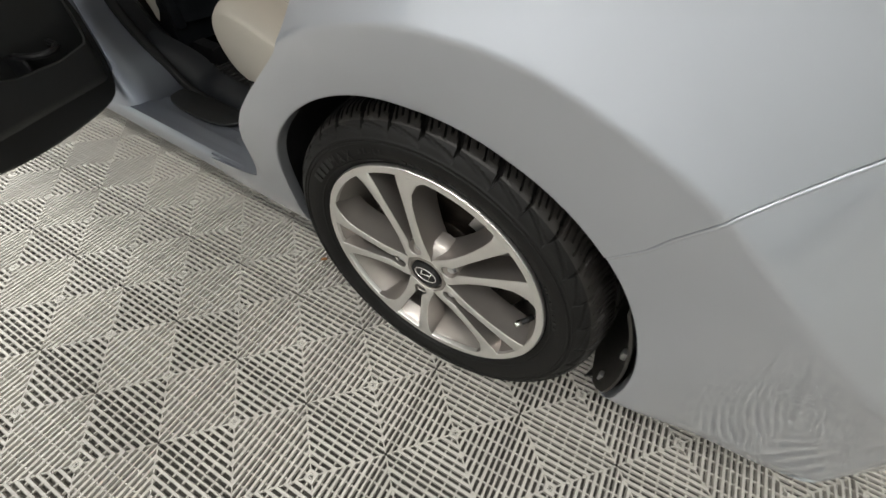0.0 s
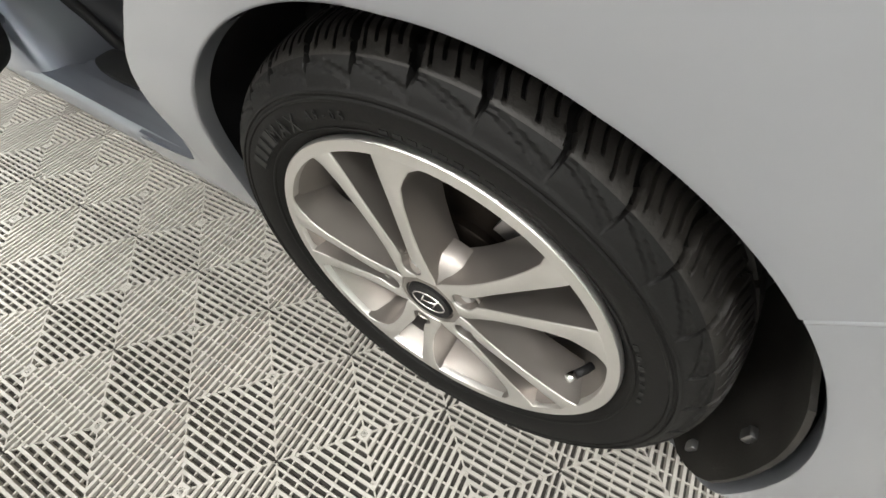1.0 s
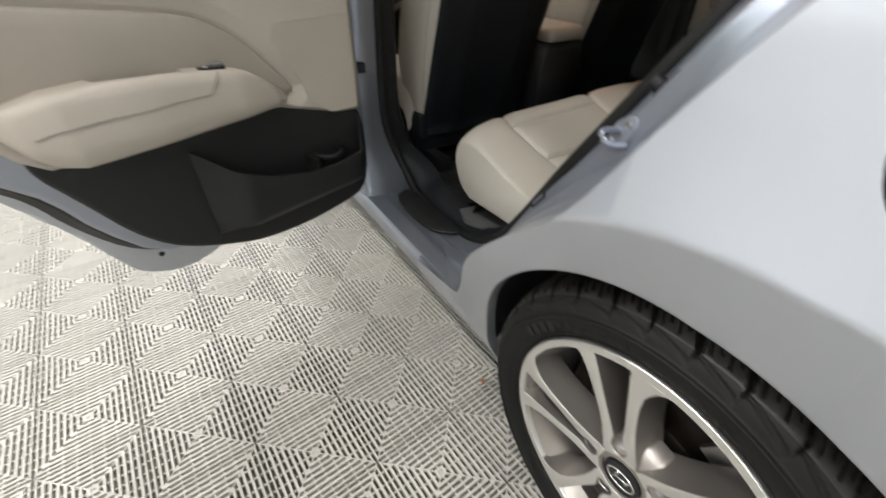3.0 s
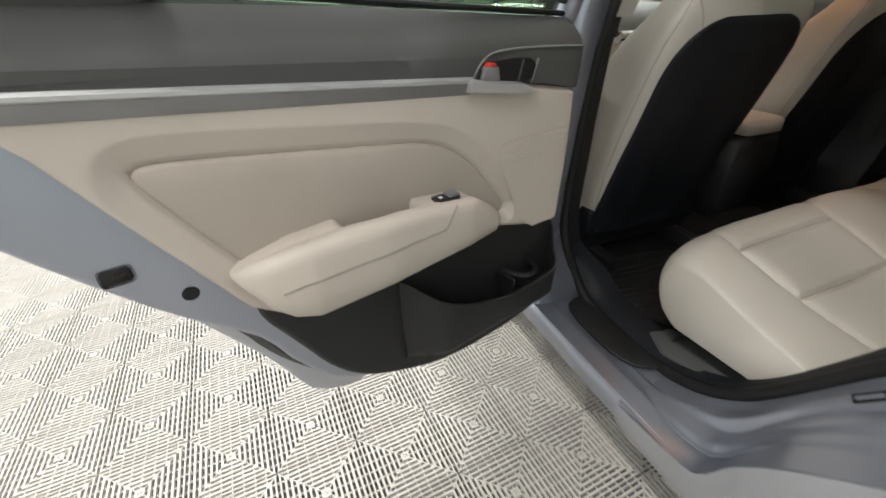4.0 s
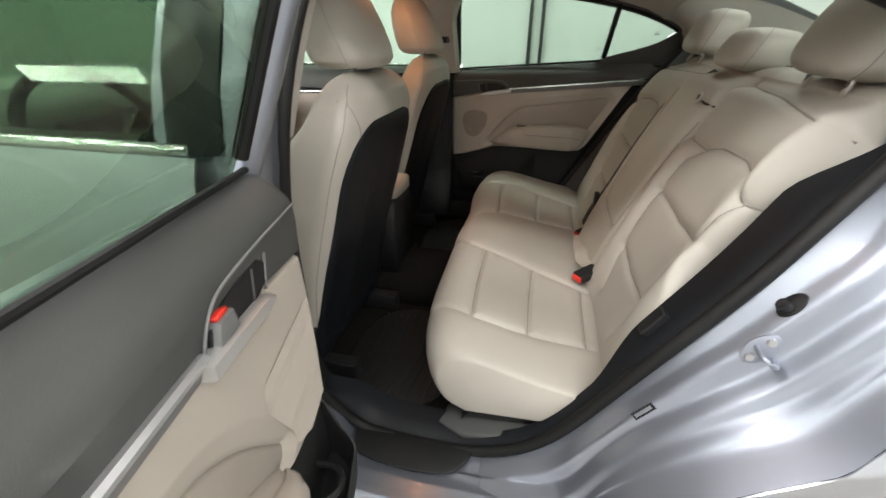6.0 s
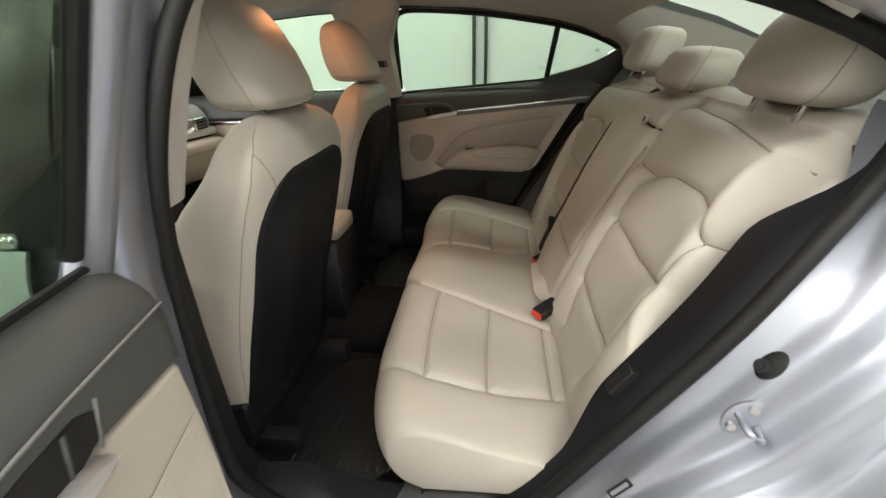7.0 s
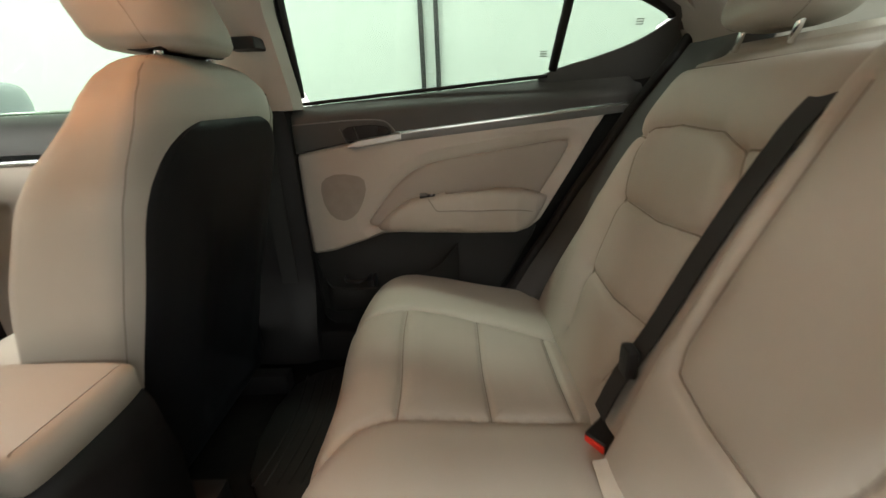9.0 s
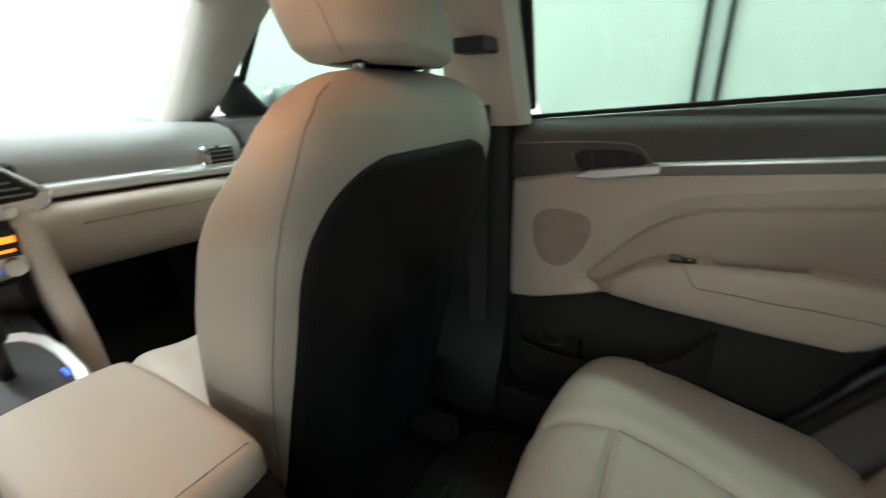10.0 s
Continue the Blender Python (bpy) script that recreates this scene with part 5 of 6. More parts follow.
def back_fn(h, y):
    q = (y - CY) / (0.665)
    p = BB + BD * h
    t = h / BLEN
    d = 0.022 * max(0.0, math.sin(math.pi * min(1, t * 1.05))) ** 0.6
    yl = y if y < CB else 2 * CB - y
    d += 0.020 * (bump1(yl, 0.335, 0.048) if y < CB else bump1(y, 1.366, 0.042)) * smooth01(t, 0.0, 0.3) * (1 - smooth01(t, 0.7, 1.0))    # side bolster
    d -= 0.012 * bump1(yl, 0.515, 0.11) * bump1(t, 0.5, 0.35)
    d += 0.015 * bump1(yl, 0.690, 0.034) * (1 - smooth01(t, 0.66, 0.82)) * (1 - 0.9 * smooth01(y, 0.75, 0.95))
    d += (0.012 + 0.014 * smooth01(y, 0.78, 0.96)) * smooth01(yl, 0.730, 0.748) * (1 - 0.6 * smooth01(t, 0.84, 0.98))
    for row in (0.33, 0.62):      # the pads swell between the cross seams
        d += 0.004 * bump1(yl, 0.515, 0.10) * bump1(t, row - 0.06, 0.07)
    for s in bs_all:
        dd = poly_dist((y, h), s)
        if dd < 0.04:
            d -= 0.0075 * math.exp(-(dd / 0.0055) ** 2) + 0.006 * math.exp(-(dd / 0.02) ** 2)
    e = 1 - smooth01(y, near_edge(h), near_edge(h) + 0.05) if y < CB else smooth01(y, far_edge(h) - 0.045, far_edge(h))
    d -= 0.09 * e ** 2
    top = smooth01(t, 0.90, 1.0)
    d -= 0.055 * top ** 1.5
    return p + BN * d + Vector((0, y, 0)) - Vector((0, 0, 0.012 * smooth01(abs(q), 0.75, 1.0) * smooth01(t, 0.8, 1)))


v, f = grid(lambda h, c: back_fn(h, near_edge(h) + (far_edge(h) - near_edge(h)) * c), lin(-0.03, BLEN, 130), lin(0, 1, 240))
mesh_ob("backrest", on(bench, v), f, LEATHER, bench, "beige leather backrest with stitched panels", angle=70)
# cap over the top edge towards the shelf
v, f = grid(lambda k, y: back_fn(BLEN, y) + [Vector((0, 0, 0)), Vector((0.02, 0, 0.012)), Vector((0.06, 0, 0.016)), Vector((0.12, 0, 0.0)), Vector((0.14, 0, -0.05))][k], range(5), lin(near_edge(BLEN), far_edge(BLEN), 60))
mesh_ob("backrest_top", on(bench, v), f, LEATHER, bench, angle=70)
for s in bs_all:
    pts = []
    for a, b in zip(s, s[1:]):
        for t in lin(0, 1, 8):
            pts.append(back_fn(a[1] + (b[1] - a[1]) * t, a[0] + (b[0] - a[0]) * t) + BN * 0.0008)
    seam_line("seam", on(bench, resample(pts, 90)), bench, 0.0019)


def headrest_mesh(hw, hd, hh, tip=0.0, power=3.6, ex=2.8, ey=4.0):
    rings = []
    n = 40
    for k in range(23):
        ph = -math.pi / 2 + math.pi * k / 22
        cz, sz = math.cos(ph), math.sin(ph)
        z = hh * (abs(sz) ** (2 / power)) * (1 if sz > 0 else -1)
        sc = abs(cz) ** (2 / power)
        ring = []
        for j in range(n):
            a = 2 * math.pi * j / n
            ca, sa = math.cos(a), math.sin(a)
            x = hd * sc * (abs(ca) ** (2 / ex)) * (1 if ca > 0 else -1)
            y = hw * sc * (abs(sa) ** (2 / ey)) * (1 if sa > 0 else -1)
            y *= 1 - 0.10 * (z / hh) * (1 if z > 0 else 0.3)
            ring.append(Vector((x + tip * (z / hh), y, z)))
        rings.append(ring)
    return loft(rings)


for hy, hz, hw, hh in ((0.505, 1.112, 0.124, 0.074), (0.885, 1.074, 0.106, 0.050), (1.27, 1.112, 0.105, 0.068)):
    hv, hf = headrest_mesh(hw, 0.062, hh, 0.018)
    hr = mesh_ob("headrest", hv, hf, LEATHER, bench, "beige leather headrest", angle=80)
    for j in (13, 27):
        seam_line("seam", [hv[k * 40 + j] * 1.002 for k in range(3, 20)], hr, 0.0009)
    hr.location = Vector((-0.078 if 0.6 < hy < 1.1 else -0.062, hy, hz)) - bench.location
    hr.rotation_euler = (0, radians(8), 0)
    for dy in (-0.062, 0.062):
        mesh_ob("headrest_post", *tube([Vector((-0.105, hy + dy, 1.02)) - bench.location, Vector((-0.085, hy + dy, hz - 0.02)) - bench.location], 0.0055, 10), MIRRORCHROME, bench, "chrome headrest post")
# pull tab of the folding armrest
tab = on(bench, [back_fn(h_of(0.962), 0.812)])[0]
ring = [tab + Vector((0, 0.0155 * math.cos(a), 0)) + BD * 0.0105 * math.sin(a) + BN * 0.0005 for a in lin(0, 2 * math.pi, 33)]
mesh_ob("pull_loop", *tube(ring, 0.0036, 8, up=BN), LEATHER, bench, "leather loop of the folding armrest", angle=60)
mesh_ob("pull_hole", *slab([(0.0125 * math.cos(a), 0.0080 * math.sin(a)) for a in lin(0, 2 * math.pi, 25)[:-1]], lambda u, v, w: tab + Vector((0, u, 0)) + BD * v + BN * w, -0.004, 0.0015, 0.001, 1), BLACK, bench)
mesh_ob("pull_slot", *tube([Vector(on(bench, [back_fn(h_of(z), y)])[0]) + BN * 0.0005 for y, z in ((0.796, 0.958), (0.775, 0.955), (0.755, 0.955), (0.738, 0.957))], 0.0034, 6), BLACK, bench)


def wedge_headrest():
    """A headrest that is deep at its foot and narrows upwards, with its back face sloping forward."""
    FRONT = [(-0.092, -0.040), (-0.088, -0.060), (-0.075, -0.074), (-0.04, -0.084), (0.0, -0.090), (0.04, -0.092), (0.07, -0.086), (0.085, -0.074), (0.094, -0.050)]
    BACK = [(-0.092, 0.050), (-0.088, 0.066), (-0.075, 0.074), (-0.05, 0.070), (0.0, 0.048), (0.04, 0.026), (0.07, 0.004), (0.085, -0.010), (0.094, -0.032)]
    WIDE = [(-0.092, 0.082), (-0.088, 0.100), (-0.075, 0.114), (-0.04, 0.124), (0.0, 0.127), (0.04, 0.120), (0.07, 0.104), (0.085, 0.084), (0.094, 0.040)]
    rings = []
    for k in range(31):
        z = 0.001 - 0.093 * math.cos(math.pi * k / 30)
        xf, xb, hw = interp(FRONT, z), interp(BACK, z), interp(WIDE, z)
        ring = []
        for j in range(40):
            a = 2 * math.pi * j / 40
            ca, sa = math.cos(a), math.sin(a)
            y = hw * abs(sa) ** 0.74 * (1 if sa > 0 else -1)
            x = (xf + xb) / 2 + (xb - xf) / 2 * abs(ca) ** 0.66 * (1 if ca > 0 else -1)
            ring.append(Vector((x - 0.012 * (y / 0.127) ** 2, y, z)))
        rings.append(ring)
    return loft(rings)


def front_seat(cy, s):
    """s is +1 where the aisle lies towards +y."""
    seat = tagged(thing("front_seat", (-1.25, cy, 0.25)), "beige leather front seat with a black seat back", "car seat", "front seats")
    XB = [(0.40, -1.075), (0.488, -1.052), (0.60, -1.020), (0.75, -0.975), (0.88, -0.940), (0.95, -0.930), (1.0, -0.936), (1.03, -0.955), (1.045, -0.985)]
    TH = [(0.40, 0.17), (0.6, 0.19), (0.75, 0.185), (0.9, 0.145), (0.95, 0.12), (1.0, 0.095), (1.03, 0.06), (1.045, 0.01)]
    HW = [(0.40, 0.212), (0.50, 0.224), (0.70, 0.236), (0.85, 0.236), (0.90, 0.231), (0.95, 0.219), (0.985, 0.201), (1.01, 0.178), (1.03, 0.142), (1.04, 0.105), (1.045, 0.06)]

    def rest(z, j, n=56):
        a = 2 * math.pi * j / n
        ca, sa = math.cos(a), math.sin(a)
        hw, th, xb = interp(HW, z), interp(TH, z), interp(XB, z)
        y = hw * (abs(sa) ** 0.46) * (1 if sa > 0 else -1)
        x = xb - th / 2 + th / 2 * (abs(ca) ** 0.42) * (1 if ca > 0 else -1)
        # side wings reach forward
        x -= 0.05 * (abs(y) / 0.245) ** 3 * smooth01(z, 0.45, 0.6) * (1 - smooth01(z, 0.85, 1.0)) * (0.3 if ca > 0 else 1)
        return Vector((x, cy + y, z))

    zs = lin(0.40, 0.95, 26) + lin(0.96, 1.045, 14)
    v, f = loft([[rest(z, j) for j in range(56)] for z in zs])
    mesh_ob("backrest", on(seat, v), f, LEATHER, seat, "beige leather backrest", angle=75)
    # black panel on the seat back
    def skin_x(y, z):
        hw, th, xb = interp(HW, z), interp(TH, z), interp(XB, z)
        sa = min(1.0, abs(y) / hw) ** (1 / 0.46)
        ca = math.sqrt(max(0.0, 1 - sa * sa))
        x = xb - th / 2 + th / 2 * ca ** 0.42
        return x - 0.05 * (abs(y) / 0.245) ** 3 * smooth01(z, 0.45, 0.6) * (1 - smooth01(z, 0.85, 1.0)) * 0.3

    def panel_fn(t, z):
        q = max(0.0, (z - 0.79) / 0.166)
        lim = (0.206 + 0.004 * smooth01(z, 0.60, 0.45)) * max(0.0, 1 - q ** 3.1) ** (1 / 3.1) + 0.0005
        y = lim * t
        e = smooth01(max(abs(t), (z - 0.37) / 0.586), 0.955, 1.0)
        fold = 0.006 * bump1(abs(y), 0.10, 0.03) - 0.004 * bump1(y, 0, 0.06)
        return Vector((skin_x(y, z) + 0.0045 + fold * (1 - smooth01(z, 0.70, 0.90)) - 0.006 * e ** 2, cy + y, z))

    zp = lin(0.37, 0.80, 30) + [0.80 + 0.156 * math.sin(math.pi / 2 * k / 40) for k in range(1, 41)]
    v, f = grid(panel_fn, lin(-1, 1, 49), zp)
    mesh_ob("back_panel", on(seat, v), f, SEATBACK, seat, "black vinyl seat back panel", angle=60)
    # stitched seams down each side, and a branch to the corner of the panel
    for q in (-1, 1):
        j = 10 if q > 0 else 46
        seam_line("seam", on(seat, [rest(z, j) for z in lin(0.44, 1.036, 50)]), seat, 0.0010)
    seam_line("seam", on(seat, [Vector((skin_x(0.187 - 0.04 * t, 1.0 - 0.095 * t) + 0.0004, cy - s * (0.187 - 0.04 * t), 1.0 - 0.095 * t)) for t in lin(0, 1, 14)]), seat, 0.0010)
    # headrest
    hv, hf = wedge_headrest()
    hr = mesh_ob("headrest", hv, hf, LEATHER, seat, "beige leather headrest", angle=80)
    for j in (8, 32):
        seam_line("seam", [hv[k * 40 + j] * 1.002 for k in range(4, 24)], hr, 0.0006)
    hr.location = Vector((-1.003, cy, 1.140)) - seat.location
    for dy in (-0.07, 0.07):
        mesh_ob("headrest_post", *tube([Vector((-0.985, cy + dy, 1.02)) - seat.location, Vector((-0.985, cy + dy, 1.09)) - seat.location], 0.006, 10), MIRRORCHROME, seat, "chrome headrest post")
    part("headrest_base", box_bm(-0.03, 0.02, -0.088, 0.088, -0.005, 0.007, 0.003, 2, Matrix.Translation(Vector((-0.988, cy, 1.053)) - seat.location)), BLACK, seat)
    # cushion
    def cush(t, y):
        prof = [(-1.13, 0.42), (-1.135, 0.48), (-1.16, 0.52), (-1.25, 0.525), (-1.40, 0.54), (-1.50, 0.545), (-1.545, 0.52), (-1.55, 0.46), (-1.53, 0.40)]
        p = prof[t]
        q = abs(y) / 0.245
        return Vector((p[0] + 0.02 * q ** 4 * (1 if p[0] < -1.4 else 0), cy + y, p[1] + 0.018 * bump1(q, 0.8, 0.2) - 0.07 * smooth01(q, 0.9, 1.0)))

    v, f = grid(lambda t, y: cush(t, y), range(9), lin(-0.245, 0.245, 25))
    ob = mesh_ob("seat_cushion", on(seat, v), f, LEATHER, seat, "beige leather cushion", angle=80)
    md = ob.modifiers.new("soft", "SUBSURF")
    md.levels = md.render_levels = 1
    part("seat_base", box_bm(-1.50 + 1.25, -1.10 + 1.25, -0.23, 0.23, 0.05, 0.19, 0.02), SEATBACK, seat)
    for q in (-1, 1):
        part("recliner_cover", box_bm(-1.20 + 1.25, -1.085 + 1.25, q * 0.205 - 0.02, q * 0.205 + 0.02, 0.10, 0.20, 0.018, 3), SEATBACK, seat, "black plastic hinge cover")
    for yy in (-0.17, 0.17):
        part("seat_rail", box_bm(-0.30, 0.24, yy - 0.02, yy + 0.02, 0.005, 0.06, 0.004), BLACK, seat)
    return seat


front_seat(0.545, 1)
front_seat(2 * CY - 0.545, -1).location.x -= 0.045


# ---- cabin ----
cab = lambda name, bm, mat_, lab="", angle=35: part(name, bm, mat_, car, lab, angle)
cab("cabin_floor", box_bm(-2.46, -0.36, 0.20, 1.60, 0.215, 0.250, 0.005), CARPET, "black carpet")
v, f = loft([[Vector((x, CY + y, 0.24 + z)) for y, z in ((-0.16, 0.0), (-0.13, 0.08), (-0.08, 0.12), (0.08, 0.12), (0.13, 0.08), (0.16, 0.0))] for x in lin(-2.2, -0.37, 4)])
mesh_ob("floor_tunnel", v, f, CARPET, car)
for sy in (0.235, 2 * CY - 0.235):
    cab("kick_panel", box_bm(-2.46, -1.98, sy - 0.06, sy + 0.06, 0.22, 0.93, 0.02), BLACK)
cab("sill_cover", box_bm(-2.2, -0.35, 1.56, 1.74, 0.19, 0.345, 0.015), BLACK, "black sill cover")
cab("sill_cover", box_bm(-2.2, -1.06, 0.13, 0.24, 0.19, 0.33, 0.015), BLACK)
# grey kick plate in front of the bench
v, f = grid(lambda t, y: Vector(((-0.715 + 0.05 * t), y, 0.252 + 0.11 * t)), lin(0, 1, 4), lin(0.26, 0.75, 8))
mesh_ob("bench_skirt", v, f, BLACK, car)
mesh_ob("side_skirt", *slab(chaikin([(-0.755, 0.225), (-0.46, 0.225), (-0.50, 0.34), (-0.73, 0.34)], 1), lambda u, v, w: Vector((u, v, 0.285 + 0.05 * smooth01(u, -0.75, -0.45) + w)), -0.03, 0.004, 0.006, 2), SOFT, car, "grey plastic floor cover")
for my in (0.50, 2 * CY - 0.50):
    mat_ob = tagged(thing("floor_mat", (-0.90, my, 0.251)), "black ribbed rubber floor mat on the carpet", "floor mat", "rear floor mats")
    mesh_ob("mat_base", *slab(chaikin([(-0.17, -0.22), (0.14, -0.22), (0.17, 0.20), (-0.17, 0.22)], 2), xyz, 0.0, 0.010, 0.006, 2), MATRUB, mat_ob)
    for k in range(11):
        mesh_ob("rib", *tube([(-0.13 + 0.024 * k + 0.02 * math.sin(3 * t), -0.17 + 0.34 * t, 0.0095) for t in lin(0, 1, 12)], 0.0034, 6), MATRUB, mat_ob)

# centre console with armrest lid
con = mesh_ob("centre_console", *loft([[Vector((x, CY + y, z)) for y, z in ((-0.10, 0.25), (-0.105, 0.50), (-0.095, t - 0.03), (-0.085, t), (0.085, t), (0.095, t - 0.03), (0.105, 0.50), (0.10, 0.25))] for x, t in ((-1.035, 0.58), (-1.04, 0.615), (-1.30, 0.62), (-1.38, 0.585), (-1.45, 0.545), (-1.75, 0.56), (-1.95, 0.60))]), BLACK, car, "black centre console")
lid = chaikin([(-1.045, CY - 0.088), (-1.028, CY - 0.07), (-1.028, CY + 0.07), (-1.045, CY + 0.088), (-1.34, CY + 0.088), (-1.36, CY + 0.06), (-1.36, CY - 0.06), (-1.34, CY - 0.088)], 2)
mesh_ob("armrest_lid", *slab(lid, xyz, 0.622, 0.664, 0.014, 4), LEATHER, con, "beige padded armrest lid")
mesh_ob("shifter_plate", *slab(chaikin([(-1.45, CY - 0.08), (-1.45, CY + 0.08), (-1.74, CY + 0.075), (-1.74, CY - 0.075)], 2), lambda u, v, w: Vector((u, v, w + 0.06 * smooth01(-u, 1.45, 1.8))), 0.545, 0.562, 0.006, 3), SATIN, con, "silver shifter surround")
mesh_ob("shifter_gate", *slab(chaikin([(-1.48, CY - 0.06), (-1.48, CY + 0.06), (-1.70, CY + 0.055), (-1.70, CY - 0.055)], 2), lambda u, v, w: Vector((u, v, w + 0.06 * smooth01(-u, 1.45, 1.8))), 0.555, 0.567, 0.003, 2), BLACK, con)
mesh_ob("gear_lever", *tube([(-1.60, CY - 0.01, 0.58), (-1.605, CY - 0.01, 0.65)], 0.011, 10), BLACK, con)
hv, hf = headrest_mesh(0.022, 0.022, 0.04)
gk = mesh_ob("gear_knob", hv, hf, BLACK, con, "black gear knob")
gk.location = (-1.61, CY - 0.01, 0.69)
part("gear_light", box_bm(-1.56, -1.53, CY + 0.045, CY + 0.05, 0.585, 0.588, 0), BLUEGLOW, con)

# dashboard
DP = [(-2.42, 0.945), (-2.25, 0.966), (-2.08, 0.962), (-2.01, 0.945), (-1.978, 0.915), (-1.966, 0.880), (-1.966, 0.848)]


def dash_rows(prof, ya, yb, n=30):
    return loft([[Vector((x + 0.05 * (abs(y - CY) / 0.66) ** 2, y, z - 0.006 * (abs(y - CY) / 0.66) ** 2)) for x, z in prof] for y in lin(ya, yb, n)], closed=False, caps=False)


dash = mesh_ob("dashboard", *dash_rows(DP, CY - 0.68, CY + 0.68), DASHTOP, car, "grey soft dashboard top", angle=60)
for ya, yb in ((CY + 0.20, CY + 0.68), (CY - 0.68, CY - 0.20)):
    mesh_ob("dash_strip", *dash_rows([(-1.972, 0.850), (-1.948, 0.848), (-1.938, 0.840), (-1.936, 0.824), (-1.946, 0.816), (-1.962, 0.814)], ya, yb, 16), SATIN, dash, "silver dashboard strip", angle=60)
    mesh_ob("strip_shadow_gap", *dash_rows([(-1.962, 0.815), (-1.962, 0.802)], ya, yb, 16), BLACK, dash)
    mesh_ob("dash_lower", *dash_rows([(-1.962, 0.806), (-1.935, 0.806), (-1.914, 0.798), (-1.905, 0.782), (-1.906, 0.764), (-1.914, 0.748), (-1.935, 0.70), (-1.975, 0.635), (-2.05, 0.60), (-2.15, 0.58)], ya - 0.06 * (ya > CY), yb + 0.06 * (ya < CY), 20), TRIM, dash, "beige lower dashboard", angle=60)
seam_line("glove_box_joint", [Vector((-1.9105 + 0.05 * ((y - CY) / 0.66) ** 2, y, 0.752)) for y in lin(CY + 0.24, CY + 0.62, 12)], dash, 0.002)
part("glove_box_lock", cyl_bm(0.010, 0.009, 0.006, 18, pose(-1.918, CY + 0.40, 0.722, 0, 80, 0), 0.002), TRIM, dash)
part("centre_fascia", box_bm(-2.10, -1.925, CY - 0.165, CY + 0.165, 0.58, 0.905, 0.015, 3), BLACK, dash, "black centre stack with displays")
part("screen", box_bm(-1.928, -1.914, CY - 0.058, CY + 0.058, 0.828, 0.898, 0.004), GLOSSBLACK, dash, "navigation screen")
part("screen_picture", box_bm(-1.915, -1.9125, CY - 0.046, CY + 0.046, 0.838, 0.888, 0), SCREEN, dash)
part("screen_bar", box_bm(-1.9128, -1.9118, CY - 0.03, CY + 0.03, 0.850, 0.860, 0), WHITEMARK, dash)


def yz(u, v, w):
    return Vector((-1.925 + w, CY + u, v))


for q in (-1, 1):
    vp = [(q * 0.066, 0.826), (q * 0.066, 0.906), (q * 0.118, 0.906), (q * 0.190, 0.836), (q * 0.185, 0.826)]
    vent = mesh_ob("air_vent", *slab(vp, yz, -0.02, 0.010, 0.003, 2), BLACK, dash, "black air vent in a chrome surround", angle=40)
    for k in range(5):
        z = 0.838 + 0.014 * k
        far = 0.112 + (0.900 - z) / 0.070 * 0.066
        part("vent_slat", box_bm(-1.917, -1.908, min(CY + q * 0.072, CY + q * far), max(CY + q * 0.072, CY + q * far), z - 0.0022, z + 0.0022, 0.001), GREYPL, vent)
    mesh_ob("vent_surround", *tube(chaikin([yz(q * 0.062, 0.826, 0.010), yz(q * 0.062, 0.911, 0.010), yz(q * 0.122, 0.911, 0.010), yz(q * 0.200, 0.834, 0.010)], 1, False), 0.0048, 8, up=(1, 0, 0)), MIRRORCHROME, vent, "bright chrome surround")
    part("climate_knob", cyl_bm(0.021, 0.018, 0.024, 24, pose(-1.902, CY + q * 0.100, 0.690, 0, 90, 0), 0.003), CHROME, dash, "chrome turning knob")
    part("radio_knob", cyl_bm(0.0125, 0.011, 0.018, 20, pose(-1.906, CY + q * 0.125, 0.806, 0, 90, 0), 0.002), CHROME, dash)
mesh_ob("fascia_band", *slab(chaikin([(-0.205, 0.822), (-0.19, 0.846), (-0.17, 0.822), (0.17, 0.822), (0.19, 0.846), (0.205, 0.822), (0.185, 0.800), (0.14, 0.788), (-0.14, 0.788), (-0.185, 0.800)], 1), yz, -0.01, 0.014, 0.005, 3), SATIN, dash, "silver band under the screen", angle=40)
for k in range(6):
    part("radio_button", box_bm(-1.912, -1.908, CY - 0.085 + 0.03 * k, CY - 0.065 + 0.03 * k, 0.799, 0.809, 0.002), GREYPL, dash)
part("climate_panel", box_bm(-1.93, -1.914, CY - 0.135, CY + 0.135, 0.662, 0.772, 0.008, 2), GLOSSBLACK, dash, "gloss black climate panel")
mesh_ob("climate_frame", *slab(chaikin([(-0.14, 0.712), (0.14, 0.712), (0.145, 0.704), (0.135, 0.664), (-0.135, 0.664), (-0.145, 0.704)], 1), yz, 0.0, 0.015, 0.004, 2), SATIN, dash, "silver row of climate controls", angle=40)
for k, (dy, wd) in enumerate(((-0.085, 0.03), (-0.04, 0.012), (-0.018, 0.012), (0.015, 0.02), (0.05, 0.012))):
    part("display_bar", box_bm(-1.9142, -1.9132, CY + dy, CY + dy + wd, 0.731 + 0.004 * (k % 2), 0.745, 0), BLUEGLOW if k % 2 else SCREEN, dash)
part("climate_display", box_bm(-1.9142, -1.9130, CY + 0.078, CY + 0.118, 0.742, 0.756, 0), AMBER, dash, "amber display")
part("climate_display", box_bm(-1.9142, -1.9130, CY + 0.068, CY + 0.112, 0.722, 0.728, 0), AMBER, dash, "amber display")
for dy in (0.035, 0.06):
    part("button_light", box_bm(-1.911, -1.9085, CY + dy, CY + dy + 0.016, 0.683, 0.687, 0), BLUEGLOW, dash)
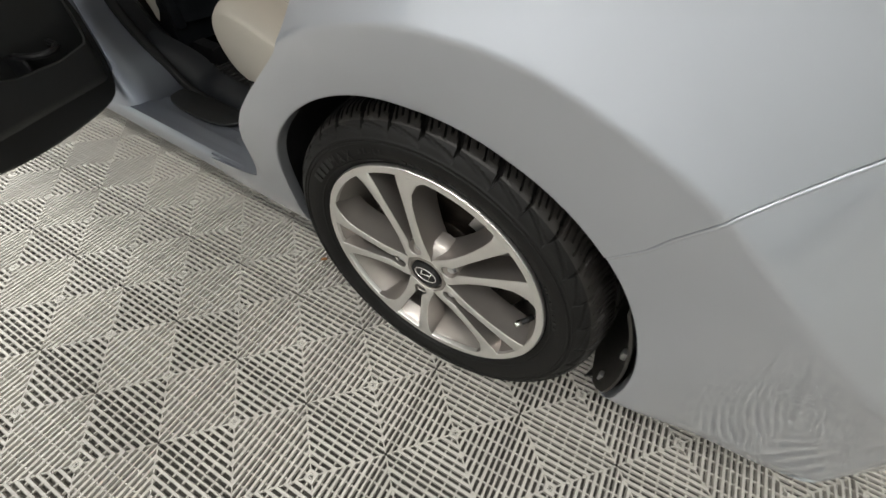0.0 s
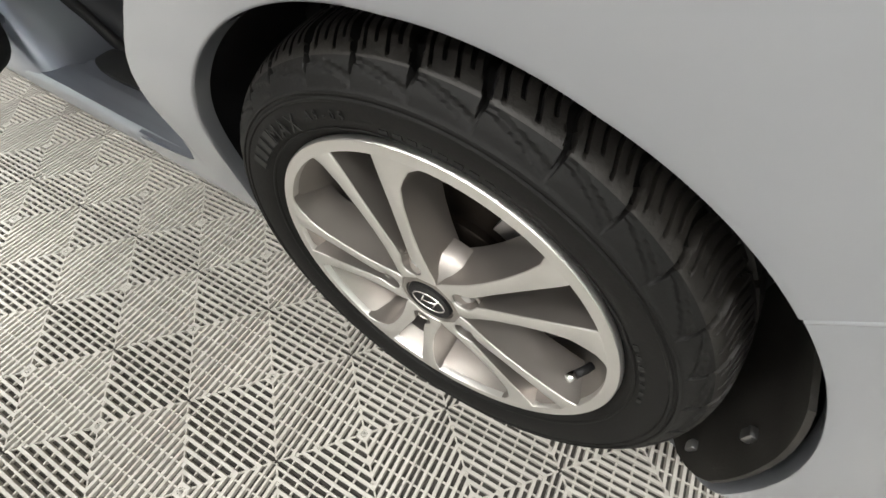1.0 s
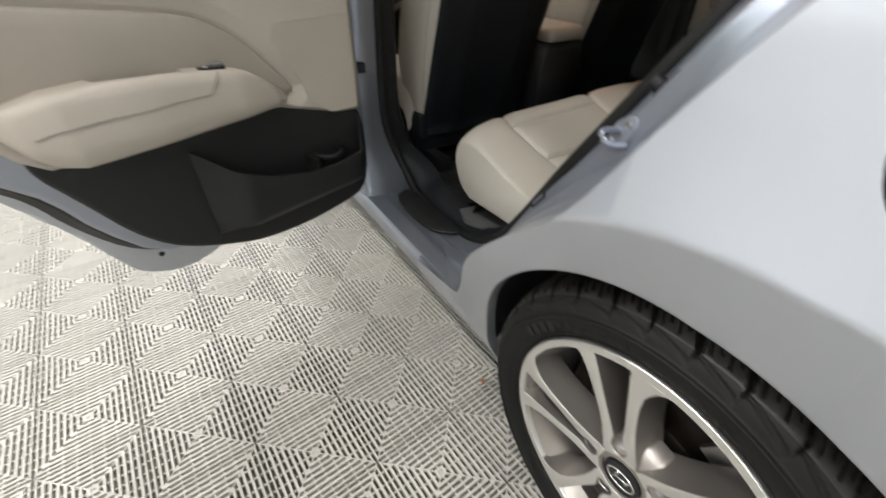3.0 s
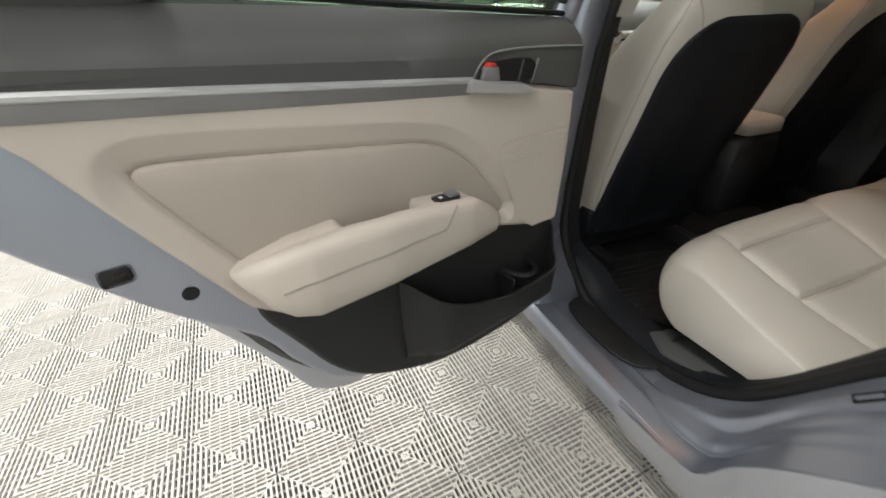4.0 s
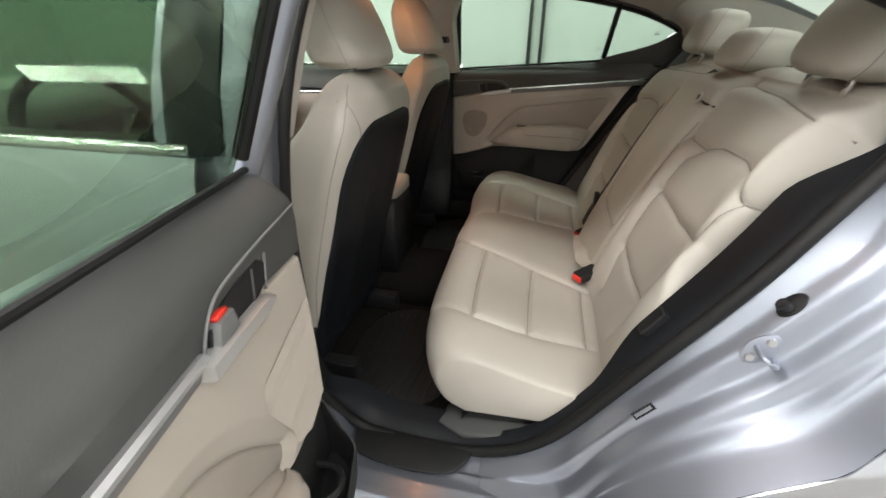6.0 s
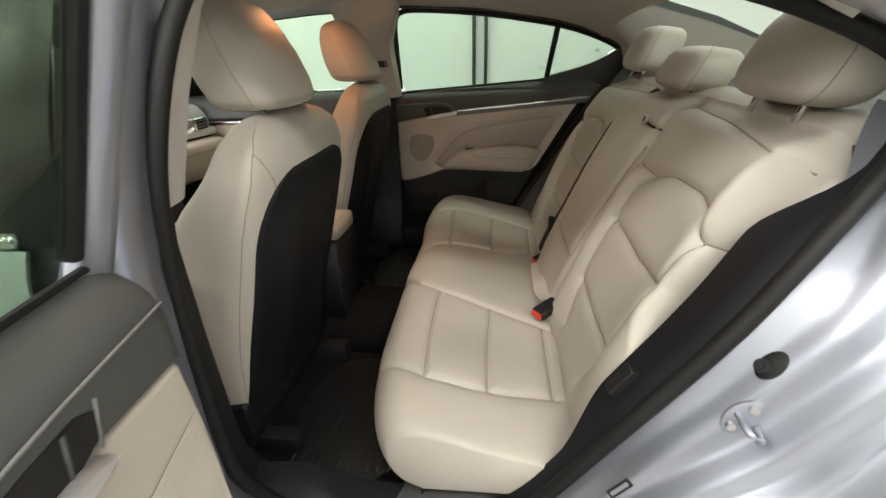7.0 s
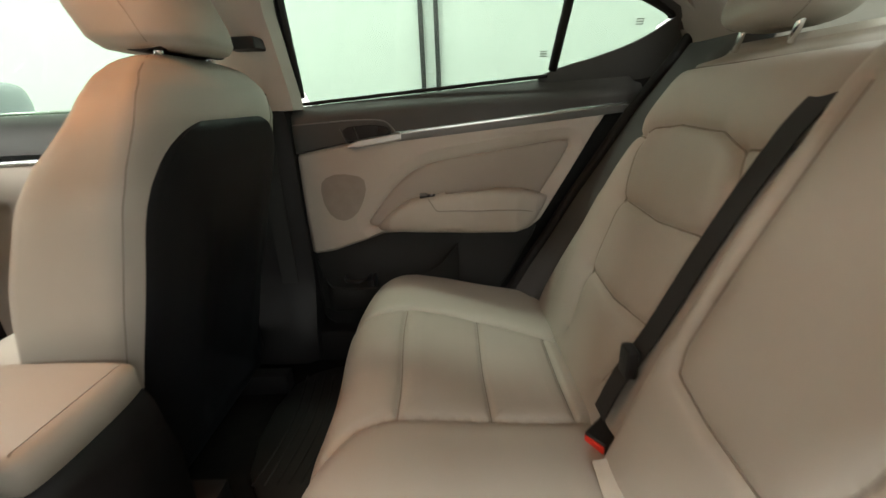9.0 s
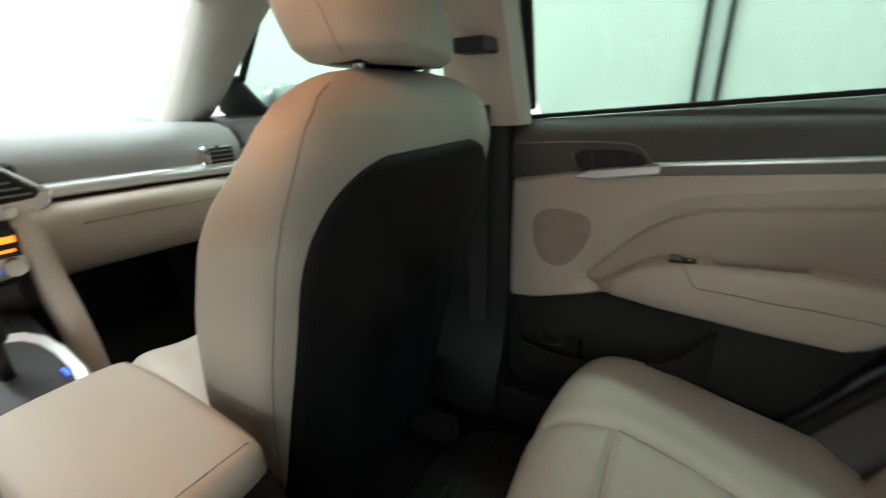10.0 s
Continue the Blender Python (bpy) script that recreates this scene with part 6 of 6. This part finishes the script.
part("cubby", box_bm(-1.925, -1.916, CY - 0.10, CY + 0.10, 0.585, 0.655, 0.01, 2), GLOSSBLACK, dash)
# beige leg between the dashboard and the console
mesh_ob("dash_leg", *loft([[Vector((x, y, z)) for x, y in ((x_, CY + 0.122), (x_ + 0.016, CY + 0.130), (x_ + 0.022, CY + 0.148), (x_ + 0.012, CY + 0.170), (x_ - 0.06, CY + 0.178), (x_ - 0.06, CY + 0.122))] for x_, z in ((-1.925, 0.806), (-1.922, 0.78), (-1.918, 0.74), (-1.90, 0.66), (-1.86, 0.58), (-1.83, 0.50), (-1.82, 0.40))]), TRIM, dash, "beige side panel of the console", angle=60)
for vy in (CY + 0.595, CY - 0.595):
    side = part("side_vent", box_bm(-1.935, -1.890, vy - 0.048, vy + 0.048, 0.838, 0.896, 0.012, 3), MIRRORCHROME, dash, "side air vent with chrome rim")
    part("vent_mouth", box_bm(-1.894, -1.888, vy - 0.030, vy + 0.044, 0.845, 0.890, 0.003), BLACK, side)
    for k in range(3):
        part("vent_slat", box_bm(-1.889, -1.885, vy - 0.028, vy + 0.042, 0.854 + 0.013 * k, 0.857 + 0.013 * k, 0.001), GREYPL, side)
part("firewall", box_bm(-2.5, -2.44, 0.1, 1.7, 0.2, 0.94, 0.01), BLACK, car)
whl = mesh_ob("steering_wheel", *tube([(-1.80 - 0.07 * math.sin(a), 0.53 + 0.185 * math.cos(a), 0.86 + 0.17 * math.sin(a)) for a in lin(0, 2 * math.pi, 49)], 0.016, 10, up=(1, 0, 0.3)), BLACK, car, "black steering wheel")
part("steering_hub", box_bm(-1.86, -1.81, 0.45, 0.61, 0.79, 0.91, 0.02, 3), BLACK, whl)
cab("steering_column", box_bm(-2.0, -1.85, 0.47, 0.59, 0.76, 0.86, 0.02, 3), BLACK)

# glass fore and aft, shelf
def glass_sheet(name, rows, lab):
    ob = mesh_ob(name, *loft(rows, closed=False, caps=False), GLASS_G, car, lab)
    ob.visible_shadow = name == "rear_window"
    return ob


glass_sheet("windscreen", [[Vector((x - 0.12 * (1 - t * t), CY + hw * t, z + 0.03 * (1 - t * t))) for t in lin(-1, 1, 15)] for x, z, hw in ((-1.72, 1.27, 0.56), (-2.0, 1.15, 0.61), (-2.35, 0.955, 0.68))], "green tinted windscreen")
glass_sheet("rear_window", [[Vector((x + 0.06 * (1 - t * t), CY + hw * t, z + 0.03 * (1 - t * t))) for t in lin(-1, 1, 15)] for x, z, hw in ((-0.10, 1.255, 0.51), (0.15, 1.187, 0.51), (0.42, 1.09, 0.52), (0.56, 1.03, 0.54))], "green tinted rear window")
for s in (1, -1):
    q = lambda y: y if s > 0 else 2 * CY - y
    mesh_ob("front_pillar", *loft([[Vector((x + dx, q(y + dy), z + dz)) for dx, dy, dz in ((0.13, 0.0, -0.02), (-0.02, -0.03, 0.02), (-0.09, 0.06, 0.02), (-0.03, 0.092, 0.0), (0.04, 0.090, -0.025), (0.10, 0.06, -0.035))] for x, y, z in ((-1.66, 0.28, 1.28), (-1.85, 0.24, 1.20), (-2.1, 0.19, 1.07), (-2.35, 0.15, 0.95))]), LINER, car, "beige windscreen pillar", angle=50)
    mesh_ob("rear_pillar_trim", *loft([[Vector(p) if s > 0 else Vector((p[0], 2 * CY - p[1], p[2])) for p in row] for row in (() if s > 0 else (((-0.25, 0.20, 1.228), (-0.085, 0.215, 1.130), (-0.045, 0.205, 1.05), (-0.03, 0.20, 0.90)), ((-0.30, 0.245, 1.215), (-0.10, 0.228, 1.135), (-0.050, 0.205, 1.05), (-0.03, 0.18, 0.90)),)) + (
        ((-0.24, 0.34, 1.215), (-0.10, 0.32, 1.14), (-0.03, 0.30, 1.04), (0.0, 0.27, 0.92)), ((-0.22, 0.375, 1.25), (-0.08, 0.36, 1.17), (0.02, 0.34, 1.05), (0.05, 0.30, 0.92)),
        ((-0.19, 0.40, 1.268), (0.0, 0.39, 1.215), (0.22, 0.375, 1.13), (0.34, 0.35, 0.98)), ((-0.12, 0.405, 1.266), (0.15, 0.402, 1.190), (0.42, 0.392, 1.094), (0.56, 0.37, 1.00)))], closed=False, caps=False), LINER, car, "beige rear pillar trim", angle=80)
    mesh_ob("rear_pillar", *loft([[Vector((x, q(y), z)), Vector((x2, q(y2), z2))] for x, y, z, x2, y2, z2 in ((-0.2, 0.27, 1.26, -0.12, 0.36, 1.30), (-0.05, 0.22, 1.15, 0.18, 0.38, 1.205), (0.02, 0.12, 1.02, 0.60, 0.36, 1.03))], closed=False, caps=False), PAINT, car, angle=60)
mesh_ob("side_trim", *loft([[Vector((x, y, z)) for x, y, z in row] for row in (((-0.43, 0.215, 0.36), (-0.345, 0.215, 0.60), (-0.24, 0.222, 0.80), (-0.12, 0.26, 0.98), (-0.06, 0.31, 1.06)), ((-0.44, 0.255, 0.36), (-0.31, 0.27, 0.58), (-0.20, 0.285, 0.80), (-0.09, 0.31, 0.98), (-0.03, 0.33, 1.06)), ((-0.40, 0.27, 0.36), (-0.25, 0.29, 0.58), (-0.12, 0.31, 0.80), (0.0, 0.33, 0.98), (0.04, 0.35, 1.06)))], closed=False, caps=False), SOFT, car, "charcoal side trim beside the bench", angle=60)
SEAL_X = [(0.36, -0.505), (0.42, -0.473), (0.527, -0.414), (0.607, -0.364), (0.712, -0.303), (0.811, -0.239), (0.921, -0.171), (1.04, -0.079), (1.09, -0.046), (1.14, -0.050)]
MID_X = [(0.36, -0.455), (0.608, -0.340), (0.723, -0.277), (0.823, -0.211), (0.928, -0.145), (1.035, -0.070), (1.06, -0.052)]
EDGE_X = [(0.36, -0.330), (0.606, -0.265), (0.67, -0.245), (0.739, -0.230), (0.826, -0.187), (0.881, -0.156), (0.973, -0.108), (1.06, -0.060)]
rows = [[Vector((interp(SEAL_X, z) + 0.004, 1.572, z)), Vector((interp(MID_X, z), 1.525, z)), Vector((interp(MID_X, z) * 0.5 + interp(EDGE_X, z) * 0.5, interp(FAR_EDGE, z) * 0.5 + 0.752, z)), Vector((interp(EDGE_X, z), interp(FAR_EDGE, z) - 0.004, z)), Vector((interp(EDGE_X, z) + 0.05, interp(FAR_EDGE, z) - 0.03, z))] for z in lin(0.36, 1.06, 22)]
mesh_ob("side_trim", *loft(rows, closed=False, caps=False), SOFT, car, "charcoal side trim beside the bench", angle=60)
mesh_ob("aperture_seal", *tube([Vector((interp(SEAL_X, z), 1.574, z)) for z in lin(0.36, 1.14, 40)], 0.0135, 10, up=(0, 1, 0)), RUBBER, car, "black rubber door seal", angle=60)
cab("parcel_shelf", box_bm(-0.08, 0.56, 0.33, 2 * CY - 0.33, 0.985, 1.005, 0.004), SOFT, "charcoal parcel shelf")
cab("bulkhead", box_bm(-0.30, -0.27, 0.2, 1.6, 0.2, 0.62, 0), BLACK)
# far side and closing panels
v, f = loft([[Vector((x, 2 * CY - body_y(min(x, 0.28), z), z)) for z in lin(0.2, 0.96, 12)] for x in lin(-2.9, 0.9, 30)], closed=False, caps=False)
mesh_ob("far_side", v, f, PAINT, car)
cab("tail_panel", box_bm(0.90, 0.93, 0.35, 1.45, 0.2, 1.0, 0.01), PAINT)
cab("boot_lid", box_bm(0.55, 0.93, 0.30, 1.5, 0.99, 1.02, 0.01), PAINT)
cab("bonnet", box_bm(-3.4, -2.42, 0.1, 1.7, 0.78, 0.865, 0.02), PAINT)


# front doors
def front_door(s):
    q = (lambda y: y) if s > 0 else (lambda y: 2 * CY - y)
    rows = [[Vector((x, q(tumble(z) - 0.01 if z > 0.3 else 0.05), z)) for z in (0.30, 0.45, 0.6, 0.72, 0.84, 0.90, 0.94, 0.965)] for x in lin(-2.25, -1.035, 12)]
    d = mesh_ob("front_door", *loft(rows, closed=False, caps=False), PAINT, car, "silver-blue front door with bright belt strip", angle=60)
    solid(d, 0.004)
    sec = [[Vector((x, q(y), z)) for y, z in ((0.20, 0.30), (0.20, 0.60), (0.17, 0.66), (0.165, 0.74), (0.20, 0.77), (0.20, 0.86))] for x in lin(-2.2, -1.04, 6)]
    mesh_ob("trim_panel", *loft(sec, closed=False, caps=False), TRIM, d, "beige front door trim", angle=60)
    sec = [[Vector((x, q(y), z)) for y, z in ((0.20, 0.875), (0.195, 0.94), (0.17, 0.965), (0.11, 0.972))] for x in lin(-2.2, -1.04, 6)]
    mesh_ob("upper_trim", *loft(sec, closed=False, caps=False), SOFT, d, "charcoal front door top", angle=60)
    mesh_ob("trim_strip", *tube([(x, q(0.196), 0.868 + 0.02 * (x + 1.04)) for x in lin(-1.95, -1.06, 6)], 0.009, 8), CHROME, d, "satin silver strip")
    mesh_ob("belt_strip", *tube([(x, q(tumble(0.97) - 0.004), 0.972) for x in lin(-2.1, -1.05, 6)], 0.010, 8), MIRRORCHROME, d, "bright chrome belt strip")
    rows = [[Vector((x, q(tumble(z) + 0.01), z)) for z in lin(0.965, max(0.97, rail_z(x) - 0.02 if x > -1.62 else 1.272 - (-1.62 - x) * 0.58), 6)] for x in lin(-2.12, -1.12, 14)]
    g = mesh_ob("window", *loft(rows, closed=False, caps=False), GLASS_S, d, "green tinted front side glass")
    g.visible_shadow = s < 0
    mesh_ob("window_channel", *tube(chaikin([r[-1] for r in rows], 1, False) + [rows[-1][0]], 0.012, 8), RUBBER, d)
    mesh_ob("corner_panel", *slab(chaikin([(-2.20, 0.955), (-1.885, 0.955), (-1.915, 1.02), (-1.95, 1.10), (-1.985, 1.125), (-2.06, 1.08)], 1), lambda u, v, w: Vector((u, q(tumble(v) + 0.022 + w), v)), -0.006, 0.012, 0.004, 2), BLACK, d, "black corner panel behind the mirror")
    # mirror
    mh, mf = headrest_mesh(0.10, 0.05, 0.065)
    mesh_ob("mirror_housing", [Vector((x.x - 2.02, q(0.0 + x.y - 0.07), x.z + 1.01)) for x in mh], mf, PAINT, d, "silver-blue door mirror", angle=70)
    mesh_ob("mirror_foot", *tube([(-2.02, q(0.09), 0.975), (-2.02, q(0.0), 0.985)], 0.022, 10), BLACK, d)
    return d


front_door(1)
front_door(-1)

# overhead console and inner mirror
oc = cab("overhead_console", box_bm(-1.66, -1.38, CY - 0.09, CY + 0.09, 1.262, 1.32, 0.015, 3), LINER, "beige overhead console with lit lamp")
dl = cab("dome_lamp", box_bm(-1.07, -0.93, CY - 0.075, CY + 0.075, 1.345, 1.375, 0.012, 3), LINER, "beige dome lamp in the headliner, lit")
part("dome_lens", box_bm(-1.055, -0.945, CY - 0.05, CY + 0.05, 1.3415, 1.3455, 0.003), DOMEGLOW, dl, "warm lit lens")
part("dome_lens", box_bm(-1.46, -1.385, CY - 0.05, CY + 0.05, 1.256, 1.263, 0.004), DOMEGLOW, oc, "warm lit reading lamp")
mv, mf = headrest_mesh(0.12, 0.02, 0.035)
im = mesh_ob("inner_mirror", mv, mf, BLACK, car, "black inner mirror")
im.location = (-1.72, CY, 1.20)
for s in (0.53, 2 * CY - 0.53):
    mesh_ob("sun_visor", *slab(chaikin([(-1.74, s - 0.2), (-1.74, s + 0.2), (-1.60, s + 0.2), (-1.60, s - 0.2)], 2), lambda u, v, w: Vector((u, v, rail_z(u) + w)), 0.015, 0.030, 0.005, 2), LINER, car, "beige sun visor")

# belts
def strap(name, pts, width, across, material, parent, label="", thick=0.0016):
    pts = resample(pts, 40)
    ac = Vector(across).normalized()
    rows = []
    for i, p in enumerate(pts):
        t = (pts[min(i + 1, 39)] - pts[max(i - 1, 0)]).normalized()
        n = t.cross(ac).normalized()
        a = n.cross(t).normalized()
        rows.append([p + a * width / 2 + n * thick, p - a * width / 2 + n * thick, p - a * width / 2 - n * thick, p + a * width / 2 - n * thick])
    return mesh_ob(name, *loft(rows), material, parent, label, angle=40)


# upper part is belt; further down the black strip stands for the gap's shadow
rb = tagged(thing("seat_belt", (-0.2, 1.08, 0.6)), "black seat belt, its lower run standing in for the backrest gap's shadow", "seat belt", "seat belts")
pts = [back_fn(h_of(z), y) + BN * 0.005 for z, y in ((1.035, 1.012), (0.95, 1.020), (0.84, 1.027), (0.74, 1.031), (0.62, 1.036))] + [back_fn(h_of(0.56), 1.037) + BN * 0.016, back_fn(h_of(0.49), 1.04) + BN * 0.016]
strap("webbing", on(rb, chaikin(pts, 2, False)), 0.034, (0, 1, 0.12), BELT, rb)
bx = on(rb, [back_fn(h_of(0.585), 1.034) + BN * 0.016])[0]
part("tongue", box_bm(-0.009, 0.009, -0.015, 0.015, -0.024, 0.024, 0.006, 3, Matrix.Translation(bx)), BLACK, rb)


def buckle(at, red_at, yaw, label):
    b = tagged(thing("belt_buckle", at), label, "belt buckle", "belt buckles")
    m = Matrix.Rotation(radians(yaw), 4, "Z") @ Matrix.Rotation(radians(-8), 4, "Y")
    part("body", box_bm(-0.035, 0.04, -0.020, 0.020, -0.012, 0.014, 0.007, 3, m), BLACK, b)
    part("release_button", box_bm(-0.0385, -0.034, -0.016, 0.016, -0.008, 0.010, 0.0015, 2, m), RED, b, "red release button")
    part("stalk", box_bm(0.035, 0.09, -0.012, 0.012, -0.010, 0.004, 0.004, 2, m), BLACK, b)
    return b


buckle((-0.408, 0.688, 0.490), 0, 40, "black belt buckle with red button on the bench")
buckle((-0.383, 1.035, 0.466), 0, 38, "black belt buckle with red button on the bench")
bg = tagged(thing("belt_tail", (-0.40, 0.80, 0.475)), "beige belt webbing lying on the bench", "seat belt", "seat belts")
strap("webbing", on(bg, chaikin([(-0.385, 0.735, 0.502), (-0.398, 0.79, 0.486), (-0.40, 0.84, 0.496), (-0.398, 0.90, 0.480), (-0.395, 0.97, 0.486)], 2, False)), 0.072, (1, 0, 0.3), BELTG, bg)
lbm = tagged(thing("seat_belt", (-0.346, 0.262, 0.652)), "black seat belt anchor beside the bench", "seat belt", "seat belts")
part("anchor", box_bm(-0.008, 0.008, -0.014, 0.014, -0.030, 0.030, 0.005, 3, Matrix.Rotation(radians(30), 4, "Y")), BLACK, lbm)
fb = tagged(thing("seat_belt", (-1.03, 1.50, 1.09)), "black belt guide on the centre pillar", "seat belt", "seat belts")
part("guide", box_bm(-0.03, 0.03, -0.05, 0.02, -0.012, 0.012, 0.006, 3), BLACK, fb)
strap("webbing", on(fb, [(-1.05, 1.535, 1.09), (-1.06, 1.55, 0.8), (-1.07, 1.57, 0.5)]), 0.045, (1, 0, 0), BELT, fb)


scrap = mesh_ob("leaf_scrap", *slab(chaikin([(-0.012, -0.004), (0.0, -0.007), (0.013, 0.0), (0.002, 0.006), (-0.010, 0.004)], 2), lambda u, v, w: Vector((u, v, w + 0.004 * math.sin(u * 160))), 0.0, 0.0012, 0.0004, 1), LEAF)
scrap.location = (-0.396, 0.097, 0.001)
tagged(scrap, "small dry brown leaf scrap on the tiles", "leaf scrap")


# ---- floor tiles ----
PT_, AN, S2 = Vector((-0.652, -0.345)), radians(4.0), 0.201
RIBS, PITCHR, RW = 8, S2 / 2 / 8, 0.0064


def tile_mesh():
    verts, faces = [], []

    def ring(cx, cy, h, w, z, zb):
        b = len(verts)
        for hh, zz in ((h + w / 2, zb), (h + w / 2 - 0.0006, z), (h - w / 2 + 0.0006, z), (h - w / 2, zb)):
            for sx, sy in ((-1, -1), (1, -1), (1, 1), (-1, 1)):
                verts.append((cx + sx * hh, cy + sy * hh, zz))
        for k in range(3):
            for j in range(4):
                faces.append((b + k * 4 + j, b + k * 4 + (j + 1) % 4, b + k * 4 + 4 + (j + 1) % 4, b + k * 4 + 4 + j))

    def bar(xa, ya, xb, yb, w, z, zb):
        dx, dy = xb - xa, yb - ya
        l = math.hypot(dx, dy)
        nx, ny = -dy / l * w / 2, dx / l * w / 2
        b = len(verts)
        for zz in (zb, z):
            verts.extend([(xa + nx, ya + ny, zz), (xa - nx, ya - ny, zz), (xb - nx, yb - ny, zz), (xb + nx, yb + ny, zz)])
        faces.extend([(b + 4, b + 5, b + 6, b + 7), (b, b + 3, b + 7, b + 4), (b + 1, b + 2, b + 6, b + 5)])

    for cx in (-S2 / 2, S2 / 2):
        for cy in (-S2 / 2, S2 / 2):
            for k in range(RIBS):
                h = PITCHR * (k + 0.62)
                ring(cx, cy, h - (0.0008 if k == RIBS - 1 else 0), RW if k < RIBS - 1 else RW - 0.0016, 0.0, -0.0083)
            for k in range(-4, 5):
                o = k * S2 / 8
                lim = S2 / 2 - 0.0002
                for sx in (-1, 1):
                    if abs(o) < lim:
                        bar(cx + sx * max(0.004, abs(o)), cy + o, cx + sx * lim, cy + o, 0.0028, -0.0020, -0.008)
                        bar(cx + o, cy + sx * max(0.004, abs(o)), cx + o, cy + sx * lim, 0.0028, -0.0020, -0.008)
            for a in range(4):
                t = math.pi / 4 * a
                bar(cx - 0.007 * math.cos(t), cy - 0.007 * math.sin(t), cx + 0.007 * math.cos(t), cy + 0.007 * math.sin(t), 0.002, -0.0004, -0.010)
            for sx in (-1, 1):
                for sy in (-1, 1):
                    bar(cx + sx * 0.004, cy + sy * 0.004, cx + sx * (S2 / 2 - 0.002), cy + sy * (S2 / 2 - 0.002), 0.0026, -0.0016, -0.010)
    me = bpy.data.meshes.new("tile")
    me.from_pydata(verts, [], faces)
    me.materials.append(TILE)
    return me


tm = tile_mesh()
laid = set()
ca, sa = math.cos(AN), math.sin(AN)
for i in range(-8, 9):
    for j in range(-8, 9):
        lx, ly = (2 * i + 0.5) * S2, (2 * j + 0.5) * S2
        px, py = PT_.x + lx * ca - ly * sa, PT_.y + lx * sa + ly * ca
        if not (x0 + 0.3 < px < x1 - 0.3 and y0 + 0.3 < py < y1 - 0.3):
            continue
        t_ob = new("tile", tm)
        t_ob.parent = floor
        t_ob.matrix_world = pose(px, py, 0, 0, 0, math.degrees(AN))
        laid.add((i, j))
verts, faces = [], []
for i in range(-26, 27):
    for j in range(-26, 27):
        lx, ly = (2 * i + 0.5) * S2, (2 * j + 0.5) * S2
        px, py = PT_.x + lx * ca - ly * sa, PT_.y + lx * sa + ly * ca
        if (i, j) in laid or not (x0 + 0.22 < px < x1 - 0.22 and y0 + 0.22 < py < y1 - 0.22):
            continue
        for qx in (-0.5, 0.5):
            for qy in (-0.5, 0.5):
                for k in range(4):
                    h1, h0 = S2 / 2 - 0.001 - k * 0.025, S2 / 2 - 0.001 - k * 0.025 - 0.013
                    ring = [(sx * h, sy * h) for h in (h1, h0) for sx, sy in ((-1, -1), (1, -1), (1, 1), (-1, 1))]
                    b = len(verts)
                    verts += [(px + (qx * S2 + u) * ca - (qy * S2 + v) * sa, py + (qx * S2 + u) * sa + (qy * S2 + v) * ca, 0.0) for u, v in ring]
                    faces += [(b + m, b + (m + 1) % 4, b + 4 + (m + 1) % 4, b + 4 + m) for m in range(4)]
field = mesh_ob("floor_tiles", verts, faces, TILE, None, smooth=False)
tagged(field, "light grey ribbed plastic tiles along the walls", "floor tiles", kind="stuff")
